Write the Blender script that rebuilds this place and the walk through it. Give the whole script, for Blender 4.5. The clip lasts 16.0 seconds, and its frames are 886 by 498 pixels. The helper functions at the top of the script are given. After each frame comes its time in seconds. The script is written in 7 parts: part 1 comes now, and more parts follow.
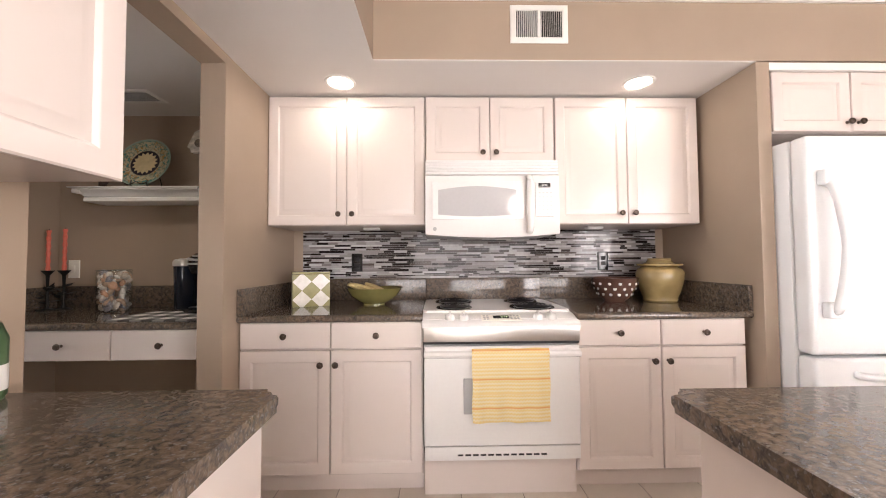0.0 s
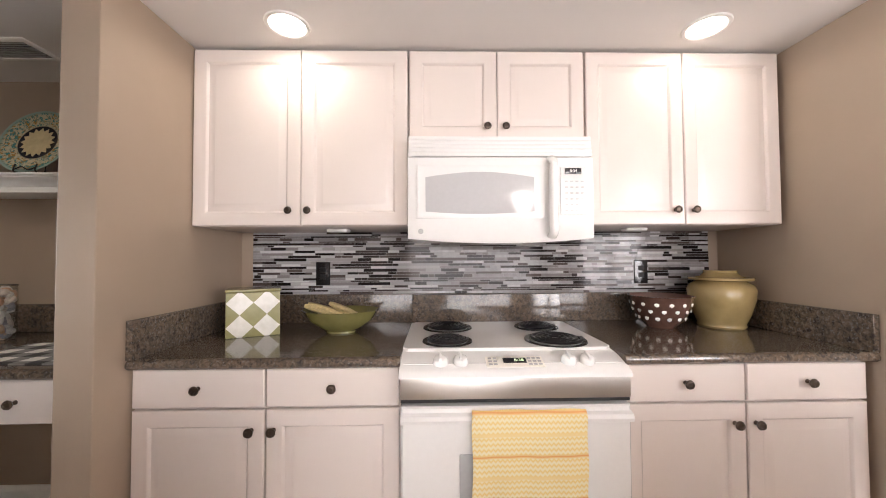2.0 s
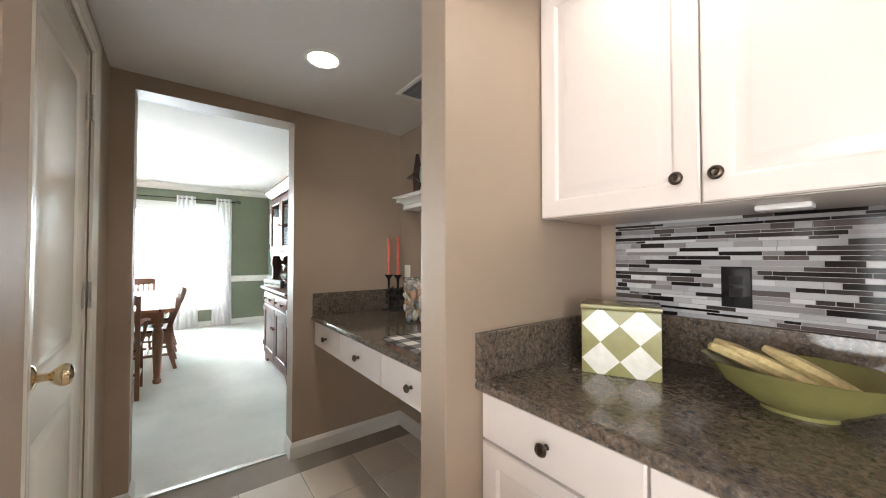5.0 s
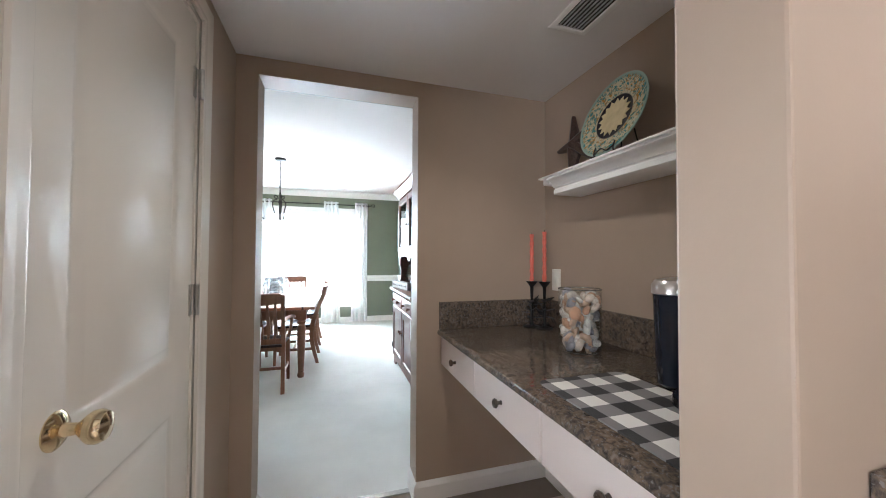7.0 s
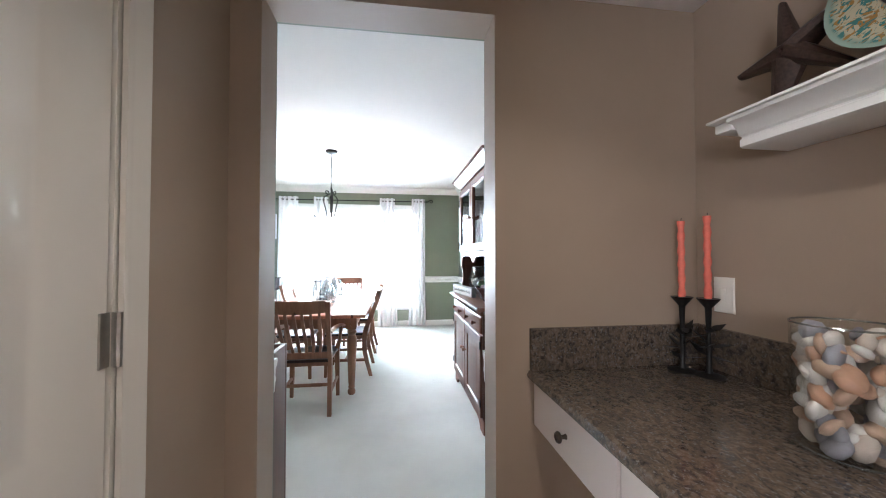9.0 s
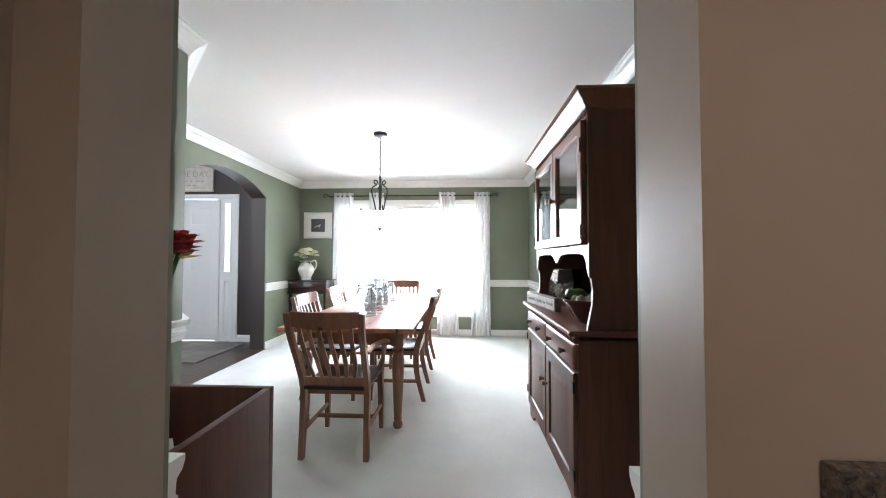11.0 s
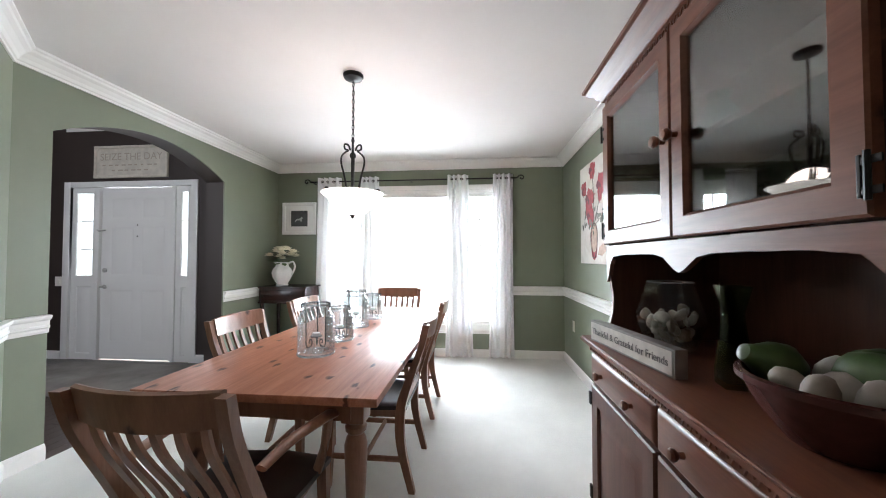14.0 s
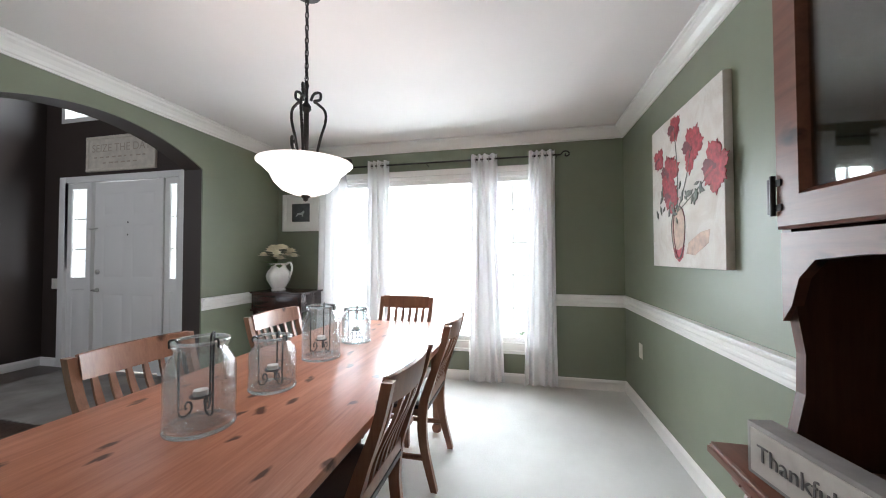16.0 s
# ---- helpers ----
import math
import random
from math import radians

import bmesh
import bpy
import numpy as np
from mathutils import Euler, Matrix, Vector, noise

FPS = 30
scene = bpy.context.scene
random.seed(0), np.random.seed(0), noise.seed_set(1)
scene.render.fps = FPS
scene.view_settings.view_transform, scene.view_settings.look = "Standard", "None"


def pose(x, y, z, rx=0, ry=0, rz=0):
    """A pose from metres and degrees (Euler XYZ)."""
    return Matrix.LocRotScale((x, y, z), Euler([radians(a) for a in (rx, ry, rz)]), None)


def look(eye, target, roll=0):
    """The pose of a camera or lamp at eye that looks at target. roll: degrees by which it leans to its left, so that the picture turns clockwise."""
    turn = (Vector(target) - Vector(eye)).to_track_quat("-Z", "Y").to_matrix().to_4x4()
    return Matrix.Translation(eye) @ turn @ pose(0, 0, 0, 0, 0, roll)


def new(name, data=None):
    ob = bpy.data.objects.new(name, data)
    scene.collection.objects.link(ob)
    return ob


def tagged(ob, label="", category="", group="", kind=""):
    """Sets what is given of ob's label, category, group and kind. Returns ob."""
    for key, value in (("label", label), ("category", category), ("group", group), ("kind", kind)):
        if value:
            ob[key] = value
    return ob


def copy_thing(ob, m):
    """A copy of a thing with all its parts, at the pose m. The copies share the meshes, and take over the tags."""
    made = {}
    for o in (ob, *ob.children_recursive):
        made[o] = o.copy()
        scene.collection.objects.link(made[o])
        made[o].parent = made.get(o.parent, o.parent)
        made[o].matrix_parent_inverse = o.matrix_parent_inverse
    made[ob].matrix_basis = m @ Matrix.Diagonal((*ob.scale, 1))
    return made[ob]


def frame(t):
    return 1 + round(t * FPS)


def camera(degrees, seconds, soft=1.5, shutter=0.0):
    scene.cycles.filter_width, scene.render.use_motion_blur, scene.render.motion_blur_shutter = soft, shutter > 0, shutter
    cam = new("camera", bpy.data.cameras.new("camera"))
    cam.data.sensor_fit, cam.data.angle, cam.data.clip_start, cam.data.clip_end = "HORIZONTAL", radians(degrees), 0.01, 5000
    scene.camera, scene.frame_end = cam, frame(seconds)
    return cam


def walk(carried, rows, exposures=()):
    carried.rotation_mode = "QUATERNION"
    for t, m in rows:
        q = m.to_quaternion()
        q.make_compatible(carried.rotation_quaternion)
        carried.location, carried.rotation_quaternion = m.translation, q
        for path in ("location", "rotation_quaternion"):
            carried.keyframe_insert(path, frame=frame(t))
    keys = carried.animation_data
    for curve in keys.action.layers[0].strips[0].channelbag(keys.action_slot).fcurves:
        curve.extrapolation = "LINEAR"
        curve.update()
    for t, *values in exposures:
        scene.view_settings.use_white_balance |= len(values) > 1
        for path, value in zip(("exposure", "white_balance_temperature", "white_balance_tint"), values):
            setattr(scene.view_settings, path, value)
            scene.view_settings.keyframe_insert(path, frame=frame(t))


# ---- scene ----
cam = camera(103.5, 16.0, soft=1.0)
PATH = [
    (0, (-0.012, 0.171, 1.173), (0.026, 2.17, 1.239), -0.4),
    (0.5, (0.044, 0.316, 1.211), (0.098, 2.315, 1.268), -0.5),
    (1, (0.059, 0.426, 1.215), (0.119, 2.424, 1.277), -0.3),
    (1.5, (0.05, 0.57, 1.221), (0.103, 2.568, 1.277), -0.4),
    (2, (0.041, 0.722, 1.242), (0.082, 2.721, 1.295), -0.3),
    (2.5, (0.024, 0.844, 1.24), (-0.179, 2.834, 1.283), -0.3),
    (3, (0.015, 0.972, 1.256), (-0.542, 2.892, 1.298), -0.3),
    (3.5, (0.018, 1.062, 1.269), (-0.883, 2.847, 1.309), -0.2),
    (4, (-0.013, 1.11, 1.258), (-1.198, 2.721, 1.296), -0.0),
    (4.5, (-0.108, 1.172, 1.248), (-1.516, 2.592, 1.289), 0.0),
    (5, (-0.247, 1.235, 1.258), (-1.842, 2.44, 1.299), 0.0),
    (7.5, (-0.926, 1.403, 1.252), (-2.848, 1.954, 1.301), 0.3),
    (8, (-1.079, 1.397, 1.251), (-3.004, 1.936, 1.297), 0.2),
    (8.5, (-1.232, 1.429, 1.245), (-3.179, 1.881, 1.288), 0.1),
    (9, (-1.406, 1.47, 1.263), (-3.387, 1.74, 1.305), -0.0),
    (9.5, (-1.57, 1.501, 1.255), (-3.566, 1.624, 1.299), -0.0),
    (12, (-2.589, 1.532, 1.237), (-4.583, 1.388, 1.288), 0.2),
    (12.5, (-2.801, 1.484, 1.254), (-4.794, 1.327, 1.301), 0.2),
    (13, (-2.971, 1.491, 1.235), (-4.964, 1.323, 1.286), -0.0),
    (13.5, (-3.174, 1.536, 1.254), (-5.165, 1.358, 1.302), -0.1),
    (14, (-3.332, 1.565, 1.251), (-5.322, 1.369, 1.303), -0.0),
    (14.5, (-3.542, 1.593, 1.245), (-5.53, 1.375, 1.294), -0.0),
    (15, (-3.753, 1.611, 1.245), (-5.736, 1.36, 1.297), 0.1),
    (15.5, (-3.973, 1.641, 1.244), (-5.949, 1.332, 1.293), -0.0),
    (16, (-4.207, 1.678, 1.262), (-6.159, 1.243, 1.309), -0.1),
]
walk(cam, [(t, look(eye, target, roll)) for t, eye, target, roll in PATH], [
    (0, 0.46, 6350, 13), (2.0, 0.43, 6150, 11), (3.5, 0.55, 5850, 4), (4.4, 0.78, 5850, 3), (5.2, 0.88, 5950, 4), (7.3, 0.95, 5500, 8), (9.7, 0.8, 5650, 10), (11.8, 0.25, 6000, 12), (12.5, 0.1, 6050, 13),
    (14.0, -0.22, 6100, 14), (15.0, -0.42, 6150, 14), (16.0, -0.58, 6150, 14)])

# ---- world, sun and large lights ----
world = bpy.data.worlds.new("sky")
scene.world = world
world.use_nodes = True
wn = world.node_tree.nodes
sky = wn.new("ShaderNodeTexSky")
sky.sky_type, sky.sun_disc = "NISHITA", False
sky.sun_elevation, sky.sun_rotation = radians(48), radians(-120)
world.node_tree.links.new(sky.outputs[0], wn["Background"].inputs[0])
wn["Background"].inputs[1].default_value = 0.15


def lamp(name, kind, m, power, color, **more):
    d = bpy.data.lights.new(name, kind)
    d.energy, d.color = power, color
    for k, v in more.items():
        if k == "size":
            d.size = v
        elif k == "size_y":
            d.shape, d.size_y = "RECTANGLE", v
        elif k == "angle":
            d.angle = v
        elif k == "cone":
            d.spot_size = v
        elif k == "blend":
            d.spot_blend = v
        elif k == "radius":
            d.shadow_soft_size = v
    o = new(name, d)
    o.matrix_world = m
    return o


DAY = (0.93, 0.97, 1.0)
WARM = (1.0, 0.86, 0.72)
lamp("sun", "SUN", look((-4, 6, 9), (0, 0, 0)), 2.0, (1.0, 0.95, 0.88), angle=radians(10))
lamp("dining_window_light", "AREA", look((-8.3, 0.72, 1.6), (0, 0.72, -3.4)), 725, DAY, size=3.2, size_y=2.6)
lamp("transom_light", "AREA", look((-7.75, -2.6, 3.3), (-5, -2.6, 1.5)), 150, DAY, size=2.0, size_y=1.0)
lamp("door_light", "AREA", look((-7.75, -2.65, 1.5), (0, -2.65, 1.2)), 100, DAY, size=2.0, size_y=1.4)
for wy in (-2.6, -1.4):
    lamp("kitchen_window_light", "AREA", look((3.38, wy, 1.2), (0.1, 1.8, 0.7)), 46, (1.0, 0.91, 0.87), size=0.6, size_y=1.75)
# added fill from behind the walk, for range front and base cabinets
lamp("rear_fill_light", "AREA", look((0.8, -3.34, 1.05), (0.3, 1.9, 0.2)), 110, (1.0, 0.90, 0.86), size=2.7, size_y=2.0)
for cx, cy, cz, p, spread, edge in ((-0.536, 2.078, 2.145, 3.2, 168, 0.25), (1.124, 2.070, 2.145, 2.0, 168, 0.25), (-1.87, 1.76, 2.16, 13, 130, 0.7)):
    lamp("recessed_lamp", "SPOT", look((cx, cy, cz), (cx, cy, 0)), p, WARM, cone=radians(spread), blend=edge, radius=0.05)
# added fill lamp, out of view, to brighten the foyer and front door
lamp("foyer_fill_light", "AREA", look((-2.95, -2.5, 2.2), (-7, -2.6, 1.2)), 40, DAY, size=1.8, size_y=2.6)
lamp("kitchen_pendant_lamp", "POINT", pose(0.99, -0.19, 1.86), 14, (1.0, 0.88, 0.80), radius=0.1)
lamp("pendant_lamp", "POINT", pose(-5.615, 0.72, 1.67), 10, (1.0, 0.80, 0.68), radius=0.12)

# ---- materials ----


def material(name):
    m = bpy.data.materials.new(name)
    m.use_nodes = True
    return m, m.node_tree.nodes, m.node_tree.links, m.node_tree.nodes["Principled BSDF"]


def coords(n, l, scale=(1, 1, 1)):
    c, mp = n.new("ShaderNodeTexCoord"), n.new("ShaderNodeMapping")
    mp.inputs["Scale"].default_value = scale
    l.new(c.outputs["Object"], mp.inputs[0])
    return mp.outputs[0]


def ntex(n, l, vec, scale, detail=4.0, rough=0.55, dist=0.0):
    t = n.new("ShaderNodeTexNoise")
    t.inputs["Scale"].default_value, t.inputs["Detail"].default_value = scale, detail
    t.inputs["Roughness"].default_value, t.inputs["Distortion"].default_value = rough, dist
    l.new(vec, t.inputs["Vector"])
    return t.outputs[0]


def ramp(n, l, fac, stops):
    r = n.new("ShaderNodeValToRGB")
    while len(r.color_ramp.elements) < len(stops):
        r.color_ramp.elements.new(0.5)
    for e, (p, c) in zip(r.color_ramp.elements, stops):
        e.position, e.color = p, (*c, 1)
    l.new(fac, r.inputs[0])
    return r.outputs[0]


def blend(n, l, fac, a, b, mode="MIX"):
    x = n.new("ShaderNodeMix")
    x.data_type, x.blend_type = "RGBA", mode
    for sock, v in ((x.inputs[0], fac), (x.inputs[6], a), (x.inputs[7], b)):
        if isinstance(v, (int, float)):
            sock.default_value = v
        elif isinstance(v, tuple):
            sock.default_value = (*v, 1)
        else:
            l.new(v, sock)
    return x.outputs[2]


def bump(n, l, p, height, strength, distance=0.002):
    b = n.new("ShaderNodeBump")
    b.inputs["Strength"].default_value, b.inputs["Distance"].default_value = strength, distance
    l.new(height, b.inputs["Height"])
    l.new(b.outputs[0], p.inputs["Normal"])


def paint(name, color, rough=0.5, grain=180, strength=0.12, vary=0.06):
    m, n, l, p = material(name)
    v = coords(n, l)
    lo = tuple(c * (1 - vary) for c in color)
    hi = tuple(min(1, c * (1 + vary)) for c in color)
    l.new(ramp(n, l, ntex(n, l, v, 1.7, 5), [(0.3, lo), (0.7, hi)]), p.inputs["Base Color"])
    r = n.new("ShaderNodeMapRange")
    r.inputs["To Min"].default_value, r.inputs["To Max"].default_value = rough - 0.015 if rough < 0.4 else rough - 0.05, rough + 0.015 if rough < 0.4 else rough + 0.07
    l.new(ntex(n, l, v, 6), r.inputs[0])
    l.new(r.outputs[0], p.inputs["Roughness"])
    bump(n, l, p, ntex(n, l, v, grain, 3), strength, 0.001)
    return m


def wood(name, dark, mid, light, rough=0.35, axis=0, knots=True, scale=1.0, flat=False, shine=0.5):
    m, n, l, p = material(name)
    s = [14 * scale, 14 * scale, 14 * scale]
    s[axis] = 1.1 * scale
    v = coords(n, l, tuple(s))
    info = n.new("ShaderNodeObjectInfo")
    add = n.new("ShaderNodeVectorMath")
    l.new(v, add.inputs[0])
    l.new(info.outputs["Random"], add.inputs[1])
    g = ntex(n, l, add.outputs[0], 1.6, 8, 0.6, 0.6)
    fine = ntex(n, l, add.outputs[0], 9, 4, 0.7)
    col = ramp(n, l, g, [(0.28, dark), (0.5, mid), (0.72, light)])
    col = blend(n, l, 0.25, col, ramp(n, l, fine, [(0.35, dark), (0.65, light)]))
    if knots:
        vo = n.new("ShaderNodeTexVoronoi")
        vo.inputs["Scale"].default_value = 6.5 if flat else 5.0
        if flat:
            vo.voronoi_dimensions = "2D"
        ks = [1.0, 1.0, 1.0]
        ks[axis] = 0.55
        wv = n.new("ShaderNodeVectorMath")
        kv = coords(n, l, tuple(ks))
        l.new(kv, wv.inputs[0])
        off = n.new("ShaderNodeMath")
        off.operation = "MULTIPLY"
        off.inputs[1].default_value = 0.09
        l.new(ntex(n, l, kv, 12), off.inputs[0])
        l.new(off.outputs[0], wv.inputs[1])
        sc = n.new("ShaderNodeVectorMath")
        sc.operation = "SCALE"
        sc.inputs["Scale"].default_value = 1.0
        l.new(wv.outputs[0], sc.inputs[0])
        l.new(sc.outputs[0], vo.inputs["Vector"])
        k = ramp(n, l, vo.outputs["Distance"], [(0.055, (1, 1, 1)), (0.12, (0, 0, 0))])
        col = blend(n, l, k, col, tuple(c * 0.3 for c in dark))
    l.new(col, p.inputs["Base Color"])
    p.inputs["Roughness"].default_value, p.inputs["Specular IOR Level"].default_value = rough, shine
    bump(n, l, p, fine, 0.12, 0.001)
    return m


def plain(name, color, rough=0.4, metal=0.0, coat=0.0, grain=60.0, vary=0.1, strength=0.05):
    m, n, l, p = material(name)
    v = coords(n, l)
    t = ntex(n, l, v, grain, 4)
    l.new(ramp(n, l, t, [(0.3, tuple(c * (1 - vary) for c in color)), (0.7, tuple(min(1, c * (1 + vary)) for c in color))]), p.inputs["Base Color"])
    p.inputs["Roughness"].default_value, p.inputs["Metallic"].default_value = rough, metal
    p.inputs["Coat Weight"].default_value = coat
    if strength:
        bump(n, l, p, t, strength, 0.0008)
    return m


def glassy(name, tint=(1, 1, 1), gloss=0.08, rough=0.02, wavy=0.0, haze=0.0, most=0.25):
    m, n, l, p = material(name)
    out = n["Material Output"]
    tr, gl, mx, fr = n.new("ShaderNodeBsdfTransparent"), n.new("ShaderNodeBsdfGlossy"), n.new("ShaderNodeMixShader"), n.new("ShaderNodeLayerWeight")
    tr.inputs[0].default_value = (*tint, 1)
    gl.inputs["Roughness"].default_value = rough
    fr.inputs[0].default_value = gloss * 2.2
    if wavy:
        b = n.new("ShaderNodeBump")
        b.inputs["Strength"].default_value, b.inputs["Distance"].default_value = wavy, 0.004
        l.new(ntex(n, l, coords(n, l), 70, 3), b.inputs["Height"])
        l.new(b.outputs[0], gl.inputs["Normal"])
        l.new(b.outputs[0], fr.inputs["Normal"])
    cap = n.new("ShaderNodeMath")
    cap.operation = "MINIMUM"
    cap.inputs[1].default_value = most
    l.new(fr.outputs["Fresnel"], cap.inputs[0])
    l.new(cap.outputs[0], mx.inputs[0])
    l.new(tr.outputs[0], mx.inputs[1])
    l.new(gl.outputs[0], mx.inputs[2])
    if haze:
        df, hz = n.new("ShaderNodeBsdfTranslucent"), n.new("ShaderNodeMixShader")
        df.inputs[0].default_value = (0.9, 0.92, 0.92, 1)
        hz.inputs[0].default_value = haze
        l.new(mx.outputs[0], hz.inputs[1])
        l.new(df.outputs[0], hz.inputs[2])
        l.new(hz.outputs[0], out.inputs[0])
    else:
        l.new(mx.outputs[0], out.inputs[0])
    return m


def emitter(name, color, strength):
    m, n, l, p = material(name)
    p.inputs["Base Color"].default_value = (0.8, 0.8, 0.78, 1)
    p.inputs["Emission Color"].default_value = (*color, 1)
    p.inputs["Emission Strength"].default_value = strength
    return m


def granite(name):
    m, n, l, p = material(name)
    v = coords(n, l, (1, 1.15, 1))
    a = ntex(n, l, v, 62, 6, 0.65, 0.6)
    b = ntex(n, l, v, 130, 3, 0.6)
    big = ntex(n, l, v, 9, 3)
    col = ramp(n, l, a, [(0.33, (0.026, 0.022, 0.020)), (0.44, (0.078, 0.062, 0.050)), (0.54, (0.135, 0.098, 0.068)), (0.70, (0.19, 0.16, 0.13))])
    col = blend(n, l, ramp(n, l, b, [(0.58, (0, 0, 0)), (0.66, (1, 1, 1))]), col, (0.18, 0.17, 0.16))
    col = blend(n, l, ramp(n, l, big, [(0.4, (0, 0, 0)), (0.7, (0.35, 0.35, 0.35))]), col, (0.06, 0.055, 0.05))
    l.new(col, p.inputs["Base Color"])
    p.inputs["Roughness"].default_value = 0.10
    return m


def fabric(name, color, rough=0.9, weave=900, strength=0.4, through_light=0.0, vary=0.08):
    m, n, l, p = material(name)
    v = coords(n, l)
    t = ntex(n, l, v, weave, 2)
    big = ntex(n, l, v, 2.2, 4)
    l.new(ramp(n, l, big, [(0.3, tuple(c * (1 - vary) for c in color)), (0.7, tuple(min(1, c * (1 + vary)) for c in color))]), p.inputs["Base Color"])
    p.inputs["Roughness"].default_value = rough
    p.inputs["Specular IOR Level"].default_value = 0.15
    bump(n, l, p, t, strength, 0.003)
    if through_light:
        tl, mx = n.new("ShaderNodeBsdfTranslucent"), n.new("ShaderNodeMixShader")
        tl.inputs[0].default_value = (*color, 1)
        mx.inputs[0].default_value = through_light
        l.new(p.outputs[0], mx.inputs[1])
        l.new(tl.outputs[0], mx.inputs[2])
        l.new(mx.outputs[0], n["Material Output"].inputs[0])
    return m


def varied(name, colors, rough=0.25, bumpy=0.0, shine=0.5):
    """Colour picked piece by piece."""
    m, n, l, p = material(name)
    info, geo, add = n.new("ShaderNodeObjectInfo"), n.new("ShaderNodeNewGeometry"), n.new("ShaderNodeMath")
    l.new(info.outputs["Random"], add.inputs[0])
    l.new(geo.outputs["Random Per Island"], add.inputs[1])
    fr = n.new("ShaderNodeMath")
    fr.operation = "FRACT"
    l.new(add.outputs[0], fr.inputs[0])
    k = len(colors)
    c = ramp(n, l, fr.outputs[0], [(i / k, q) for i, q in enumerate(colors)])
    c.node.color_ramp.interpolation = "CONSTANT"
    p.inputs["Specular IOR Level"].default_value = shine
    t = ntex(n, l, coords(n, l), 40, 5)
    c = blend(n, l, 0.35, c, ramp(n, l, t, [(0.3, (0.3, 0.3, 0.3)), (0.7, (1, 1, 1))]), "MULTIPLY")
    l.new(c, p.inputs["Base Color"])
    p.inputs["Roughness"].default_value = rough
    if bumpy:
        bump(n, l, p, t, bumpy, 0.002)
    return m


TAUPE = paint("taupe_wall_paint", (0.372, 0.290, 0.219), 0.5)
GREEN = paint("sage_green_wall_paint", (0.192, 0.215, 0.152), 0.42)
BROWN = paint("dark_brown_wall_paint", (0.042, 0.030, 0.025), 0.45)
CEIL = paint("white_ceiling_paint", (0.76, 0.735, 0.715), 0.9, 120, 0.2, 0.02)
TRIM = paint("white_trim_paint", (0.82, 0.81, 0.78), 0.3, 90, 0.03, 0.02)
CAB = paint("white_cabinet_lacquer", (0.735, 0.66, 0.615), 0.24, 60, 0.02, 0.02)
DOORW = paint("cream_door_paint", (0.76, 0.72, 0.65), 0.24, 70, 0.04, 0.02)
APPL = plain("white_enamel", (0.81, 0.80, 0.785), 0.2, coat=0.3, vary=0.01, strength=0.0)
FRIDGE = plain("white_fridge_enamel", (0.82, 0.83, 0.84), 0.3, vary=0.015, grain=220, strength=0.08)
KEYGREY = plain("pale_grey_key_print", (0.55, 0.55, 0.55), 0.4, vary=0.03)
GREYPL = plain("grey_plastic", (0.42, 0.42, 0.42), 0.4, vary=0.03)
BLACKPL = plain("glossy_black_plastic", (0.012, 0.012, 0.014), 0.12, vary=0.05, strength=0.0)
MATTBLACK = plain("matt_black_iron", (0.02, 0.019, 0.018), 0.45, metal=0.6, vary=0.3)
BRONZE = plain("dark_bronze_metal", (0.11, 0.085, 0.068), 0.32, metal=1.0, vary=0.3)
STEEL = plain("brushed_steel", (0.62, 0.60, 0.57), 0.3, metal=1.0, vary=0.06, grain=300)
NICKEL = plain("satin_nickel", (0.5, 0.49, 0.46), 0.3, metal=1.0)
BRASS = plain("polished_brass", (0.75, 0.62, 0.4), 0.13, metal=1.0)
GRANITE = granite("brown_grey_granite")
CARPET = fabric("off_white_carpet", (0.77, 0.775, 0.745), 0.95, 420, 0.9, 0.0, 0.07)
RUG = fabric("grey_beige_rug", (0.30, 0.28, 0.26), 0.95, 260, 0.8, 0.0, 0.3)
SHEER = fabric("white_sheer_curtain", (0.87, 0.87, 0.87), 0.85, 700, 0.15, 0.13, 0.02)
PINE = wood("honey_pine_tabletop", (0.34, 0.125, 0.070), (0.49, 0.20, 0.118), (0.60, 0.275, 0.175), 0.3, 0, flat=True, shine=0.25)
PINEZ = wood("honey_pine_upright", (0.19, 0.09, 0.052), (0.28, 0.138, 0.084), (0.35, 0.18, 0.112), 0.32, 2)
# darker than HUTCHX: shade on side and back panels is in the colour
HUTCH = wood("red_brown_pine_shaded", (0.066, 0.025, 0.015), (0.105, 0.040, 0.024), (0.14, 0.056, 0.034), 0.4, 2, shine=0.3)
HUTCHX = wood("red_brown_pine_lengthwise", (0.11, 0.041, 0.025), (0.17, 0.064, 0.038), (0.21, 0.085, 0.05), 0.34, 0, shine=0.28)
MAHOG = wood("dark_mahogany", (0.018, 0.008, 0.007), (0.035, 0.013, 0.011), (0.05, 0.02, 0.016), 0.25, 1, False)
HARDW = wood("dark_hardwood_plank", (0.02, 0.012, 0.009), (0.045, 0.026, 0.018), (0.07, 0.04, 0.028), 0.3, 0, False)
LEATHER = plain("dark_brown_seat_leather", (0.035, 0.022, 0.02), 0.28, grain=140, vary=0.25, strength=0.2)
TILE = paint("beige_floor_tile", (0.66, 0.58, 0.50), 0.35, 30, 0.05, 0.1)
GROUT = paint("grey_grout", (0.30, 0.26, 0.22), 0.85, 200, 0.4, 0.15)
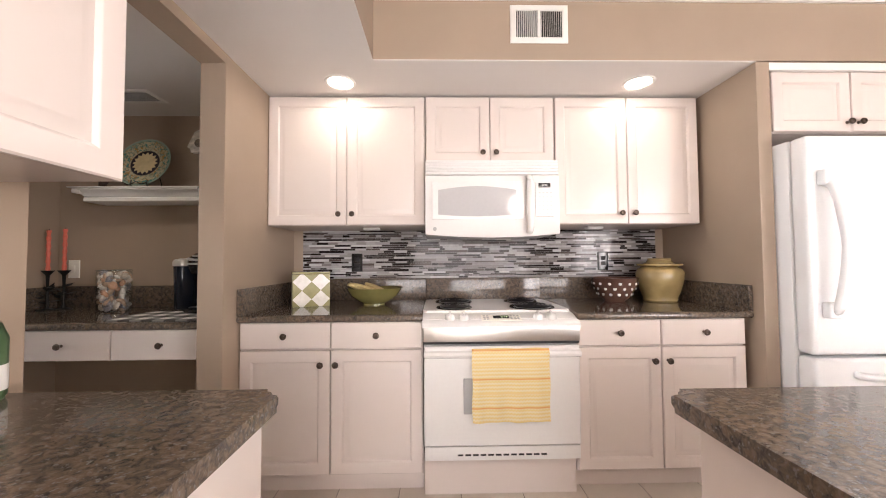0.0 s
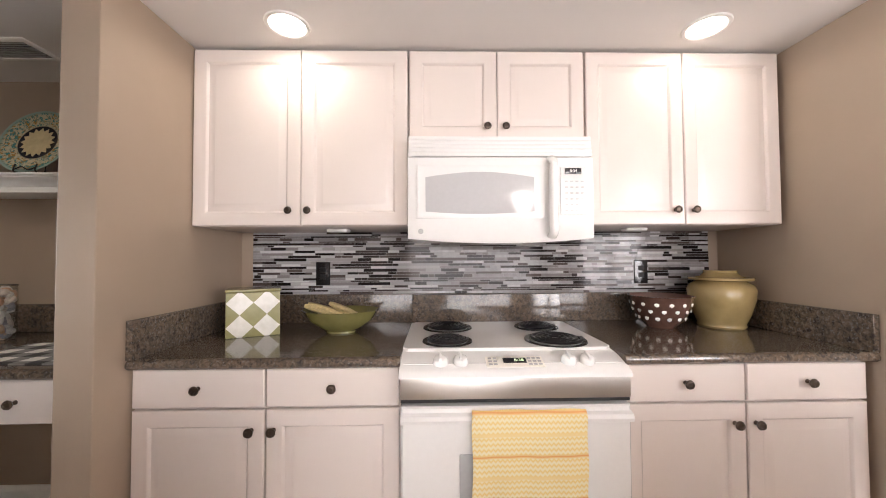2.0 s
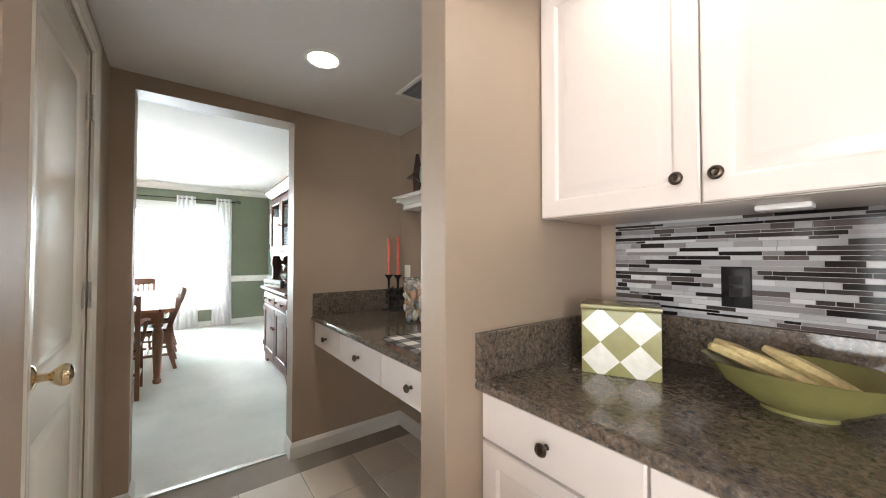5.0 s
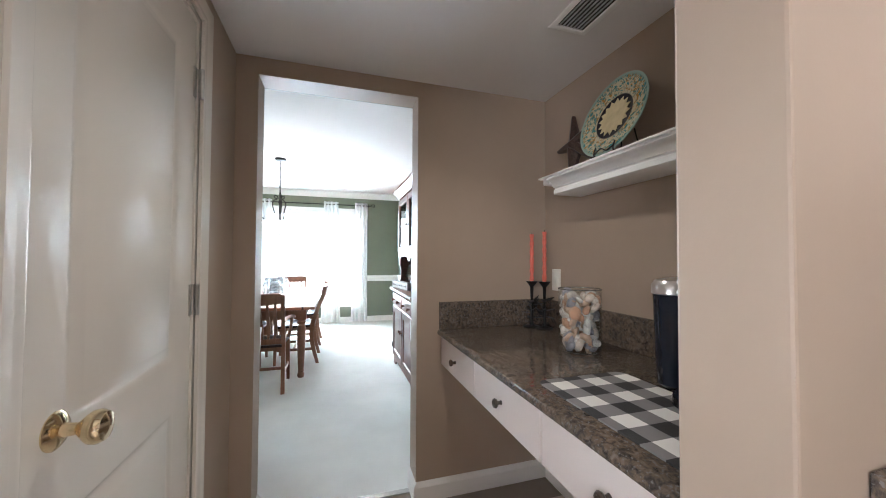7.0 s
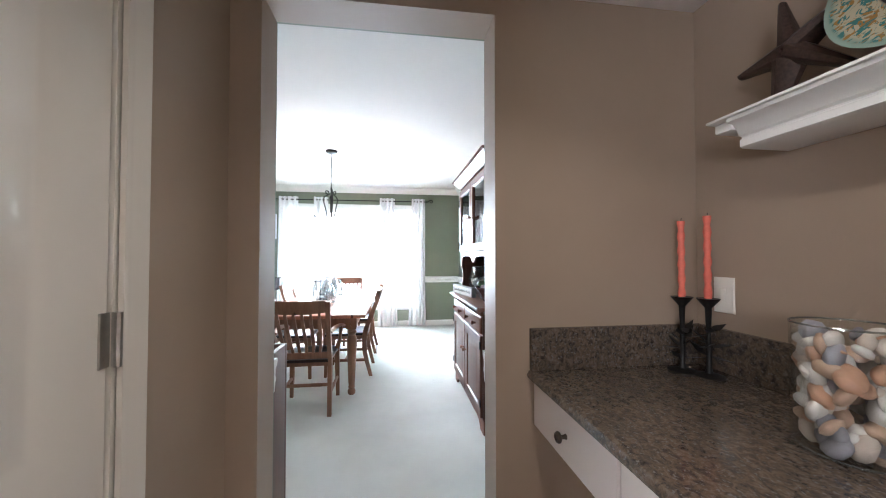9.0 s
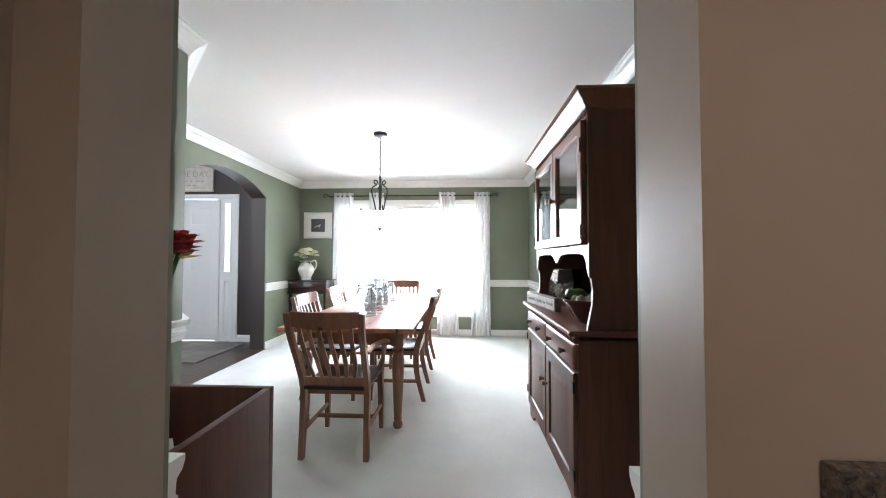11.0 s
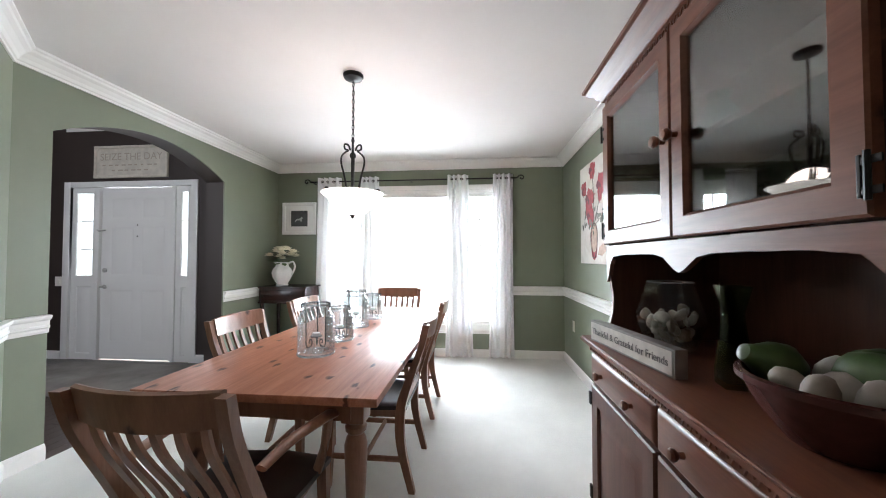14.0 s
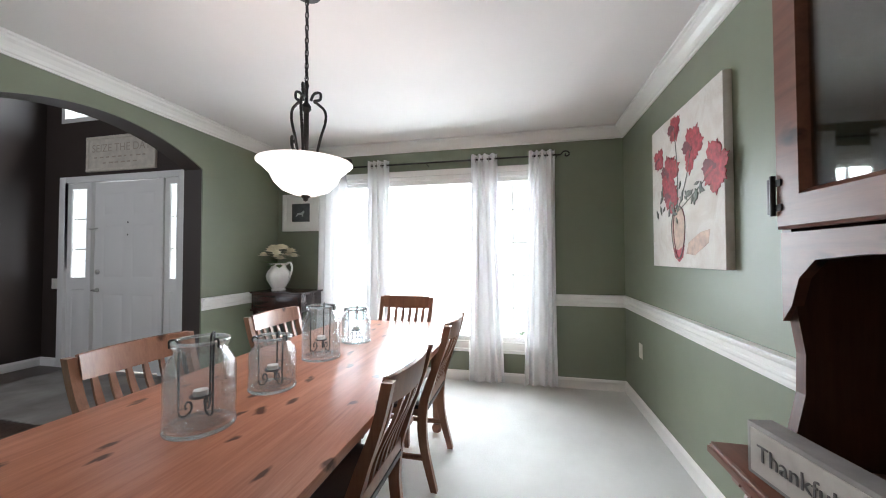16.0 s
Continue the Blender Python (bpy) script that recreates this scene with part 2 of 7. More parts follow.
MOSAIC = varied("glass_and_stone_mosaic", [(0.016, 0.013, 0.013), (0.40, 0.39, 0.40), (0.10, 0.08, 0.075), (0.48, 0.47, 0.48), (0.025, 0.02, 0.02), (0.26, 0.24, 0.24), (0.62, 0.61, 0.62), (0.05, 0.04, 0.038), (0.34, 0.32, 0.32)], 0.08, shine=0.17)
SHELLS = varied("sea_shells", [(0.60, 0.51, 0.43), (0.52, 0.30, 0.19), (0.68, 0.63, 0.57), (0.30, 0.29, 0.32), (0.56, 0.39, 0.28), (0.70, 0.67, 0.63)], 0.5, 0.4)
STONES = varied("pale_stones", [(0.38, 0.33, 0.27), (0.47, 0.43, 0.38), (0.32, 0.27, 0.22), (0.55, 0.51, 0.46)], 0.6, 0.3)
PANE = glassy("window_glass", (0.97, 0.99, 0.98), 0.08, most=0.6)
HGLASS = glassy("cabinet_glass", (0.70, 0.72, 0.70), 0.12, most=0.75)
JARGLASS = glassy("bubbled_jar_glass", (0.90, 0.92, 0.92), 0.14, 0.05, 1.0, 0.02, 0.42)
RIMGLASS = glassy("thick_rim_glass", (0.78, 0.82, 0.81), 0.26, 0.05, 0.3, 0.08, 0.7)
CLEAR = glassy("clear_glass", (0.97, 0.98, 0.97), 0.12, 0.02, haze=0.004, most=0.28)
GREENGLASS = glassy("olive_green_glass", (0.62, 0.68, 0.50), 0.02, 0.05, most=0.05)
LAMPON = emitter("lit_lamp_lens", (1.0, 0.88, 0.70), 14)
SHADE = emitter("lit_alabaster_glass", (1.0, 0.90, 0.80), 2.6)
LCD = emitter("green_display_digits", (0.35, 0.6, 0.15), 0.6)
IVORY = plain("ivory_plastic", (0.80, 0.77, 0.70), 0.35, vary=0.02)
CERAMW = plain("white_glazed_ceramic", (0.80, 0.79, 0.76), 0.15, coat=0.3, vary=0.03, strength=0.0)
OLIVE = plain("olive_glazed_ceramic", (0.22, 0.20, 0.07), 0.2, coat=0.3, vary=0.12, grain=14)
TANCER = plain("tan_glazed_ceramic", (0.36, 0.27, 0.12), 0.22, coat=0.3, vary=0.15, grain=12)
BROWNCER = plain("brown_glazed_ceramic", (0.13, 0.07, 0.055), 0.2, coat=0.3, vary=0.1)
REDCLAY = plain("dark_red_glazed_bowl", (0.085, 0.03, 0.026), 0.25, vary=0.2, grain=20)
CORAL = plain("coral_candle_wax", (0.72, 0.16, 0.11), 0.45, vary=0.1)
LEAFM = plain("green_leaf", (0.07, 0.14, 0.03), 0.5, vary=0.5, grain=30)
PETALW = plain("cream_petal", (0.82, 0.76, 0.58), 0.6, vary=0.08, grain=40)
PETALR = plain("red_petal", (0.45, 0.03, 0.02), 0.6, vary=0.3, grain=30)
GREYWOOD = plain("grey_painted_wood", (0.27, 0.255, 0.24), 0.6, vary=0.15, grain=25, strength=0.2)
BLACK = plain("black_rubber", (0.015, 0.015, 0.015), 0.6)
COIL = plain("black_burner_coil", (0.02, 0.02, 0.022), 0.35, metal=0.5)
DARKGLASS = plain("grey_microwave_window", (0.50, 0.50, 0.51), 0.09, coat=0.0, vary=0.02, strength=0.0)
LAWN = plain("lawn", (0.07, 0.12, 0.035), 0.9, grain=4, vary=0.4, strength=0.3)
WHITEP = plain("white_paint_flat", (0.82, 0.81, 0.79), 0.5, vary=0.02)
TANP = plain("tan_lettering", (0.42, 0.36, 0.29), 0.6, vary=0.05)

# ---- mesh tools ----
ORIGIN = {}


def thing(name, at, label, category, group="", kind=""):
    o = new(name)
    o.location = at
    o.empty_display_size = 0.05
    ORIGIN[o.name] = Vector(at)
    return tagged(o, label, category, group, kind)


def mesh_from(bm, name, mat, smooth=True, weld=True):
    if weld:
        bmesh.ops.remove_doubles(bm, verts=bm.verts, dist=0.00005)
    bmesh.ops.recalc_face_normals(bm, faces=bm.faces)
    me = bpy.data.meshes.new(name)
    bm.to_mesh(me)
    bm.free()
    me.materials.append(mat)
    if smooth:
        for q in me.polygons:
            q.use_smooth = True
        me.set_sharp_from_angle(angle=radians(38))
    return me


def part(name, bm, mat, parent, label="", smooth=True, weld=True):
    root = parent
    while root.parent:
        root = root.parent
    off = ORIGIN.get(root.name, Vector((0, 0, 0)))
    bmesh.ops.translate(bm, verts=bm.verts, vec=-off)
    o = new(name, mesh_from(bm, name, mat, smooth, weld))
    o.parent = parent
    return tagged(o, label)


def solo(name, bm, mat, label, category, at=None, kind="", group="", smooth=True, weld=True):
    """One mesh that is a thing or a piece of the setting."""
    at = Vector(at) if at else Vector((0, 0, 0))
    bmesh.ops.translate(bm, verts=bm.verts, vec=-at)
    o = new(name, mesh_from(bm, name, mat, smooth, weld))
    o.location = at
    ORIGIN[o.name] = at
    return tagged(o, label, category, group, kind)


def B(*boxes, bevel=0.0, bm=None, seg=2):
    """Boxes given as x0, x1, y0, y1, z0, z1, bevelled."""
    bm = bm or bmesh.new()
    for x0, x1, y0, y1, z0, z1 in boxes:
        r = bmesh.ops.create_cube(bm, size=1, matrix=Matrix.LocRotScale(((x0 + x1) / 2, (y0 + y1) / 2, (z0 + z1) / 2), None, (abs(x1 - x0), abs(y1 - y0), abs(z1 - z0))))
        if bevel:
            es = {e for v in r["verts"] for e in v.link_edges}
            bmesh.ops.bevel(bm, geom=list(es), offset=bevel, segments=seg, affect="EDGES", profile=0.6)
    return bm


def rings(bm, o, u, v, n, w, h, prof, cap=True):
    """Nested rectangles: (inset, out) rows, bridged; o is the lower corner, u and v span it, n points out."""
    o, u, v, n = Vector(o), Vector(u), Vector(v), Vector(n)
    last = None
    for ins, out in prof:
        c = [(ins, ins), (w - ins, ins), (w - ins, h - ins), (ins, h - ins)]
        vs = [bm.verts.new(o + u * a + v * b + n * out) for a, b in c]
        if last:
            for i in range(4):
                bm.faces.new((last[i], last[(i + 1) % 4], vs[(i + 1) % 4], vs[i]))
        last = vs
    if cap:
        bm.faces.new(last)
    return bm


RAISED = [(0, 0), (0, 0.016), (0.004, 0.02), (0.052, 0.02), (0.056, 0.017), (0.062, 0.010), (0.070, 0.010), (0.092, 0.018), (0.096, 0.0185)]
SLAB = [(0, 0), (0, 0.015), (0.004, 0.02)]


def lathe(prof, c=(0, 0, 0), seg=28, bm=None, squash=1.0, axis="z"):
    bm = bm or bmesh.new()
    c = Vector(c)
    rows = []
    for r, z in prof:
        ring = []
        for i in range(seg if r > 1e-5 else 1):
            a = 2 * math.pi * i / seg
            p = Vector((r * math.cos(a), r * math.sin(a) * squash, z))
            if axis == "y":
                p = Vector((p.x, -p.z, p.y))
            elif axis == "x":
                p = Vector((p.z, p.x, p.y))
            ring.append(bm.verts.new(c + p))
        rows.append(ring)
    for a, b in zip(rows, rows[1:]):
        k = max(len(a), len(b))
        for i in range(k):
            f = [a[i % len(a)], a[(i + 1) % len(a)], b[(i + 1) % len(b)], b[i % len(b)]]
            f = list(dict.fromkeys(f))
            if len(f) > 2:
                bm.faces.new(f)
    return bm


def tube(pts, r, seg=8, bm=None, closed=False, flat=1.0):
    bm = bm or bmesh.new()
    pts = [Vector(p) for p in pts]
    rows = []
    k = len(pts)
    up = Vector((0.13, 0.21, 0.97))
    for i, p in enumerate(pts):
        if closed:
            d = pts[(i + 1) % k] - pts[i - 1]
        else:
            d = pts[min(i + 1, k - 1)] - pts[max(i - 1, 0)]
        d.normalize()
        s = d.cross(up)
        if s.length < 0.05:
            s = d.cross(Vector((1, 0, 0)))
        s.normalize()
        w = s.cross(d)
        rr = r[i] if isinstance(r, (list, tuple)) else r
        rows.append([bm.verts.new(p + (s * math.cos(2 * math.pi * j / seg) + w * math.sin(2 * math.pi * j / seg) * flat) * rr) for j in range(seg)])
    pairs = list(zip(rows, rows[1:])) + ([(rows[-1], rows[0])] if closed else [])
    for a, b in pairs:
        for j in range(seg):
            bm.faces.new((a[j], a[(j + 1) % seg], b[(j + 1) % seg], b[j]))
    if not closed:
        bm.faces.new(rows[0])
        bm.faces.new(rows[-1])
    return bm


def curve(points, steps=8):
    """Smooth run through control points."""
    P = [Vector(p) for p in points]
    P = [P[0] * 2 - P[1]] + P + [P[-1] * 2 - P[-2]]
    res = []
    for i in range(1, len(P) - 2):
        a, b, c, d = P[i - 1:i + 3]
        for s in range(steps):
            t = s / steps
            res.append(0.5 * (2 * b + (c - a) * t + (2 * a - 5 * b + 4 * c - d) * t * t + (3 * b - a - 3 * c + d) * t ** 3))
    return res + [P[-2]]


def run(p0, p1, nrm, prof, bm=None, miter=(0, 0)):
    """A moulding from p0 to p1: prof rows are (out from the wall, height); miter lengthens the ends with the depth."""
    bm = bm or bmesh.new()
    p0, p1, nrm = Vector((*p0, 0)), Vector((*p1, 0)), Vector((*nrm, 0)).normalized()
    d = (p1 - p0).normalized()
    a = [bm.verts.new(p0 + nrm * o - d * o * miter[0] + Vector((0, 0, z))) for o, z in prof]
    b = [bm.verts.new(p1 + nrm * o + d * o * miter[1] + Vector((0, 0, z))) for o, z in prof]
    for i in range(len(prof)):
        j = (i + 1) % len(prof)
        bm.faces.new((a[i], a[j], b[j], b[i]))
    bm.faces.new(a)
    bm.faces.new(b)
    return bm


def outline(pts, o, u, v, n, depth, bm=None):
    """A flat shape with thickness."""
    bm = bm or bmesh.new()
    o, u, v, n = Vector(o), Vector(u), Vector(v), Vector(n)
    a = [bm.verts.new(o + u * x + v * y) for x, y in pts]
    b = [bm.verts.new(o + u * x + v * y + n * depth) for x, y in pts]
    k = len(pts)
    bm.faces.new(a)
    bm.faces.new(b)
    for i in range(k):
        bm.faces.new((a[i], a[(i + 1) % k], b[(i + 1) % k], b[i]))
    return bm


def blob(c, r, bm, sub=1, squash=(1, 1, 1), rough=0.25):
    m = Matrix.LocRotScale(c, Euler((random.random() * 6, random.random() * 6, random.random() * 6)), Vector(squash) * r)
    for v in bmesh.ops.create_icosphere(bm, subdivisions=sub, radius=1, matrix=m)["verts"]:
        v.co += (v.co - Vector(c)) * random.uniform(-rough, rough)
    return bm


def text(name, words, m, size, mat, parent, depth=0.001):
    c = bpy.data.curves.new(name, "FONT")
    c.body, c.size, c.extrude, c.align_x, c.align_y = words, size, depth, "CENTER", "CENTER"
    c.materials.append(mat)
    o = new(name, c)
    root = parent
    while root.parent:
        root = root.parent
    o.parent = parent
    o.matrix_basis = Matrix.Translation(-ORIGIN.get(root.name, Vector((0, 0, 0)))) @ m
    return o


def smooth_ring(x0, x1, y0, y1, r, seg=5):
    pts = []
    for cx, cy, a0 in ((x1 - r, y1 - r, 0), (x0 + r, y1 - r, 90), (x0 + r, y0 + r, 180), (x1 - r, y0 + r, 270)):
        for i in range(seg + 1):
            a = radians(a0 + 90 * i / seg)
            pts.append((cx + r * math.cos(a), cy + r * math.sin(a)))
    return pts

# ---- structure: kitchen and hall ----
X, Y, Z = Vector((1, 0, 0)), Vector((0, 1, 0)), Vector((0, 0, 1))


def setting(name, bm, mat, label, category="wall", smooth=False):
    return solo(name, bm, mat, label, category, kind="structure", smooth=smooth, weld=False)


setting("wall_kitchen_back", B((-1.17, 3.5, 2.62, 2.76, 0, 2.6)), TAUPE, "taupe painted wall behind the range")
setting("wall_pier", B((-1.12, -1.0, 1.812, 2.62, 0, 2.16), bevel=0.004), TAUPE, "taupe painted pier beside the worktop")
setting("wall_niche", B((1.595, 1.665, 1.862, 2.62, 0, 2.16), bevel=0.004), TAUPE, "taupe painted wall end beside the fridge")
setting("wall_kitchen_left", B((-1.12, -1.0, -3.4, 1.035, 0, 2.16), bevel=0.004), TAUPE, "taupe painted kitchen side wall")
setting("wall_header", B((-1.12, -1.0, 1.035, 1.812, 2.112, 2.18)), TAUPE, "taupe header over the hall opening")
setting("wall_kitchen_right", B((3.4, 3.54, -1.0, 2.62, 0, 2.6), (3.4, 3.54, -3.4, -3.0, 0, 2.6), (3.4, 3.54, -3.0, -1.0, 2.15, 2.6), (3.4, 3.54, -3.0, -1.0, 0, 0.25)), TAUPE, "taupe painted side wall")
setting("wall_kitchen_rear", B((-1.15, -0.6, -3.5, -3.36, 0, 2.6), (2.2, 3.5, -3.5, -3.36, 0, 2.6), (-0.6, 2.2, -3.5, -3.36, 2.15, 2.6)), TAUPE, "taupe painted rear kitchen wall round unseen added glazing")
setting("soffit_face", B((-1.0, 3.4, 1.862, 2.62, 2.165, 2.6), (-1.15, -0.318, -3.36, 1.862, 2.165, 2.6)), TAUPE, "taupe painted soffit face")
setting("ceiling_kitchen_low", B((-1.0, 1.6, 1.8625, 2.62, 2.16, 2.1645), (-1.0, -0.3185, -3.36, 1.8625, 2.16, 2.1645)), CEIL, "white lowered kitchen ceiling", "ceiling")
setting("ceiling_kitchen", B((-0.318, 3.4, -3.36, 1.862, 2.475, 2.6)), CEIL, "white kitchen ceiling", "ceiling")
setting("crown_kitchen", run((-0.318, 1.862), (3.4, 1.862), (0, -1), [(0, 2.462), (0.012, 2.462), (0.014, 2.4745), (0, 2.4745)]), TRIM, "thin white ceiling trim", "trim")
setting("fridge_recess_trim", B((1.665, 3.0, 1.866, 1.886, 2.12, 2.158)), TRIM, "white trim over the fridge cabinet", "trim")

setting("ceiling_hall", B((-2.56, -1.12, 0.957, 2.576, 2.178, 2.3), (-2.56, -1.12, 0.2, 0.957, 2.178, 2.3)), CEIL, "white hall ceiling", "ceiling")
setting("wall_alcove_back", B((-2.7, -1.12, 2.576, 2.72, 0, 2.3)), TAUPE, "taupe painted alcove wall")
D0, D1, DY = -2.13, -1.455, 0.957
setting("wall_hall_left", B((-2.56, D0 - 0.02, DY - 0.12, DY, 0, 2.178), (D1 + 0.02, -1.12, DY - 0.12, DY, 0, 2.178), (D0 - 0.02, D1 + 0.02, DY - 0.12, DY, 2.06, 2.178)), TAUPE, "taupe painted hall wall round the door")
setting("wall_hall_dining", B((-2.70, -2.56, 0.2, 1.05, 0, 2.5), (-2.70, -2.56, 1.807, 2.72, 0, 2.5), (-2.70, -2.56, 1.05, 1.807, 2.097, 2.5)), TAUPE, "taupe wall with an open doorway")
setting("wall_dining_east", B((-2.712, -2.70, -0.02, 1.048, 0, 2.5), (-2.712, -2.70, 1.809, 2.635, 0, 2.5), (-2.712, -2.70, 1.048, 1.809, 2.099, 2.5)), GREEN, "sage green wall round the doorway")

BASE = [(0, 0), (0.014, 0), (0.014, 0.075), (0.010, 0.085), (0.006, 0.095), (0, 0.1)]
RAIL = [(0, 0.785), (0.010, 0.785), (0.014, 0.80), (0.014, 0.812), (0.022, 0.822), (0.022, 0.832), (0.016, 0.838), (0.018, 0.862), (0.030, 0.872), (0.036, 0.885), (0.036, 0.896), (0, 0.898)]
CROWN = [(0, 2.395), (0.010, 2.395), (0.012, 2.408), (0.020, 2.414), (0.030, 2.432), (0.052, 2.455), (0.072, 2.468), (0.078, 2.480), (0.090, 2.486), (0.090, 2.4995), (0, 2.4995)]


def moulding(name, prof, runs, label):
    bm = bmesh.new()
    for p0, p1, nrm, mi in runs:
        run(p0, p1, nrm, prof, bm, mi)
    return setting(name, bm, TRIM, label, "trim")


moulding("baseboard_hall", BASE, [((-2.56, 1.807), (-2.56, 2.576), (1, 0), (0, -1)), ((-2.56, 2.576), (-1.12, 2.576), (0, -1), (-1, 0)), ((-2.56, 0.957), (-2.56, 1.05), (1, 0), (0, 0)),
          ((-2.70, 1.807), (-2.545, 1.807), (0, -1), (0, 0)), ((-2.70, 1.05), (-2.545, 1.05), (0, 1), (0, 0)), ((-2.56, DY), (-2.19, DY), (0, 1), (0, 0))], "white hall baseboard")

# ---- structure: dining room ----
DIAG0, DIAG1 = (-4.035, -0.02), (-5.08, -1.12)
setting("wall_dining_right", B((-7.95, -2.712, 2.635, 2.78, 0, 2.6)), GREEN, "sage green dining room wall")
WY0, WY1, WZ0, WZ1 = -0.46, 1.90, 0.33, 2.13
setting("wall_dining_window", B((-7.95, -7.8, -1.33, WY0, 0, 2.6), (-7.95, -7.8, WY1, 2.635, 0, 2.6), (-7.95, -7.8, WY0, WY1, 0, WZ0), (-7.95, -7.8, WY0, WY1, WZ1, 2.6)), GREEN, "sage green wall with a triple window")
setting("wall_dining_left", B((-4.035, -2.712, -0.16, -0.02, 0, 2.6)), GREEN, "sage green dining room wall")
bm = bmesh.new()
outline([(0, 0), (1.5172, 0), (1.5172, 2.6), (0, 2.6)], (*DIAG0, 0), (Vector((*DIAG1, 0)) - Vector((*DIAG0, 0))).normalized(), Z, -Vector((-0.725, 0.689, 0)), 0.14, bm)
setting("wall_dining_angled", bm, GREEN, "sage green angled wall")
AX0, AX1, AS, AR = -6.80, -5.28, 2.06, 0.215


def arch_wall(y0, y1, top):
    bm = bmesh.new()
    B((-7.8, AX0, y0, y1, 0, top), bm=bm)
    B((AX1, -5.06, y0, y1, 0, top), bm=bm)
    k = 20
    zs = [AS + AR * (1 - (2 * i / k - 1) ** 2) for i in range(k + 1)]
    xs = [AX0 + (AX1 - AX0) * i / k for i in range(k + 1)]
    rows = [[bm.verts.new((x, y, z)) for y, z in ((y0, zz), (y1, zz), (y1, top), (y0, top))] for x, zz in zip(xs, zs)]
    for a, b in zip(rows, rows[1:]):
        for i in range(4):
            bm.faces.new((a[i], a[(i + 1) % 4], b[(i + 1) % 4], b[i]))
    return bm


setting("wall_dining_arch", arch_wall(-1.135, -1.12, 2.6), GREEN, "sage green wall with an arched opening", smooth=True)
setting("wall_foyer_arch", arch_wall(-1.33, -1.136, 5.1), BROWN, "dark brown foyer wall with an arched opening", smooth=True)
setting("ceiling_dining", B((-7.95, -2.56, -1.13, 2.78, 2.5, 2.6)), CEIL, "white dining room ceiling", "ceiling")
moulding("crown_dining", CROWN, [((-7.8, -1.12), (-7.8, 2.635), (1, 0), (-1, -1)), ((-7.8, 2.635), (-2.712, 2.635), (0, -1), (-1, -1)), ((-7.8, -1.12), (-5.08, -1.12), (0, 1), (-1, -0.41)),
          (DIAG1, DIAG0, (-0.725, 0.689), (-0.41, 0.41)), ((-4.035, -0.02), (-2.712, -0.02), (0, 1), (0.41, -1)), ((-2.712, -0.02), (-2.712, 2.635), (-1, 0), (-1, -1))], "white crown moulding")
moulding("chair_rail", RAIL, [((-7.8, -1.12), (-7.8, WY0 - 0.02), (1, 0), (-1, 0)), ((-7.8, WY1 + 0.02), (-7.8, 2.635), (1, 0), (0, -1)), ((-7.8, 2.635), (-2.712, 2.635), (0, -1), (-1, -1)),
          ((-7.8, -1.12), (AX0, -1.12), (0, 1), (-1, 0)), ((AX1, -1.12), (-5.08, -1.12), (0, 1), (0, -0.41)), (DIAG1, DIAG0, (-0.725, 0.689), (-0.41, 0.41)),
          ((-4.035, -0.02), (-2.712, -0.02), (0, 1), (0.41, -1)), ((-2.712, 1.809), (-2.712, 2.635), (-1, 0), (0, -1)), ((-2.712, -0.02), (-2.712, 1.048), (-1, 0), (-1, 0))], "white moulded chair rail")
moulding("baseboard_dining", BASE, [((-7.8, -1.12), (-7.8, 2.635), (1, 0), (-1, -1)), ((-7.8, 2.635), (-2.712, 2.635), (0, -1), (-1, -1)), ((-7.8, -1.12), (AX0, -1.12), (0, 1), (-1, 0)),
          ((AX1, -1.12), (-5.08, -1.12), (0, 1), (0, -0.41)), (DIAG1, DIAG0, (-0.725, 0.689), (-0.41, 0.41)), ((-4.035, -0.02), (-2.712, -0.02), (0, 1), (0.41, -1)), ((-2.712, 1.809), (-2.712, 2.635), (-1, 0), (0, -1))], "white dining room baseboard")
bm = bmesh.new()
bmesh.ops.create_grid(bm, x_segments=60, y_segments=44, size=0.5, matrix=Matrix.LocRotScale((-5.23, 0.77, 0), None, (5.16, 3.85, 1)))
for v in bm.verts:
    v.co.z += 0.003 * noise.noise(v.co * 1.3)
setting("floor_dining", bm, CARPET, "off-white cut-pile carpet", "carpet", True)
setting("floor_base", B((-8.0, 3.6, -4.1, 2.8, -0.25, -0.012)), GROUT, "concrete floor slab under the finishes", "floor")
setting("threshold", B((-2.675, -2.64, 1.05, 1.807, -0.01, 0.004), bevel=0.002), NICKEL, "metal carpet edge strip in the doorway", "trim")

# ---- structure: foyer ----
FX = -7.22
DF0, DF1 = -3.10, -2.13
setting("wall_foyer_front", B((FX - 0.14, FX, -3.99, -3.59, 0, 5.1), (FX - 0.14, FX, -1.78, -1.33, 0, 5.1), (FX - 0.14, FX, -3.59, -1.78, 2.2, 2.84), (FX - 0.14, FX, -3.59, -1.78, 3.75, 5.1)), BROWN, "dark brown wall round the front door")
setting("wall_foyer_left", B((FX, -2.9, -3.99, -3.85, 0, 5.1)), BROWN, "dark brown foyer wall")
# unseen opening, cut to let the added fill lamp into the foyer
setting("wall_foyer_back", B((-3.04, -2.9, -3.85, -3.5, 0, 5.1), (-3.04, -2.9, -1.5, -0.02, 0, 5.1), (-3.04, -2.9, -3.5, -1.5, 0, 0.8), (-3.04, -2.9, -3.5, -1.5, 3.6, 5.1)), BROWN, "dark brown foyer wall")
setting("ceiling_foyer", B((FX - 0.14, -2.9, -3.99, -1.136, 5.1, 5.2)), CEIL, "white foyer ceiling", "ceiling")
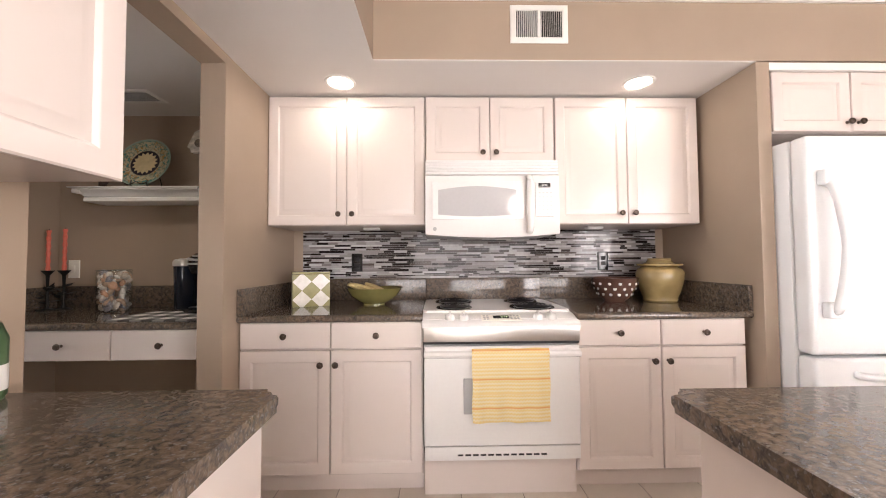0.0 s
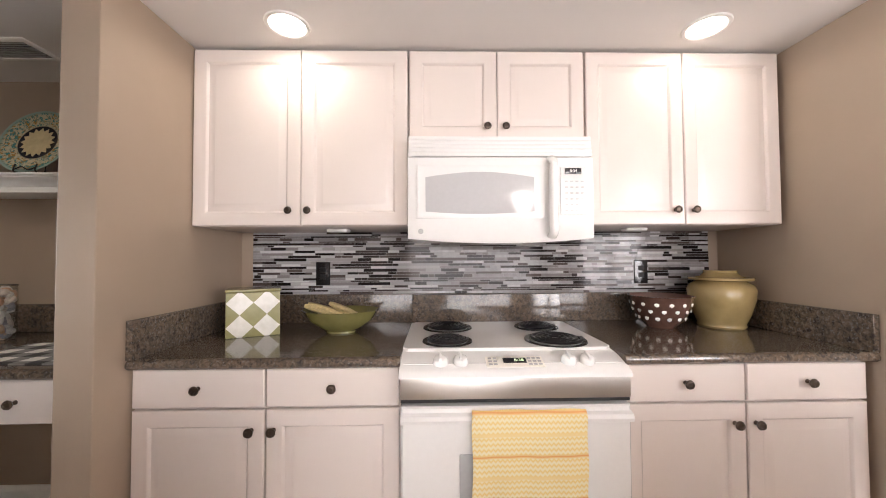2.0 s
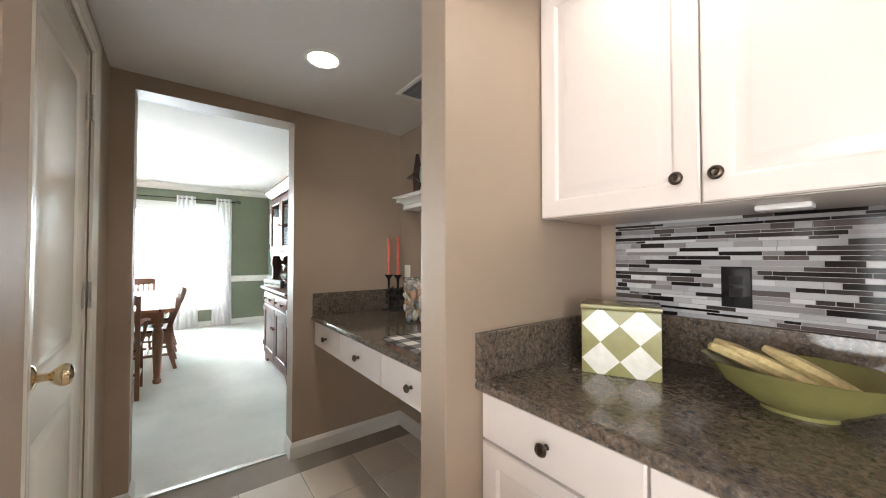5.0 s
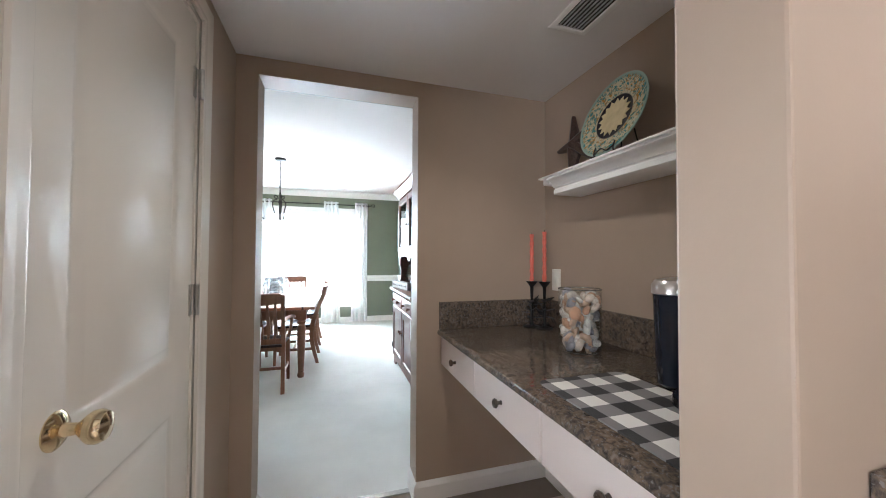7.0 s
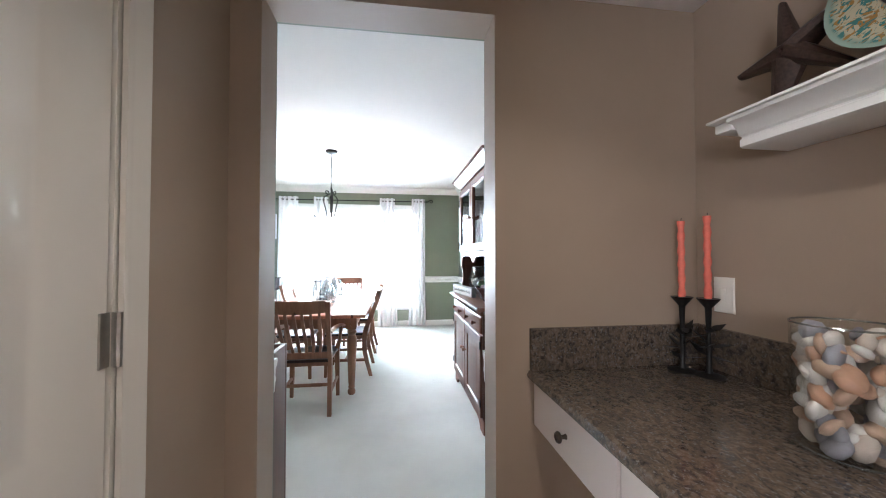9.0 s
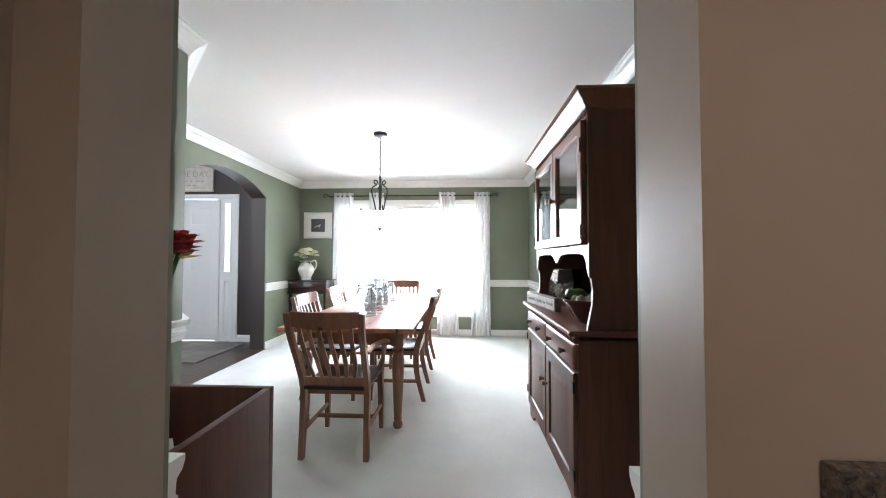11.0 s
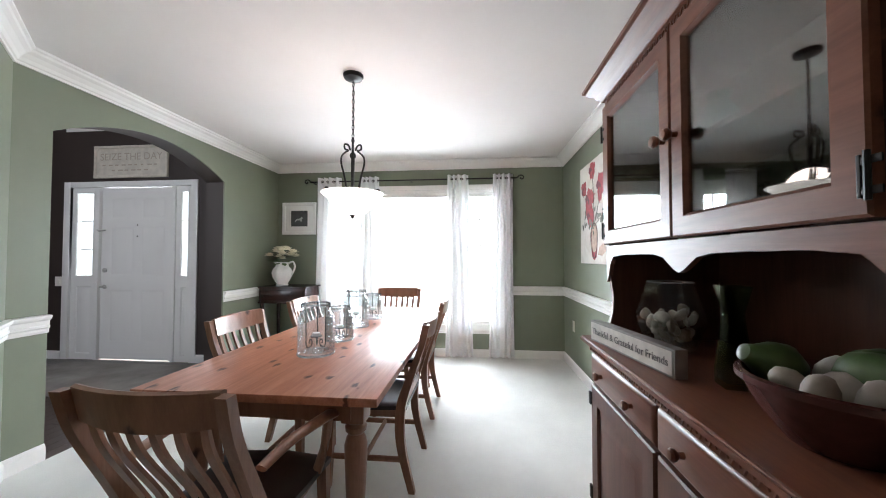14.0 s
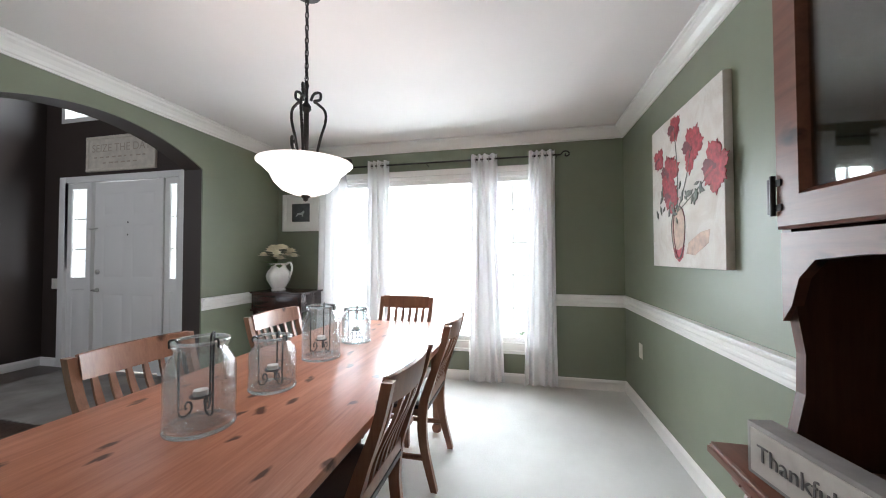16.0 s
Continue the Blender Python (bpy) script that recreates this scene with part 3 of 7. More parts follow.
moulding("baseboard_foyer", BASE, [((FX, -3.85), (FX, -3.6), (1, 0), (0, 0)), ((FX, -3.85), (-3.1, -3.85), (0, 1), (0, 0)), ((FX, -1.78), (FX, -1.33), (1, 0), (0, 0))], "white foyer baseboard")

# ---- windows ----


def sash_window(name, y0, y1, z0, z1, label, cols, rows_):
    w = thing(name, (-7.87, (y0 + y1) / 2, z0), label, "window", kind="structure")
    part("window_frame", rings(bmesh.new(), (-7.93, y0, z0), Y, Z, X, y1 - y0, z1 - z0, [(0, 0), (0, 0.10), (0.045, 0.10), (0.05, 0.09), (0.05, 0)], False), TRIM, w)
    p = part("pane", B((-7.902, -7.898, y0 + 0.045, y1 - 0.045, z0 + 0.045, z1 - 0.045)), PANE, w)
    p.visible_shadow = False
    for i in range(1, cols):
        yy = y0 + (y1 - y0) * i / cols
        part("glazing_bar", B((-7.908, -7.892, yy - 0.009, yy + 0.009, z0 + 0.05, z1 - 0.05)), TRIM, w)
    for i in range(1, rows_):
        zz = z0 + (z1 - z0) * i / rows_
        part("glazing_bar", B((-7.909, -7.891, y0 + 0.05, y1 - 0.05, zz - 0.009, zz + 0.009)), TRIM, w)
    return w


sash_window("window_1", -0.42, 0.10, 0.40, 2.09, "narrow white window with glazing bars", 2, 5)
sash_window("window_2", 0.20, 1.24, 0.40, 2.09, "wide white fixed window", 1, 1)
sash_window("window_3", 1.34, 1.86, 0.40, 2.09, "narrow white window with glazing bars", 2, 5)
setting("window_casing", B((-7.93, -7.80, WY0, -0.42, WZ0, WZ1), (-7.93, -7.80, 0.10, 0.20, 0.40, 2.09), (-7.93, -7.80, 1.24, 1.34, 0.40, 2.09), (-7.93, -7.80, 1.86, WY1, WZ0, WZ1), (-7.93, -7.80, -0.42, 1.86, 2.09, WZ1), (-7.93, -7.79, -0.42, 1.86, WZ0, 0.40),
        (-7.80, -7.782, WY0 - 0.06, WY0, WZ0 - 0.04, WZ1 + 0.06), (-7.80, -7.782, WY1, WY1 + 0.06, WZ0 - 0.04, WZ1 + 0.06), (-7.80, -7.782, WY0, WY1, WZ1, WZ1 + 0.06), (-7.80, -7.76, WY0 - 0.06, WY1 + 0.06, WZ0 - 0.03, WZ0), bevel=0.003), TRIM, "white window casing and sill", "trim")

w = thing("window_4", (FX - 0.07, -2.68, 2.84), "white transom window high over the front door", "window", kind="structure")
part("window_frame", rings(bmesh.new(), (FX - 0.1, -3.59, 2.84), Y, Z, X, 1.81, 0.91, [(0, 0), (0, 0.11), (0.05, 0.11), (0.055, 0.10), (0.055, 0)], False), TRIM, w)
part("pane", B((FX - 0.07, FX - 0.066, -3.54, -1.83, 2.89, 3.70)), PANE, w).visible_shadow = False
part("glazing_bar", B((FX - 0.075, FX - 0.05, -2.70, -2.66, 2.89, 3.70)), TRIM, w)

d = thing("door_1", (FX, -2.68, 0), "white six-panel front door, closed, with two glazed sidelights", "door", kind="structure")
part("jamb", B((FX - 0.062, FX + 0.016, -3.59, -3.50, 0, 2.2), (FX - 0.062, FX + 0.016, -1.87, -1.78, 0, 2.2), (FX - 0.062, FX + 0.016, -3.50, -1.87, 2.13, 2.2), (FX - 0.062, FX + 0.005, DF0 - 0.05, DF0 - 0.004, 0, 2.13), (FX - 0.062, FX + 0.005, DF1 + 0.004, DF1 + 0.05, 0, 2.13), bevel=0.003), TRIM, d)


def six_panel(bm, o, u, n, w, h):
    """Two columns of raised panels in three rows on a slab."""
    o, u, n = Vector(o), Vector(u), Vector(n)
    PAN = [(0, 0.002), (0.012, -0.007), (0.022, -0.007), (0.045, 0.0), (0.047, 0.0005)]
    cw = (w - 0.115 * 2 - 0.10) / 2
    cols = [(0, 0.115), (0.115, 0.115 + cw), (0.115 + cw, 0.215 + cw), (0.215 + cw, w - 0.115), (w - 0.115, w)]
    zs = [(0, 0.2), (0.2, 0.85), (0.85, 1.02), (1.02, h - 0.48), (h - 0.48, h - 0.39), (h - 0.39, h - 0.12), (h - 0.12, h)]
    for i, (a, b) in enumerate(cols):
        for j, (c, e) in enumerate(zs):
            q = o + u * a + Z * c
            if i % 2 and j % 2:
                rings(bm, q, u, Z, n, b - a, e - c, [(0, 0)] + PAN[1:])
            else:
                rings(bm, q, u, Z, n, b - a, e - c, [(0, 0)])
    bb = [o - n * 0.035, o + u * w - n * 0.035, o + u * w + Z * h - n * 0.035, o + Z * h - n * 0.035]
    vb = [bm.verts.new(p) for p in bb]
    vf = [bm.verts.new(p + n * 0.035) for p in bb]
    bm.faces.new(vb)
    for i in range(4):
        bm.faces.new((vb[i], vb[(i + 1) % 4], vf[(i + 1) % 4], vf[i]))
    return bm


leaf = part("door_leaf", six_panel(bmesh.new(), (FX - 0.03, DF0, 0.01), Y, X, DF1 - DF0, 2.115), TRIM, d)
part("door_handle", tube([(FX - 0.03, -3.045, 0.895), (FX + 0.03, -3.045, 0.895), (FX + 0.035, -3.03, 0.895), (FX + 0.037, -2.95, 0.89)], 0.010, bm=lathe([(0.026, 0), (0.026, 0.008), (0.01, 0.012), (0.01, 0.05)], (FX - 0.03, -3.045, 0.895), 16, axis="x")), NICKEL, leaf, "satin nickel lever handle")
part("deadbolt", lathe([(0.028, 0), (0.028, 0.012), (0.02, 0.018), (0, 0.02)], (FX - 0.03, -3.045, 1.10), 16, axis="x"), NICKEL, leaf)
part("door_chain", tube(curve([(FX + 0.004, -3.13, 1.60), (FX + 0.02, -3.08, 1.585), (FX - 0.02, -3.04, 1.60)]), 0.008), NICKEL, leaf)
part("peephole", lathe([(0.009, 0), (0.009, 0.003), (0, 0.004)], (FX - 0.03, -2.615, 1.52), 10, axis="x"), BLACK, leaf)
part("door_knocker_bolt", lathe([(0.009, 0), (0.009, 0.003), (0, 0.004)], (FX - 0.03, -2.615, 1.66), 10, axis="x"), BLACK, leaf)
for a, b in ((-3.50, DF0 - 0.05), (DF1 + 0.05, -1.87)):
    bm = rings(bmesh.new(), (FX - 0.06, a, 0.97), Y, Z, X, b - a, 1.16, [(0, 0), (0, 0.045), (0.06, 0.045), (0.07, 0.035), (0.07, 0)], False)
    rings(bm, (FX - 0.06, a, 0.0), Y, Z, X, b - a, 0.97, [(0, 0), (0, 0.045), (0.07, 0.045), (0.08, 0.035), (0.09, 0.035), (0.105, 0.043)])
    sl = part("sidelight", bm, TRIM, d)
    part("pane", B((FX - 0.045, FX - 0.042, a + 0.06, b - 0.06, 1.02, 2.07)), PANE, sl).visible_shadow = False
    for zz in (1.36, 1.71):
        part("glazing_bar", B((FX - 0.05, FX - 0.036, a + 0.065, b - 0.065, zz - 0.008, zz + 0.008)), TRIM, sl)

# hall door
d = thing("door_2", ((D0 + D1) / 2, DY, 0), "cream painted panel door, closed, with a brass knob", "door", kind="structure")
leaf = bmesh.new()
PANEL2 = [(0, 0), (0.012, -0.008), (0.024, -0.008), (0.05, 0.0), (0.053, 0.001)]
ww = D1 - D0 - 0.006
for (a, b) in ((0, 0.11), (0.11, ww - 0.11), (ww - 0.11, ww)):
    for (c, e) in ((0, 0.18), (0.18, 0.78), (0.78, 0.93), (0.93, 1.90), (1.90, 2.02)):
        inner = (a == 0.11) and (c in (0.18, 0.93))
        rings(leaf, (D1 - 0.003 - a, DY - 0.012, 0.012 + c), -X, Z, Y, b - a, e - c, PANEL2 if inner else [(0, 0)])
B((D0 + 0.003, D1 - 0.003, DY - 0.05, DY - 0.0225, 0.012, 2.032), bm=leaf)
lf = part("door_leaf", leaf, DOORW, d)
bm = bmesh.new()
B((D0 - 0.02, D0, DY - 0.12, DY - 0.005, 0, 2.06), (D1, D1 + 0.02, DY - 0.12, DY - 0.005, 0, 2.06), (D0, D1, DY - 0.12, DY - 0.005, 2.035, 2.06), bm=bm)
part("jamb", bm, DOORW, d)
CASE = [(0.0, 0.0), (0.010, 0.0), (0.014, 0.008), (0.012, 0.02), (0.017, 0.032), (0.019, 0.052), (0.015, 0.058), (0, 0.058)]
bm = bmesh.new()
for xa, sgn in ((D0 - 0.006, -1), (D1 + 0.006, 1)):
    a = [bm.verts.new((xa + sgn * w_, DY + o_, 0)) for o_, w_ in CASE]
    b = [bm.verts.new((xa + sgn * w_, DY + o_, 2.05 + w_)) for o_, w_ in CASE]
    for i in range(len(CASE)):
        bm.faces.new((a[i], a[(i + 1) % 8], b[(i + 1) % 8], b[i]))
    bm.faces.new(a)
a = [bm.verts.new((D0 - 0.006 - w_, DY + o_, 2.05 + w_)) for o_, w_ in CASE]
b = [bm.verts.new((D1 + 0.006 + w_, DY + o_, 2.05 + w_)) for o_, w_ in CASE]
for i in range(8):
    bm.faces.new((a[i], a[(i + 1) % 8], b[(i + 1) % 8], b[i]))
part("casing", bm, DOORW, d)
part("door_knob", lathe([(0.033, 0), (0.033, -0.004), (0.026, -0.010), (0.012, -0.014), (0.010, -0.034), (0.020, -0.044), (0.028, -0.054), (0.029, -0.064), (0.024, -0.074), (0.010, -0.079), (0, -0.080)], (-1.55, DY - 0.014, 0.955), 24, axis="y"), BRASS, lf, "polished brass knob")
for zz in (0.25, 1.11, 1.83):
    bm = tube([(D0, DY + 0.006, zz - 0.05), (D0, DY + 0.006, zz + 0.05)], 0.007)
    B((D0, D0 + 0.022, DY - 0.012, DY - 0.008, zz - 0.05, zz + 0.05), (D0 - 0.012, D0, DY - 0.006, DY - 0.002, zz - 0.05, zz + 0.05), bm=bm)
    part("hinge", bm, NICKEL, lf, "satin metal hinge")

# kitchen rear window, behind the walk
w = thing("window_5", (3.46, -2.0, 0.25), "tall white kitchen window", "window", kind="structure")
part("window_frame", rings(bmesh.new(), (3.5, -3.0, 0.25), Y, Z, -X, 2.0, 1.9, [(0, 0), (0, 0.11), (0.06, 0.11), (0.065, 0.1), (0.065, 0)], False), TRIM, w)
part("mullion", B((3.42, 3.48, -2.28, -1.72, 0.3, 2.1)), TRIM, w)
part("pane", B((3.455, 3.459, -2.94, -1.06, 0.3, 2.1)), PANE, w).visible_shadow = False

# rear glazing out of view; only a small window is reflected, enlarged for light
d = thing("door_4", (0.8, -3.43, 0), "unseen white rear glazing, widened to light the kitchen", "door", kind="structure")
part("frame", rings(bmesh.new(), (-0.6, -3.48, 0.0), X, Z, Y, 2.8, 2.15, [(0, 0), (0, 0.11), (0.06, 0.11), (0.065, 0.1), (0.065, 0)], False), TRIM, d)
part("mullion", B((0.75, 0.85, -3.45, -3.39, 0.06, 2.09)), TRIM, d)
part("pane", B((-0.54, 2.14, -3.425, -3.421, 0.06, 2.09)), PANE, d).visible_shadow = False

# outdoors
bm = bmesh.new()
bmesh.ops.create_grid(bm, x_segments=40, y_segments=40, size=150, matrix=Matrix.Translation((-3, 0, -0.45)))
for v in bm.verts:
    v.co.z += 0.15 * noise.noise(v.co * 0.05)
setting("ground", bm, LAWN, "green lawn reaching the horizon", "ground", True)

GLOW = emitter("overcast_daylight", (0.95, 0.98, 1.0), 3.5)
solo("backdrop_front", outline([(0, 0), (40, 0), (40, 9), (0, 9)], (-11.5, -34, -0.5), Y, Z, X, 0.05), GLOW, "bright overcast sky beyond the front garden", "backdrop", kind="structure")
solo("backdrop_side", outline([(0, 0), (30, 0), (30, 9), (0, 9)], (9, -20, -0.5), Y, Z, X, 0.05), GLOW, "bright overcast sky beyond the back garden", "backdrop", kind="structure")

# ---- kitchen things ----


def knob_at(c, parent, out=Vector((0, -1, 0))):
    ax = "y" if abs(out.y) > 0.5 else "x"
    s = 1 if (ax == "y" and out.y < 0) or (ax == "x" and out.x > 0) else -1
    part("knob", lathe([(0.008, 0), (0.006, s * 0.006), (0.006, s * 0.014), (0.014, s * 0.018), (0.0165, s * 0.023), (0.013, s * 0.029), (0.009, s * 0.030), (0.007, s * 0.027), (0, s * 0.026)], c, 14, axis=ax), BRONZE, parent, "dark bronze ring knob")


def cab_door(x0, x1, z0, z1, y, parent, knob=None, name="door", prof=RAISED):
    p = part(name, rings(bmesh.new(), (x0, y, z0), X, Z, -Y, x1 - x0, z1 - z0, prof), CAB, parent)
    if knob:
        knob_at((knob[0], y - 0.02, knob[1]), p)
    return p


def upper_cabinet(x0, x1, z0, z1, label, kz=None):
    c = thing("wall_cabinet", ((x0 + x1) / 2, 2.41, z0), label, "cabinet", "kitchen wall cabinets")
    part("body", B((x0, x1, 2.245, 2.618, z0, z1), bevel=0.002), CAB, c)
    m = (x0 + x1) / 2
    cab_door(x0 + 0.003, m - 0.002, z0 + 0.002, z1 - 0.003, 2.242, c, (m - 0.045, kz or z0 + 0.065))
    cab_door(m + 0.002, x1 - 0.003, z0 + 0.002, z1 - 0.003, 2.242, c, (m + 0.035, kz or z0 + 0.065))


upper_cabinet(-0.998, -0.077, 1.383, 2.150, "white raised-panel wall cabinet under a recessed light")
upper_cabinet(-0.073, 0.695, 1.755, 2.150, "short white raised-panel cabinet over the microwave", 1.81)
upper_cabinet(0.699, 1.568, 1.383, 2.150, "white raised-panel wall cabinet beside the niche wall")
for xx in (-0.42, 1.0):
    u = solo("under_cabinet_light", B((xx - 0.05, xx + 0.05, 2.36, 2.42, 1.368, 1.383), bevel=0.006), WHITEP, "small white puck light under the wall cabinet", "light", (xx, 2.39, 1.383), group="under-cabinet lights")


def base_cabinet(x0, x1, m, label):
    c = thing("base_cabinet", ((x0 + x1) / 2, 2.3, 0), label, "cabinet", "kitchen base cabinets")
    part("body", B((x0, x1, 1.962, 2.618, 0.105, 0.868)), CAB, c)
    part("toe_kick", B((x0, x1, 2.02, 2.04, 0.0, 0.105)), CAB, c)
    for a, b in ((x0 + 0.004, m - 0.003), (m + 0.003, x1 - 0.004)):
        cab_door(a, b, 0.735, 0.866, 1.96, c, ((a + b) / 2, 0.802), "drawer", SLAB)
    cab_door(x0 + 0.004, m - 0.003, 0.118, 0.727, 1.96, c, (m - 0.045, 0.66))
    cab_door(m + 0.003, x1 - 0.004, 0.118, 0.727, 1.96, c, (m + 0.030, 0.66))


base_cabinet(-0.998, -0.083, -0.545, "white base cabinet with two drawers over two doors")
base_cabinet(0.695, 1.570, 1.130, "white base cabinet with two drawers over two doors")
NOSE = [(0.0, 0.0), (0.016, 0.0), (0.026, 0.008), (0.028, 0.018), (0.022, 0.030), (0.012, 0.034), (0.0, 0.034)]


def worktop(x0, x1, label):
    w = thing("worktop", ((x0 + x1) / 2, 2.2, 0.87), label, "worktop", "granite worktops")
    bm = B((x0, x1, 1.945, 2.616, 0.87, 0.904))
    run((x0, 1.945), (x1, 1.945), (0, -1), [(o, 0.87 + z) for o, z in NOSE], bm)
    part("slab", bm, GRANITE, w)
    part("upstand", B((x0, x1, 2.592, 2.616, 0.904, 1.052), bevel=0.003), GRANITE, w)
    sx = x0 if x0 < -0.5 else x1 - 0.022
    part("upstand", B((sx, sx + 0.022, 1.918, 2.592, 0.904, 1.037), bevel=0.003), GRANITE, w)


worktop(-0.998, -0.082, "polished brown-grey granite worktop with upstand")
worktop(0.694, 1.591, "polished brown-grey granite worktop with upstand")
solo("worktop_strip", B((-0.08, 0.692, 2.552, 2.616, 0.87, 1.052), bevel=0.003), GRANITE, "granite upstand behind the range", "worktop", (0.3, 2.6, 0.87))

# drop-in range
RX0, RX1, RY = -0.078, 0.690, 1.900
r = thing("range", (0.306, 2.2, 0.0), "white drop-in electric range with four coil burners", "cooker")
part("body", B((RX0 + 0.004, RX1 - 0.004, 1.93, 2.55, 0.20, 0.88)), APPL, r)
part("plinth", B((RX0, RX1, 1.965, 2.0, 0.0, 0.205)), CAB, r, "white wooden plinth under the range")
top = bmesh.new()
outline(smooth_ring(RX0 - 0.006, RX1 + 0.006, 2.02, 2.551, 0.02), (0, 0, 0.880), X, Y, Z, 0.030, top)
bmesh.ops.bevel(top, geom=[e for e in top.edges if all(v.co.z > 0.9 for v in e.verts)], offset=0.008, segments=3, affect="EDGES")
part("cooktop", top, APPL, r)
bm = bmesh.new()
prof = [(2.03, 0.90), (1.975, 0.893), (1.90, 0.868), (1.885, 0.856), (1.882, 0.845), (1.93, 0.845), (2.03, 0.86)]
a = [bm.verts.new((RX0 - 0.006, y, z)) for y, z in prof]
b = [bm.verts.new((RX1 + 0.006, y, z)) for y, z in prof]
for i in range(7):
    bm.faces.new((a[i], a[(i + 1) % 7], b[(i + 1) % 7], b[i]))
bm.faces.new(a), bm.faces.new(b)
panel = part("control_panel", bm, APPL, r)
part("steel_band", B((RX0, RX1, 1.887, 1.93, 0.775, 0.848), bevel=0.003), STEEL, r, "brushed steel band")
part("vent_grille", B((RX0, RX1, 1.895, 1.93, 0.762, 0.773)), BLACK, r)
tilt = math.atan2(0.025, 0.075)
for kx in (0.055, 0.125, 0.50, 0.565):
    k = lathe([(0.026, 0), (0.025, 0.012), (0.022, 0.020), (0.018, 0.023), (0, 0.024)], (0, 0, 0), 20)
    B((-0.005, 0.005, -0.022, 0.022, 0.02, 0.032), bevel=0.002, bm=k)
    bmesh.ops.transform(k, matrix=Matrix.Translation((kx, 1.937, 0.881)) @ Matrix.Rotation(tilt, 4, "X"), verts=k.verts)
    part("knob", k, APPL, panel)
k = B((-0.10, 0.10, -0.030, 0.030, 0, 0.004), bevel=0.002)
bmesh.ops.transform(k, matrix=Matrix.Translation((0.312, 1.937, 0.8805)) @ Matrix.Rotation(tilt, 4, "X"), verts=k.verts)
keypad = part("keypad", k, IVORY, panel)
k = B((-0.045, 0.035, -0.013, 0.013, 0.003, 0.0065), bevel=0.001)
bmesh.ops.transform(k, matrix=Matrix.Translation((0.317, 1.940, 0.8820)) @ Matrix.Rotation(tilt, 4, "X"), verts=k.verts)
part("display", k, BLACKPL, panel)
text("display_digits", "8:38", Matrix.Translation((0.327, 1.937, 0.8885)) @ Matrix.Rotation(tilt, 4, "X"), 0.02, LCD, panel, 0.0003)
for i in range(3):
    for sx in (-0.085, -0.068, 0.052, 0.069, 0.086):
        k = B((-0.006, 0.006, -0.004, 0.004, 0.003, 0.006), bevel=0.001)
        bmesh.ops.transform(k, matrix=Matrix.Translation((0.312 + sx, 1.937, 0.8805)) @ Matrix.Rotation(tilt, 4, "X") @ Matrix.Translation((0, -0.017 + 0.017 * i, 0)), verts=k.verts)
        part("key", k, GREYPL, keypad)
for bx, by, br in ((0.085, 2.13, 0.082), (0.095, 2.40, 0.098), (0.52, 2.13, 0.105), (0.52, 2.40, 0.085)):
    bn = part("burner", lathe([(br + 0.018, 0.910), (br + 0.016, 0.915), (br + 0.008, 0.9145), (br - 0.01, 0.907), (0.02, 0.9035), (0, 0.9035)], (bx, by, 0), 36), BLACKPL, r, "black drip pan with a coil element")
    sp = [(bx + (0.02 + (br - 0.02) * i / 90) * math.cos(2 * math.pi * 4 * i / 90), by + (0.02 + (br - 0.02) * i / 90) * math.sin(2 * math.pi * 4 * i / 90), 0.921) for i in range(91)]
    part("coil", tube(sp, 0.0062, 6), COIL, bn, "black spiral heating coil")
od = part("oven_door", rings(bmesh.new(), (RX0 + 0.002, 1.925, 0.275), X, Z, -Y, RX1 - RX0 - 0.004, 0.478, [(0, 0), (0, 0.035), (0.006, 0.042), (0.05, 0.043)]), APPL, r, "white oven door")
hb = bmesh.new()
prof = [(1.885, 0.735), (1.868, 0.728), (1.862, 0.716), (1.866, 0.704), (1.880, 0.698), (1.886, 0.70)]
a = [hb.verts.new((RX0 + 0.002, y, z)) for y, z in prof]
b = [hb.verts.new((RX1 - 0.002, y, z)) for y, z in prof]
for i in range(6):
    hb.faces.new((a[i], a[(i + 1) % 6], b[(i + 1) % 6], b[i]))
hb.faces.new(a), hb.faces.new(b)
part("handle", hb, APPL, od, "full-width white door handle")
part("door_window", B((0.115, 0.50, 1.879, 1.884, 0.43, 0.60), bevel=0.004), GREYPL, od, "grey oven window")
vp = part("vent_panel", B((RX0 + 0.004, RX1 - 0.004, 1.89, 1.92, 0.205, 0.270), bevel=0.004), APPL, r)
for i in range(12):
    part("vent_slot", B((0.085 + 0.037 * i, 0.112 + 0.037 * i, 1.888, 1.892, 0.227, 0.235)), BLACK, vp)

# dish towel over the oven handle
m, n, l, p = material("yellow_woven_towel")
tc, sep = n.new("ShaderNodeTexCoord"), n.new("ShaderNodeSeparateXYZ")
l.new(tc.outputs["Object"], sep.inputs[0])


def math_node(op, a_, b_):
    q_ = n.new("ShaderNodeMath")
    q_.operation = op
    l.new(a_, q_.inputs[0])
    if isinstance(b_, float):
        q_.inputs[1].default_value = b_
    else:
        l.new(b_, q_.inputs[1])
    return q_.outputs[0]


zig = math_node("ADD", sep.outputs[2], math_node("PINGPONG", sep.outputs[0], 0.0075))
rows_z = math_node("PINGPONG", zig, 0.0085)
c1 = blend(n, l, ramp(n, l, rows_z, [(0.0030, (1, 1, 1)), (0.0052, (0, 0, 0))]), (0.82, 0.62, 0.24), (0.86, 0.79, 0.56))
band = math_node("PINGPONG", sep.outputs[2], 0.034)
c1 = blend(n, l, ramp(n, l, band, [(0.006, (0.85, 0.85, 0.85)), (0.0075, (0, 0, 0))]), c1, (0.84, 0.66, 0.30))
mr = n.new("ShaderNodeMath")
mr.operation = "PINGPONG"
mr.inputs[1].default_value = 0.068
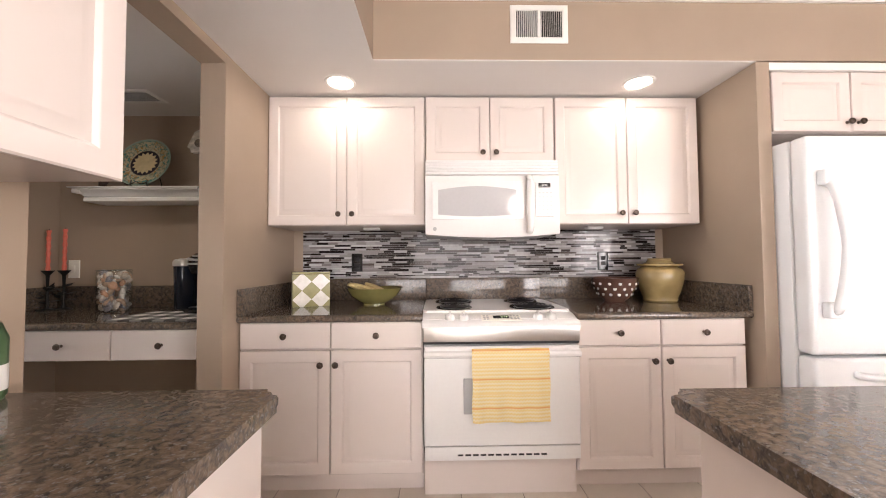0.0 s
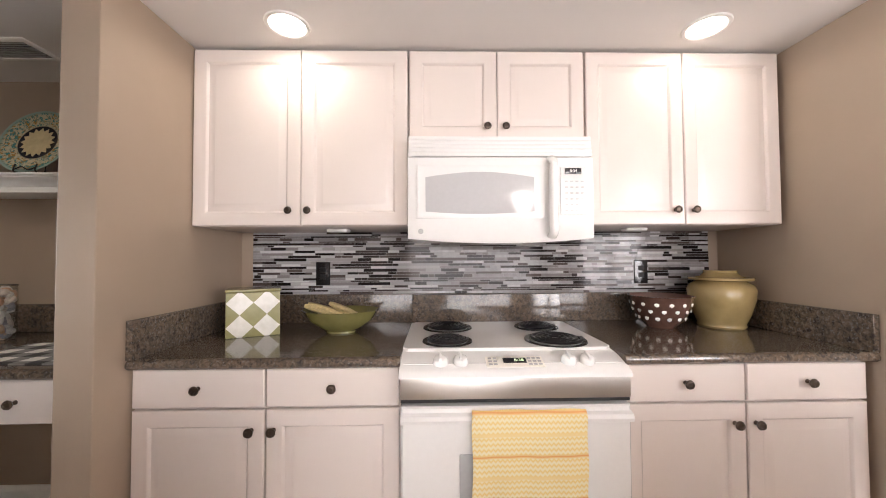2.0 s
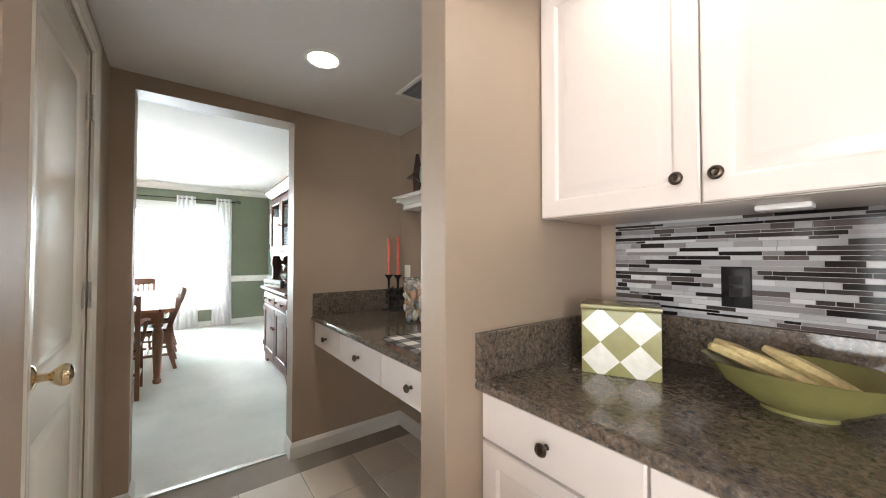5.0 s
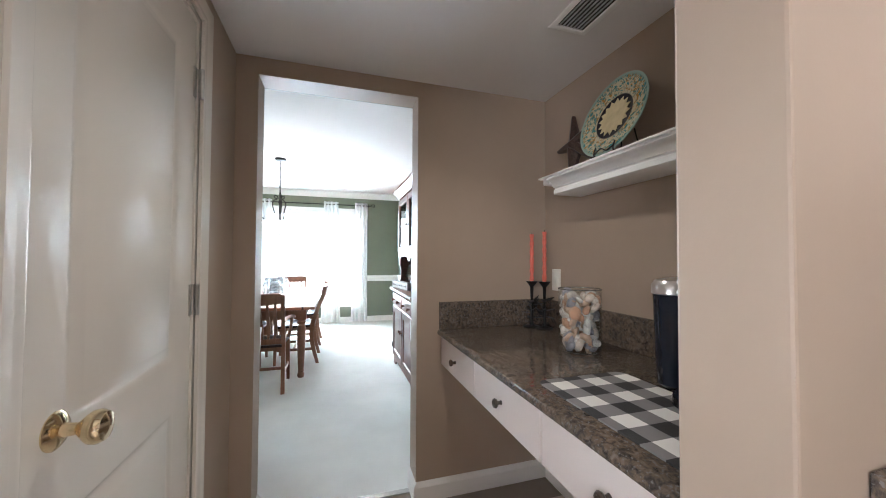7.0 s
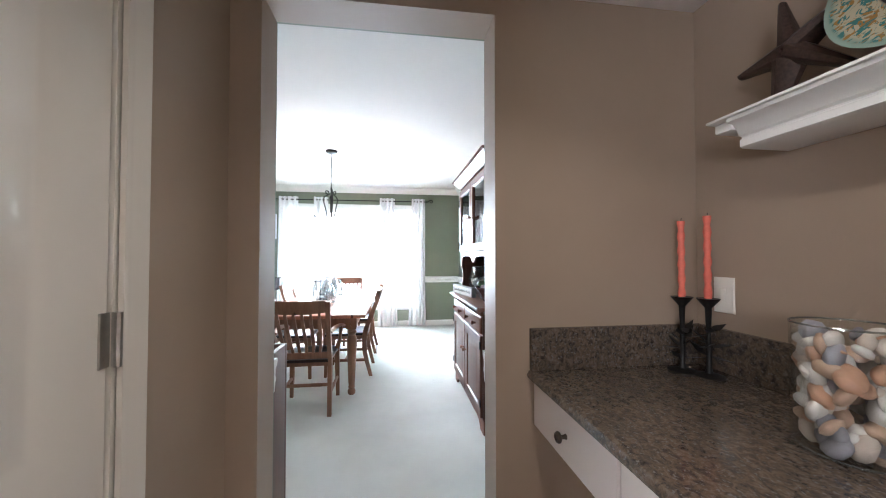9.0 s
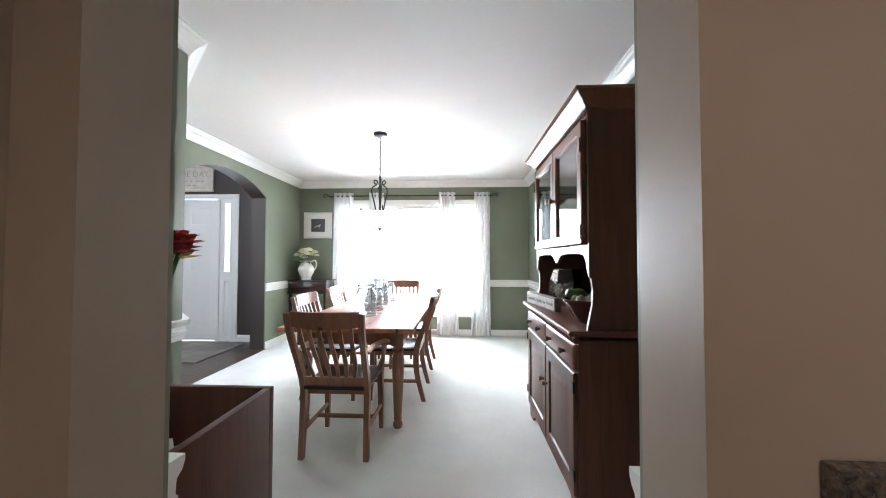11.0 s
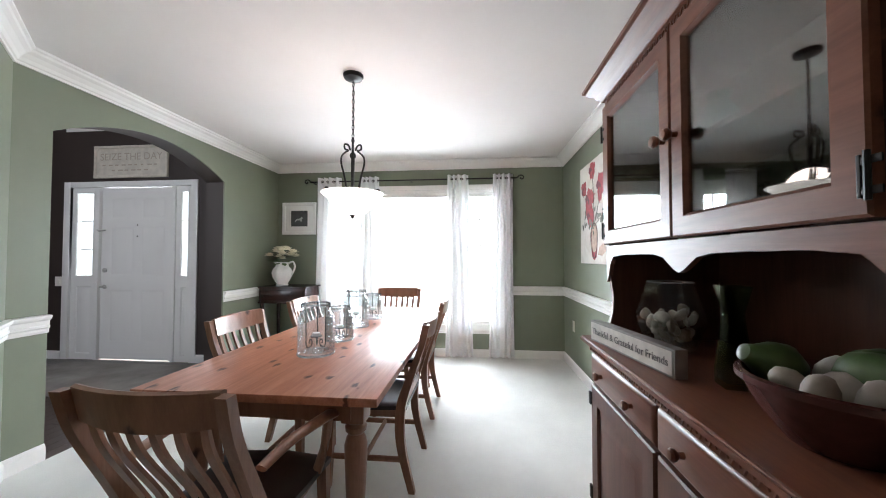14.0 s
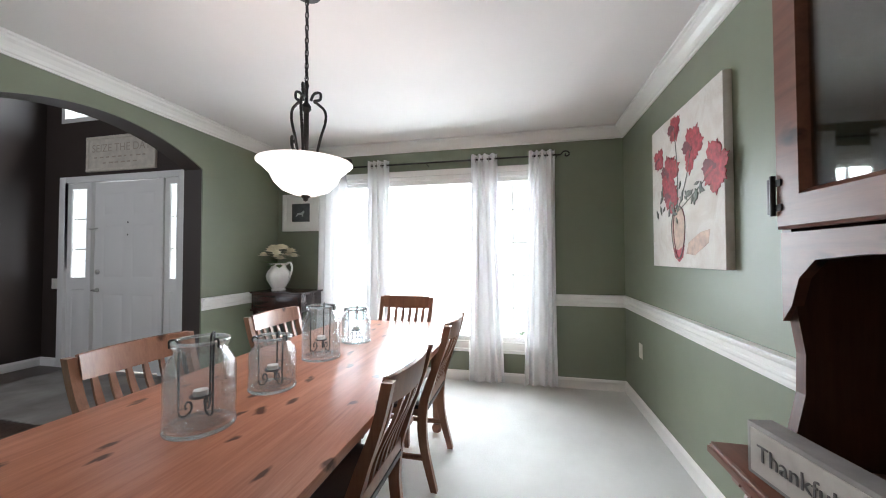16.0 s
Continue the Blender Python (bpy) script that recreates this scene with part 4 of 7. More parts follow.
l.new(sep.outputs[2], mr.inputs[0])
c1 = blend(n, l, ramp(n, l, mr.outputs[0], [(0.002, (1, 1, 1)), (0.0045, (0, 0, 0))]), c1, (0.76, 0.36, 0.11))
l.new(c1, p.inputs["Base Color"])
p.inputs["Roughness"].default_value = 0.9
bump(n, l, p, ntex(n, l, tc.outputs["Object"], 500), 0.6, 0.003)
TOWEL = m
bm = bmesh.new()
path = [(1.905, 0.55)] + [(1.898, 0.60), (1.893, 0.66)] + [(1.893, 0.70), (1.889, 0.738), (1.872, 0.746), (1.858, 0.735), (1.853, 0.71)] + [(1.853, 0.71 - 0.0155 * i) for i in range(1, 21)]
cols = 22
g = []
for j, (y, z) in enumerate(path):
    row = []
    for i in range(cols + 1):
        x = 0.155 + 0.375 * i / cols
        if j > 7:
            y2 = y - 0.004 * (j - 7) / 20 * math.sin(i * 1.1) - 0.002 * math.sin(i * 0.45 + 1)
        else:
            y2 = y if y < 1.886 else 1.886
        row.append(bm.verts.new((x + 0.002 * math.sin(j * 0.5) * (1 if i in (0, cols) else 0), y2, z - 0.002 * math.sin(i * 0.6))))
    g.append(row)
for a, b in zip(g[3:], g[4:]):
    for i in range(cols):
        bm.faces.new((a[i], a[i + 1], b[i + 1], b[i]))
bmesh.ops.delete(bm, geom=[v for v in bm.verts if not v.link_faces], context="VERTS")
bmesh.ops.solidify(bm, geom=bm.faces[:], thickness=-0.003)
solo("dish_towel", bm, TOWEL, "yellow striped woven dish towel hanging over the oven handle", "towel", (0.342, 1.86, 0.74))

# microwave
mw = thing("microwave", (0.311, 2.2, 1.31), "white over-the-range microwave under a short cabinet", "microwave")
MX0, MX1 = -0.073, 0.695
part("body", B((MX0, MX1, 2.175, 2.618, 1.322, 1.752), bevel=0.004), APPL, mw)
bm = bmesh.new()
k = 16
rows = []
for i in range(k + 1):
    x = MX0 + (MX1 - MX0) * i / k
    s = 1 - (2 * i / k - 1) ** 2
    yb = 2.15 - 0.010 * s
    zb = 1.322 - 0.020 * s
    rows.append([bm.verts.new(q) for q in ((x, 2.18, zb), (x, yb + 0.004, zb), (x, yb, zb + 0.008), (x, yb, 1.655), (x, 2.18, 1.655))])
for a, b in zip(rows, rows[1:]):
    for i in range(5):
        bm.faces.new((a[i], a[(i + 1) % 5], b[(i + 1) % 5], b[i]))
bm.faces.new(rows[0]), bm.faces.new(rows[-1])
front = part("front", bm, APPL, mw, "white bowed microwave front")
for i in range(5):
    z0 = 1.664 + 0.0175 * i
    part("vent_louvre", B((MX0 + 0.002, MX1 - 0.002, 2.150 + 0.003 * i, 2.18, z0, z0 + 0.0160), bevel=0.003), APPL, mw)
part("door_panel", rings(bmesh.new(), (-0.036, 2.150, 1.405), X, Z, -Y, 0.53, 0.218, [(0, 0), (0, 0.011), (0.004, 0.0125), (0.010, 0.0125)]), APPL, front)
lens_ = [(0.445 * i / 20, -0.010 * math.sin(math.pi * i / 20)) for i in range(21)]
lens_ += [(0.445 * i / 20, 0.140 + 0.022 * math.sin(math.pi * i / 20)) for i in range(20, -1, -1)]
part("door_window", outline(lens_, (0.0, 2.142, 1.432), X, Z, -Y, 0.007), DARKGLASS, front, "grey screened microwave window with a bowed top", smooth=False)
hm = tube(curve([(0.517, 2.140, 1.33), (0.517, 2.112, 1.355), (0.514, 2.106, 1.44), (0.514, 2.106, 1.54), (0.517, 2.112, 1.625), (0.517, 2.140, 1.648)]), 0.019, 12, flat=0.8)
part("handle", hm, APPL, front, "white vertical bar handle")
kp = part("control_panel", B((0.555, 0.665, 2.138, 2.152, 1.42, 1.615), bevel=0.003), APPL, front)
part("display", B((0.572, 0.640, 2.134, 2.140, 1.585, 1.610), bevel=0.001), BLACKPL, kp)
text("display_digits", "8:34", Matrix.Translation((0.606, 2.1325, 1.597)) @ Matrix.Rotation(radians(90), 4, "X"), 0.018, WHITEP, kp, 0.0003)
for i in range(6):
    for j in range(4):
        part("key", B((0.572 + 0.022 * j, 0.584 + 0.022 * j, 2.1362, 2.139, 1.432 + 0.024 * i, 1.438 + 0.024 * i), bevel=0.001), KEYGREY, kp)
part("badge", lathe([(0.011, 0), (0.011, 0.002), (0, 0.003)], (-0.02, 2.147, 1.352), 14, axis="y"), GREYPL, front)

# fridge and the cabinet over it
f = thing("fridge", (2.1, 2.1, 0), "white fridge with a freezer drawer and an arched handle", "fridge")
part("body", B((1.675, 2.50, 1.80, 2.55, 0.02, 1.735), bevel=0.01), FRIDGE, f)
for z0, z1, nm in ((0.735, 1.735, "door"), (0.05, 0.722, "freezer_drawer")):
    p = part(nm, B((1.675, 2.50, 1.715, 1.795, z0, z1), bevel=0.022, seg=4), FRIDGE, f)
    if nm == "door":
        part("handle", tube(curve([(1.745, 1.71, 0.93), (1.745, 1.672, 0.95), (1.755, 1.655, 1.05), (1.768, 1.645, 1.22), (1.755, 1.655, 1.40), (1.745, 1.672, 1.49), (1.745, 1.71, 1.52)]), 0.02, 12), FRIDGE, p, "arched white handle")
        for zz in (0.905, 1.50):
            part("handle_mount", B((1.715, 1.775, 1.675, 1.717, zz, zz + 0.07), bevel=0.012, seg=3), FRIDGE, p)
    else:
        part("handle", tube(curve([(1.86, 1.712, 0.65), (1.87, 1.68, 0.65), (2.0, 1.66, 0.65), (2.2, 1.66, 0.65), (2.33, 1.68, 0.65), (2.34, 1.712, 0.65)]), 0.017, 10), FRIDGE, p, "white bar handle")
c = thing("wall_cabinet", (2.1, 2.2, 1.815), "white two-door cabinet over the fridge", "cabinet", "kitchen wall cabinets")
part("body", B((1.70, 2.53, 1.915, 2.6, 1.815, 2.128)), CAB, c)
cab_door(1.703, 2.110, 1.817, 2.125, 1.91, c, (2.085, 1.862))
cab_door(2.116, 2.527, 1.817, 2.125, 1.91, c, (2.145, 1.862))
setting("wall_fridge_side", B((2.54, 2.66, 1.862, 2.62, 0, 2.16)), TAUPE, "taupe wall beside the fridge")

# left peninsula and its wall cabinet; island
c = thing("base_cabinet", (-0.66, -0.2, 0), "white base cabinet under the peninsula worktop", "cabinet", "kitchen base cabinets")
part("body", B((-0.998, -0.375, -1.6, 0.885, 0.1, 0.868), bevel=0.003), CAB, c)
part("side_panel", B((-0.376, -0.362, -1.6, 0.885, 0.0, 0.868), bevel=0.002), CAB, c)


def slab_top(name, x0, x1, y0, y1, label):
    w = thing(name, ((x0 + x1) / 2, (y0 + y1) / 2, 0.87), label, "worktop", "granite worktops")
    bm = bmesh.new()
    outline(smooth_ring(x0, x1, y0, y1, 0.035, 6), (0, 0, 0.870), X, Y, Z, 0.034, bm)
    es = [e for e in bm.edges if abs(e.verts[0].co.z - e.verts[1].co.z) < 1e-6]
    bmesh.ops.bevel(bm, geom=es, offset=0.012, segments=4, affect="EDGES")
    part("slab", bm, GRANITE, w)
    return w


pw = slab_top("worktop", -0.998, -0.335, -1.6, 0.925, "polished brown granite peninsula worktop")
part("upstand", B((-0.998, -0.975, -1.6, 0.80, 0.904, 1.04), bevel=0.003), GRANITE, pw)
c = thing("island", (1.3, -0.2, 0), "white kitchen island cabinet under a granite top", "island")
part("body", B((0.50, 2.1, -1.6, 0.855, 0.0, 0.868), bevel=0.003), CAB, c)
slab_top("worktop", 0.455, 2.15, -1.6, 0.895, "polished brown granite island worktop")
c = thing("wall_cabinet", (-0.84, 0.3, 1.345), "white raised-panel wall cabinet on the side wall", "cabinet", "kitchen wall cabinets")
part("body", B((-0.998, -0.695, -0.6, 0.92, 1.345, 2.158), bevel=0.002), CAB, c)
for y0 in (0.455, -0.02, -0.5):
    part("door", rings(bmesh.new(), (-0.694, y0, 1.345), Y, Z, X, 0.465, 0.81, RAISED), CAB, c)

# vent grille in the soffit, recessed lights, outlets
v = thing("air_vent", (0.505, 1.86, 2.343), "white slatted air vent in the soffit", "vent")
part("frame_plate", rings(bmesh.new(), (0.361, 1.8615, 2.247), X, Z, -Y, 0.288, 0.192, [(0, 0), (0, 0.004), (0.006, 0.008), (0.026, 0.008), (0.030, 0.003), (0.030, 0)], False), TRIM, v)
part("backing", B((0.385, 0.625, 1.8595, 1.8605, 2.27, 2.415)), BLACK, v)
part("mullion", B((0.498, 0.512, 1.8545, 1.861, 2.275, 2.412)), TRIM, v)
for i in range(11):
    for x0, tw in ((0.397, 0.35), (0.516, -0.35)):
        bm = B((-0.0008, 0.0008, -0.005, 0.005, 2.277, 2.410))
        bmesh.ops.transform(bm, matrix=Matrix.Translation((x0 + 0.0096 * i, 1.8565, 0)) @ Matrix.Rotation(tw, 4, "Z"), verts=bm.verts)
        part("slat", bm, TRIM, v)
for cx, cy, cz in ((-0.536, 2.078, 2.16), (1.124, 2.070, 2.16), (-1.87, 1.76, 2.178)):
    g = thing("recessed_light", (cx, cy, cz), "white round recessed ceiling light, lit", "light", "recessed ceiling lights")
    part("trim_ring", lathe([(0.085, -0.001), (0.082, -0.006), (0.070, -0.007), (0.066, -0.002), (0.066, -0.0005)], (cx, cy, cz), 32), TRIM, g)
    part("lens", lathe([(0.066, -0.002), (0.05, -0.005), (0, -0.007)], (cx, cy, cz), 32), LAMPON, g, "glowing white lens")


def wall_plate(name, o, u, n, w, h, mat, label, dark, style):
    o, u, n = Vector(o), Vector(u), Vector(n)
    t = thing(name, o + u * w / 2 + Z * h / 2, label, name.replace("_", " "))
    part("plate", rings(bmesh.new(), o, u, Z, n, w, h, [(0, 0), (0, 0.002), (0.003, 0.005), (0.012, 0.006)]), mat, t)
    if style == "outlet":
        for dz in (0.26, 0.56):
            part("socket", rings(bmesh.new(), o + u * w * 0.27 + Z * h * dz + n * 0.005, u, Z, n, w * 0.46, h * 0.22, [(0, 0), (0.001, 0.002), (0.004, 0.0025)]), dark, t)
    else:
        part("toggle", rings(bmesh.new(), o + u * w * 0.36 + Z * h * 0.3 + n * 0.005, u, Z, n, w * 0.28, h * 0.4, [(0, 0), (0.001, 0.003), (0.003, 0.004)]), dark, t)
    return t


wall_plate("wall_outlet", (-0.60, 2.6075, 1.10), X, -Y, 0.075, 0.125, BLACKPL, "black double wall outlet on the mosaic", MATTBLACK, "outlet")
wall_plate("wall_outlet", (1.12, 2.6075, 1.10), X, -Y, 0.075, 0.125, BLACKPL, "black double wall outlet beside the polka dot bowl", MATTBLACK, "outlet")
wall_plate("light_switch", (-2.49, 2.5755, 1.072), X, -Y, 0.075, 0.12, IVORY, "ivory light switch on the alcove wall", IVORY, "switch")
wall_plate("wall_outlet", (-7.41, 2.6345, 0.43), X, -Y, 0.075, 0.12, IVORY, "ivory wall outlet under the chair rail", IVORY, "outlet")
wall_plate("light_switch", (FX + 0.0005, -3.70, 0.90), Y, X, 0.12, 0.12, IVORY, "white double light switch beside the front door", IVORY, "switch")

# things on the kitchen worktops
m, n, l, p = material("green_white_diamond_tin")
tc, mp = n.new("ShaderNodeTexCoord"), n.new("ShaderNodeMapping")
mp.inputs["Rotation"].default_value = (0, radians(45), 0)
mp.inputs["Scale"].default_value = (1, 0, 1)
mp.inputs["Location"].default_value = (-0.0297, 0.01, -0.0297)
l.new(tc.outputs["Object"], mp.inputs[0])
ck = n.new("ShaderNodeTexChecker")
ck.inputs["Scale"].default_value = 1 / 0.0707
ck.inputs["Color1"].default_value, ck.inputs["Color2"].default_value = (0.82, 0.80, 0.74, 1), (0.32, 0.30, 0.13, 1)
l.new(mp.outputs[0], ck.inputs["Vector"])
wash = blend(n, l, 0.3, ck.outputs[0], ramp(n, l, ntex(n, l, tc.outputs["Object"], 30), [(0.35, (0.6, 0.6, 0.5)), (0.65, (1, 1, 1))]), "MULTIPLY")
l.new(wash, p.inputs["Base Color"])
p.inputs["Roughness"].default_value = 0.3
bx = thing("canister", (-0.745, 2.27, 0.904), "square canister with white and olive green diamonds", "canister")
part("body", B((-0.845, -0.645, 2.20, 2.34, 0.904, 1.088), bevel=0.004), m, bx)
part("lid", B((-0.848, -0.642, 2.197, 2.343, 1.088, 1.102), bevel=0.004), OLIVE, bx, "olive edged lid")
bx.rotation_euler = (0, 0, radians(24))
bx.location, bx.scale = (-0.785, 2.335, 0.904), (1.05, 1.05, 1.05)

bl = thing("fruit_bowl", (-0.40, 2.36, 0.904), "olive green oval ceramic bowl", "bowl")
pr = [(0.0, 0.004), (0.05, 0.004), (0.055, 0.0), (0.066, 0.0), (0.066, 0.008), (0.10, 0.024), (0.145, 0.058), (0.172, 0.098), (0.180, 0.103), (0.172, 0.101), (0.13, 0.067), (0.075, 0.036), (0.0, 0.028)]
part("bowl", lathe(pr, (-0.40, 2.36, 0.904), 40, squash=0.75), OLIVE, bl)
for i, (a, b, c2) in enumerate(((-0.14, 0.02, 0.2), (-0.10, -0.03, 0.1), (-0.04, 0.03, -0.2), (-0.13, -0.05, 0.4))):
    g = thing("corn_cob", (-0.40 + a + 0.07, 2.36 + b, 0.985), "dried corn husk lying in the olive bowl", "corn", "corn husks in the bowl")
    pts = curve([(-0.42 + a, 2.36 + b, 1.032), (-0.37 + a, 2.36 + b * 0.9 + c2 * 0.05, 1.012), (-0.31 + a, 2.36 + b * 0.7 + c2 * 0.08, 0.986), (-0.25 + a, 2.36 + b * 0.5 + c2 * 0.1, 0.962)])
    part("husk", tube(pts, [0.013 + 0.013 * math.sin(math.pi * i2 / (len(pts) - 1)) for i2 in range(len(pts))], 8, flat=0.7), plain("dried_husk", (0.52, 0.42, 0.20), 0.7, vary=0.2, grain=90), g)

pb = thing("bowl", (1.10, 2.38, 0.904), "brown ceramic bowl with white polka dots", "bowl")
pr = [(0, 0.006), (0.05, 0.004), (0.055, 0.0), (0.06, 0.008), (0.085, 0.03), (0.115, 0.09), (0.125, 0.135), (0.13, 0.14), (0.124, 0.141), (0.11, 0.095), (0.08, 0.035), (0, 0.018)]
part("bowl", lathe(pr, (1.10, 2.38, 0.904), 40), BROWNCER, pb)
for i in range(3):
    for j in range(14):
        rr, zz = ((0.094, 0.045), (0.110, 0.078), (0.1185, 0.108))[i]
        a = 2 * math.pi * (j + 0.5 * (i % 2)) / 14
        bm = bmesh.new()
        bmesh.ops.create_icosphere(bm, subdivisions=1, radius=1, matrix=Matrix.LocRotScale((1.10 + rr * math.cos(a), 2.38 + rr * math.sin(a), 0.904 + zz), Euler((0, 0, a)), (0.004, 0.010, 0.010)))
        part("dot", bm, CERAMW, pb)
jr = thing("ginger_jar", (1.40, 2.37, 0.904), "tan glazed lidded ceramic jar", "jar")
pr = [(0, 0.0), (0.085, 0.0), (0.09, 0.008), (0.088, 0.02), (0.105, 0.06), (0.122, 0.12), (0.126, 0.165), (0.115, 0.185), (0.095, 0.197), (0.09, 0.20)]
part("body", lathe(pr, (1.40, 2.37, 0.904), 40), TANCER, jr)
part("lid", lathe([(0.09, 0.20), (0.118, 0.205), (0.119, 0.215), (0.075, 0.222), (0.06, 0.236), (0.062, 0.246), (0, 0.249)], (1.40, 2.37, 0.904), 40), TANCER, jr)
pb.location, pb.scale = (1.14, 2.42, 0.904), (1.12, 1.12, 1.08)
jr.location, jr.scale = (1.425, 2.40, 0.904), (1.10, 1.10, 1.11)
gp = thing("green_bottle", (-0.905, 0.872, 0.904), "green soap bottle on the peninsula worktop", "bottle")
part("body", lathe([(0, 0), (0.036, 0), (0.04, 0.01), (0.04, 0.12), (0.03, 0.15), (0.012, 0.16), (0.012, 0.175), (0, 0.175)], (-0.905, 0.872, 0.904), 20), plain("green_plastic", (0.06, 0.12, 0.05), 0.3), gp)
part("label_band", lathe([(0.0405, 0.02), (0.0405, 0.07)], (-0.905, 0.872, 0.904), 20), WHITEP, gp)

# pendant over the kitchen table behind the walk, seen in the microwave window
g = thing("pendant_light", (0.99, -0.19, 2.475), "white glass dome pendant over the island, lit", "light")
part("shade", lathe([(0.03, 2.10), (0.07, 2.085), (0.14, 2.03), (0.20, 1.94), (0.235, 1.91), (0.232, 1.905), (0.195, 1.932), (0.135, 2.02), (0.03, 2.09)], (0.99, -0.19, 0), 32), emitter("lit_pendant_glass", (1.0, 0.93, 0.84), 1.0), g)
part("bulb", lathe([(0, 1.93), (0.03, 1.94), (0.04, 1.97), (0.03, 2.0), (0.015, 2.03), (0, 2.03)], (0.99, -0.19, 0), 16), LAMPON, g, "glowing white bulb")
part("rod", tube([(0.99, -0.19, 2.09), (0.99, -0.19, 2.474)], 0.008), NICKEL, g)
part("canopy", lathe([(0.065, 2.4745), (0.06, 2.455), (0, 2.45)], (0.99, -0.19, 0), 20), NICKEL, g)

# ---- alcove things ----
AC0, AC1 = -2.558, -1.122
w = thing("worktop", (-1.87, 2.25, 0.84), "polished brown-grey granite desk worktop with upstand", "worktop", "granite worktops")
bm = B((AC0, AC1, 1.945, 2.574, 0.842, 0.876))
run((AC0, 1.945), (AC1, 1.945), (0, -1), [(o_, 0.842 + z) for o_, z in NOSE], bm)
part("slab", bm, GRANITE, w)
part("upstand", B((AC0 + 0.022, AC1, 2.552, 2.574, 0.876, 1.018), bevel=0.003), GRANITE, w)
part("upstand", B((AC0, AC0 + 0.022, 1.925, 2.574, 0.876, 1.018), bevel=0.003), GRANITE, w)
c = thing("drawer_unit", (-1.87, 2.25, 0.69), "white desk drawer unit with three drawers under granite", "cabinet")
part("body", B((AC0, AC1, 1.96, 2.5, 0.688, 0.841)), CAB, c)
for a, b in ((AC0 + 0.004, -2.098), (-2.092, -1.628), (-1.622, AC1 - 0.004)):
    cab_door(a, b, 0.69, 0.838, 1.958, c, ((a + b) / 2, 0.765), "drawer", SLAB)
s = thing("wall_shelf", (-1.87, 2.5, 1.62), "white crown-moulded wall shelf", "shelf")
bm = bmesh.new()
prof = [(0.0, 1.562), (0.150, 1.562), (0.158, 1.567), (0.158, 1.586), (0.152, 1.589), (0.152, 1.594), (0.162, 1.598), (0.168, 1.612), (0.182, 1.628), (0.20, 1.632), (0.20, 1.642), (0, 1.642)]
run((-2.25, 2.576), (-1.515, 2.576), (0, -1), prof, bm)
for xx, sg in ((-2.25, -1), (-1.515, 1)):
    B((xx, xx + sg * 0.05, 2.39, 2.576, 1.614, 1.6415), bevel=0.006, bm=bm)
part("moulding", bm, TRIM, s)
part("board", B((-2.305, -1.462, 2.366, 2.576, 1.6425, 1.650), bevel=0.002), TRIM, s)

# decorated plate on an iron stand
m, n, l, p = material("painted_majolica")
tc = n.new("ShaderNodeTexCoord")
ln = n.new("ShaderNodeVectorMath")
ln.operation = "LENGTH"
l.new(tc.outputs["Object"], ln.inputs[0])
band = ramp(n, l, ln.outputs["Value"], [(0.0, (0.03, 0.03, 0.035)), (0.05, (0.03, 0.03, 0.035)), (0.0735, (0.03, 0.03, 0.035)), (0.090, (0.03, 0.03, 0.035)), (0.0915, (0.50, 0.44, 0.29)), (0.150, (0.46, 0.42, 0.29)), (0.160, (0.24, 0.33, 0.27)), (0.17, (0.27, 0.36, 0.30))])
sc = ramp(n, l, ntex(n, l, tc.outputs["Object"], 30, 3, 0.6, 2.8), [(0.49, (0, 0, 0)), (0.53, (1, 1, 1))])
ringm = ramp(n, l, ln.outputs["Value"], [(0.092, (0, 0, 0)), (0.095, (1, 1, 1)), (0.160, (1, 1, 1)), (0.164, (0, 0, 0))])
mk = blend(n, l, 1.0, sc, ringm, "MULTIPLY")
sc2 = ramp(n, l, ntex(n, l, tc.outputs["Object"], 34, 2, 0.5, 2.0), [(0.50, (0.07, 0.20, 0.19)), (0.56, (0.33, 0.19, 0.06))])
l.new(blend(n, l, mk, band, sc2), p.inputs["Base Color"])
p.inputs["Roughness"].default_value = 0.18
PLATE = m
pl = thing("plate", (-1.89, 2.455, 1.651), "painted turquoise and gold plate with a sun motif", "plate")
ctr = Vector((-1.89, 2.455, 1.812))
rim = [(0, 0), (0.09, 0.001), (0.115, 0.008), (0.168, 0.022), (0.170, 0.026), (0.166, 0.026), (0.11, 0.013), (0, 0.006)]
bm = lathe(rim, (0, 0, 0), 48)
mt = Matrix.Translation(ctr) @ Matrix.Rotation(radians(74), 4, "X")
o = part("dish", bm, PLATE, pl)
o.matrix_basis = Matrix.Translation(-ORIGIN[pl.name]) @ mt
for q in o.data.vertices:
    q.co += ORIGIN[pl.name]
bm = bmesh.new()
sun = []
for i in range(32):
    rr = 0.080 if i % 2 == 0 else 0.062
    sun.append((rr * math.cos(2 * math.pi * i / 32), rr * math.sin(2 * math.pi * i / 32)))
outline(sun, (0, 0, 0.0115), X, Y, Z, 0.0015, bm)
o = part("sun_motif", bm, plain("gold_glaze", (0.60, 0.50, 0.29), 0.25, vary=0.12, grain=30), pl, smooth=False)
for q in o.data.vertices:
    q.co += ORIGIN[pl.name]
o.matrix_basis = Matrix.Translation(-ORIGIN[pl.name]) @ mt
st = thing("plate_stand", (-1.875, 2.43, 1.651), "small black wire plate stand on the shelf", "stand")
for sx in (-0.05, 0.05):
    part("wire", tube(curve([(-1.875 + sx, 2.385, 1.693), (-1.875 + sx, 2.380, 1.658), (-1.875 + sx, 2.43, 1.655), (-1.875 + sx, 2.50, 1.658), (-1.875 + sx * 0.6, 2.50, 1.758)]), 0.003, 6), MATTBLACK, st)
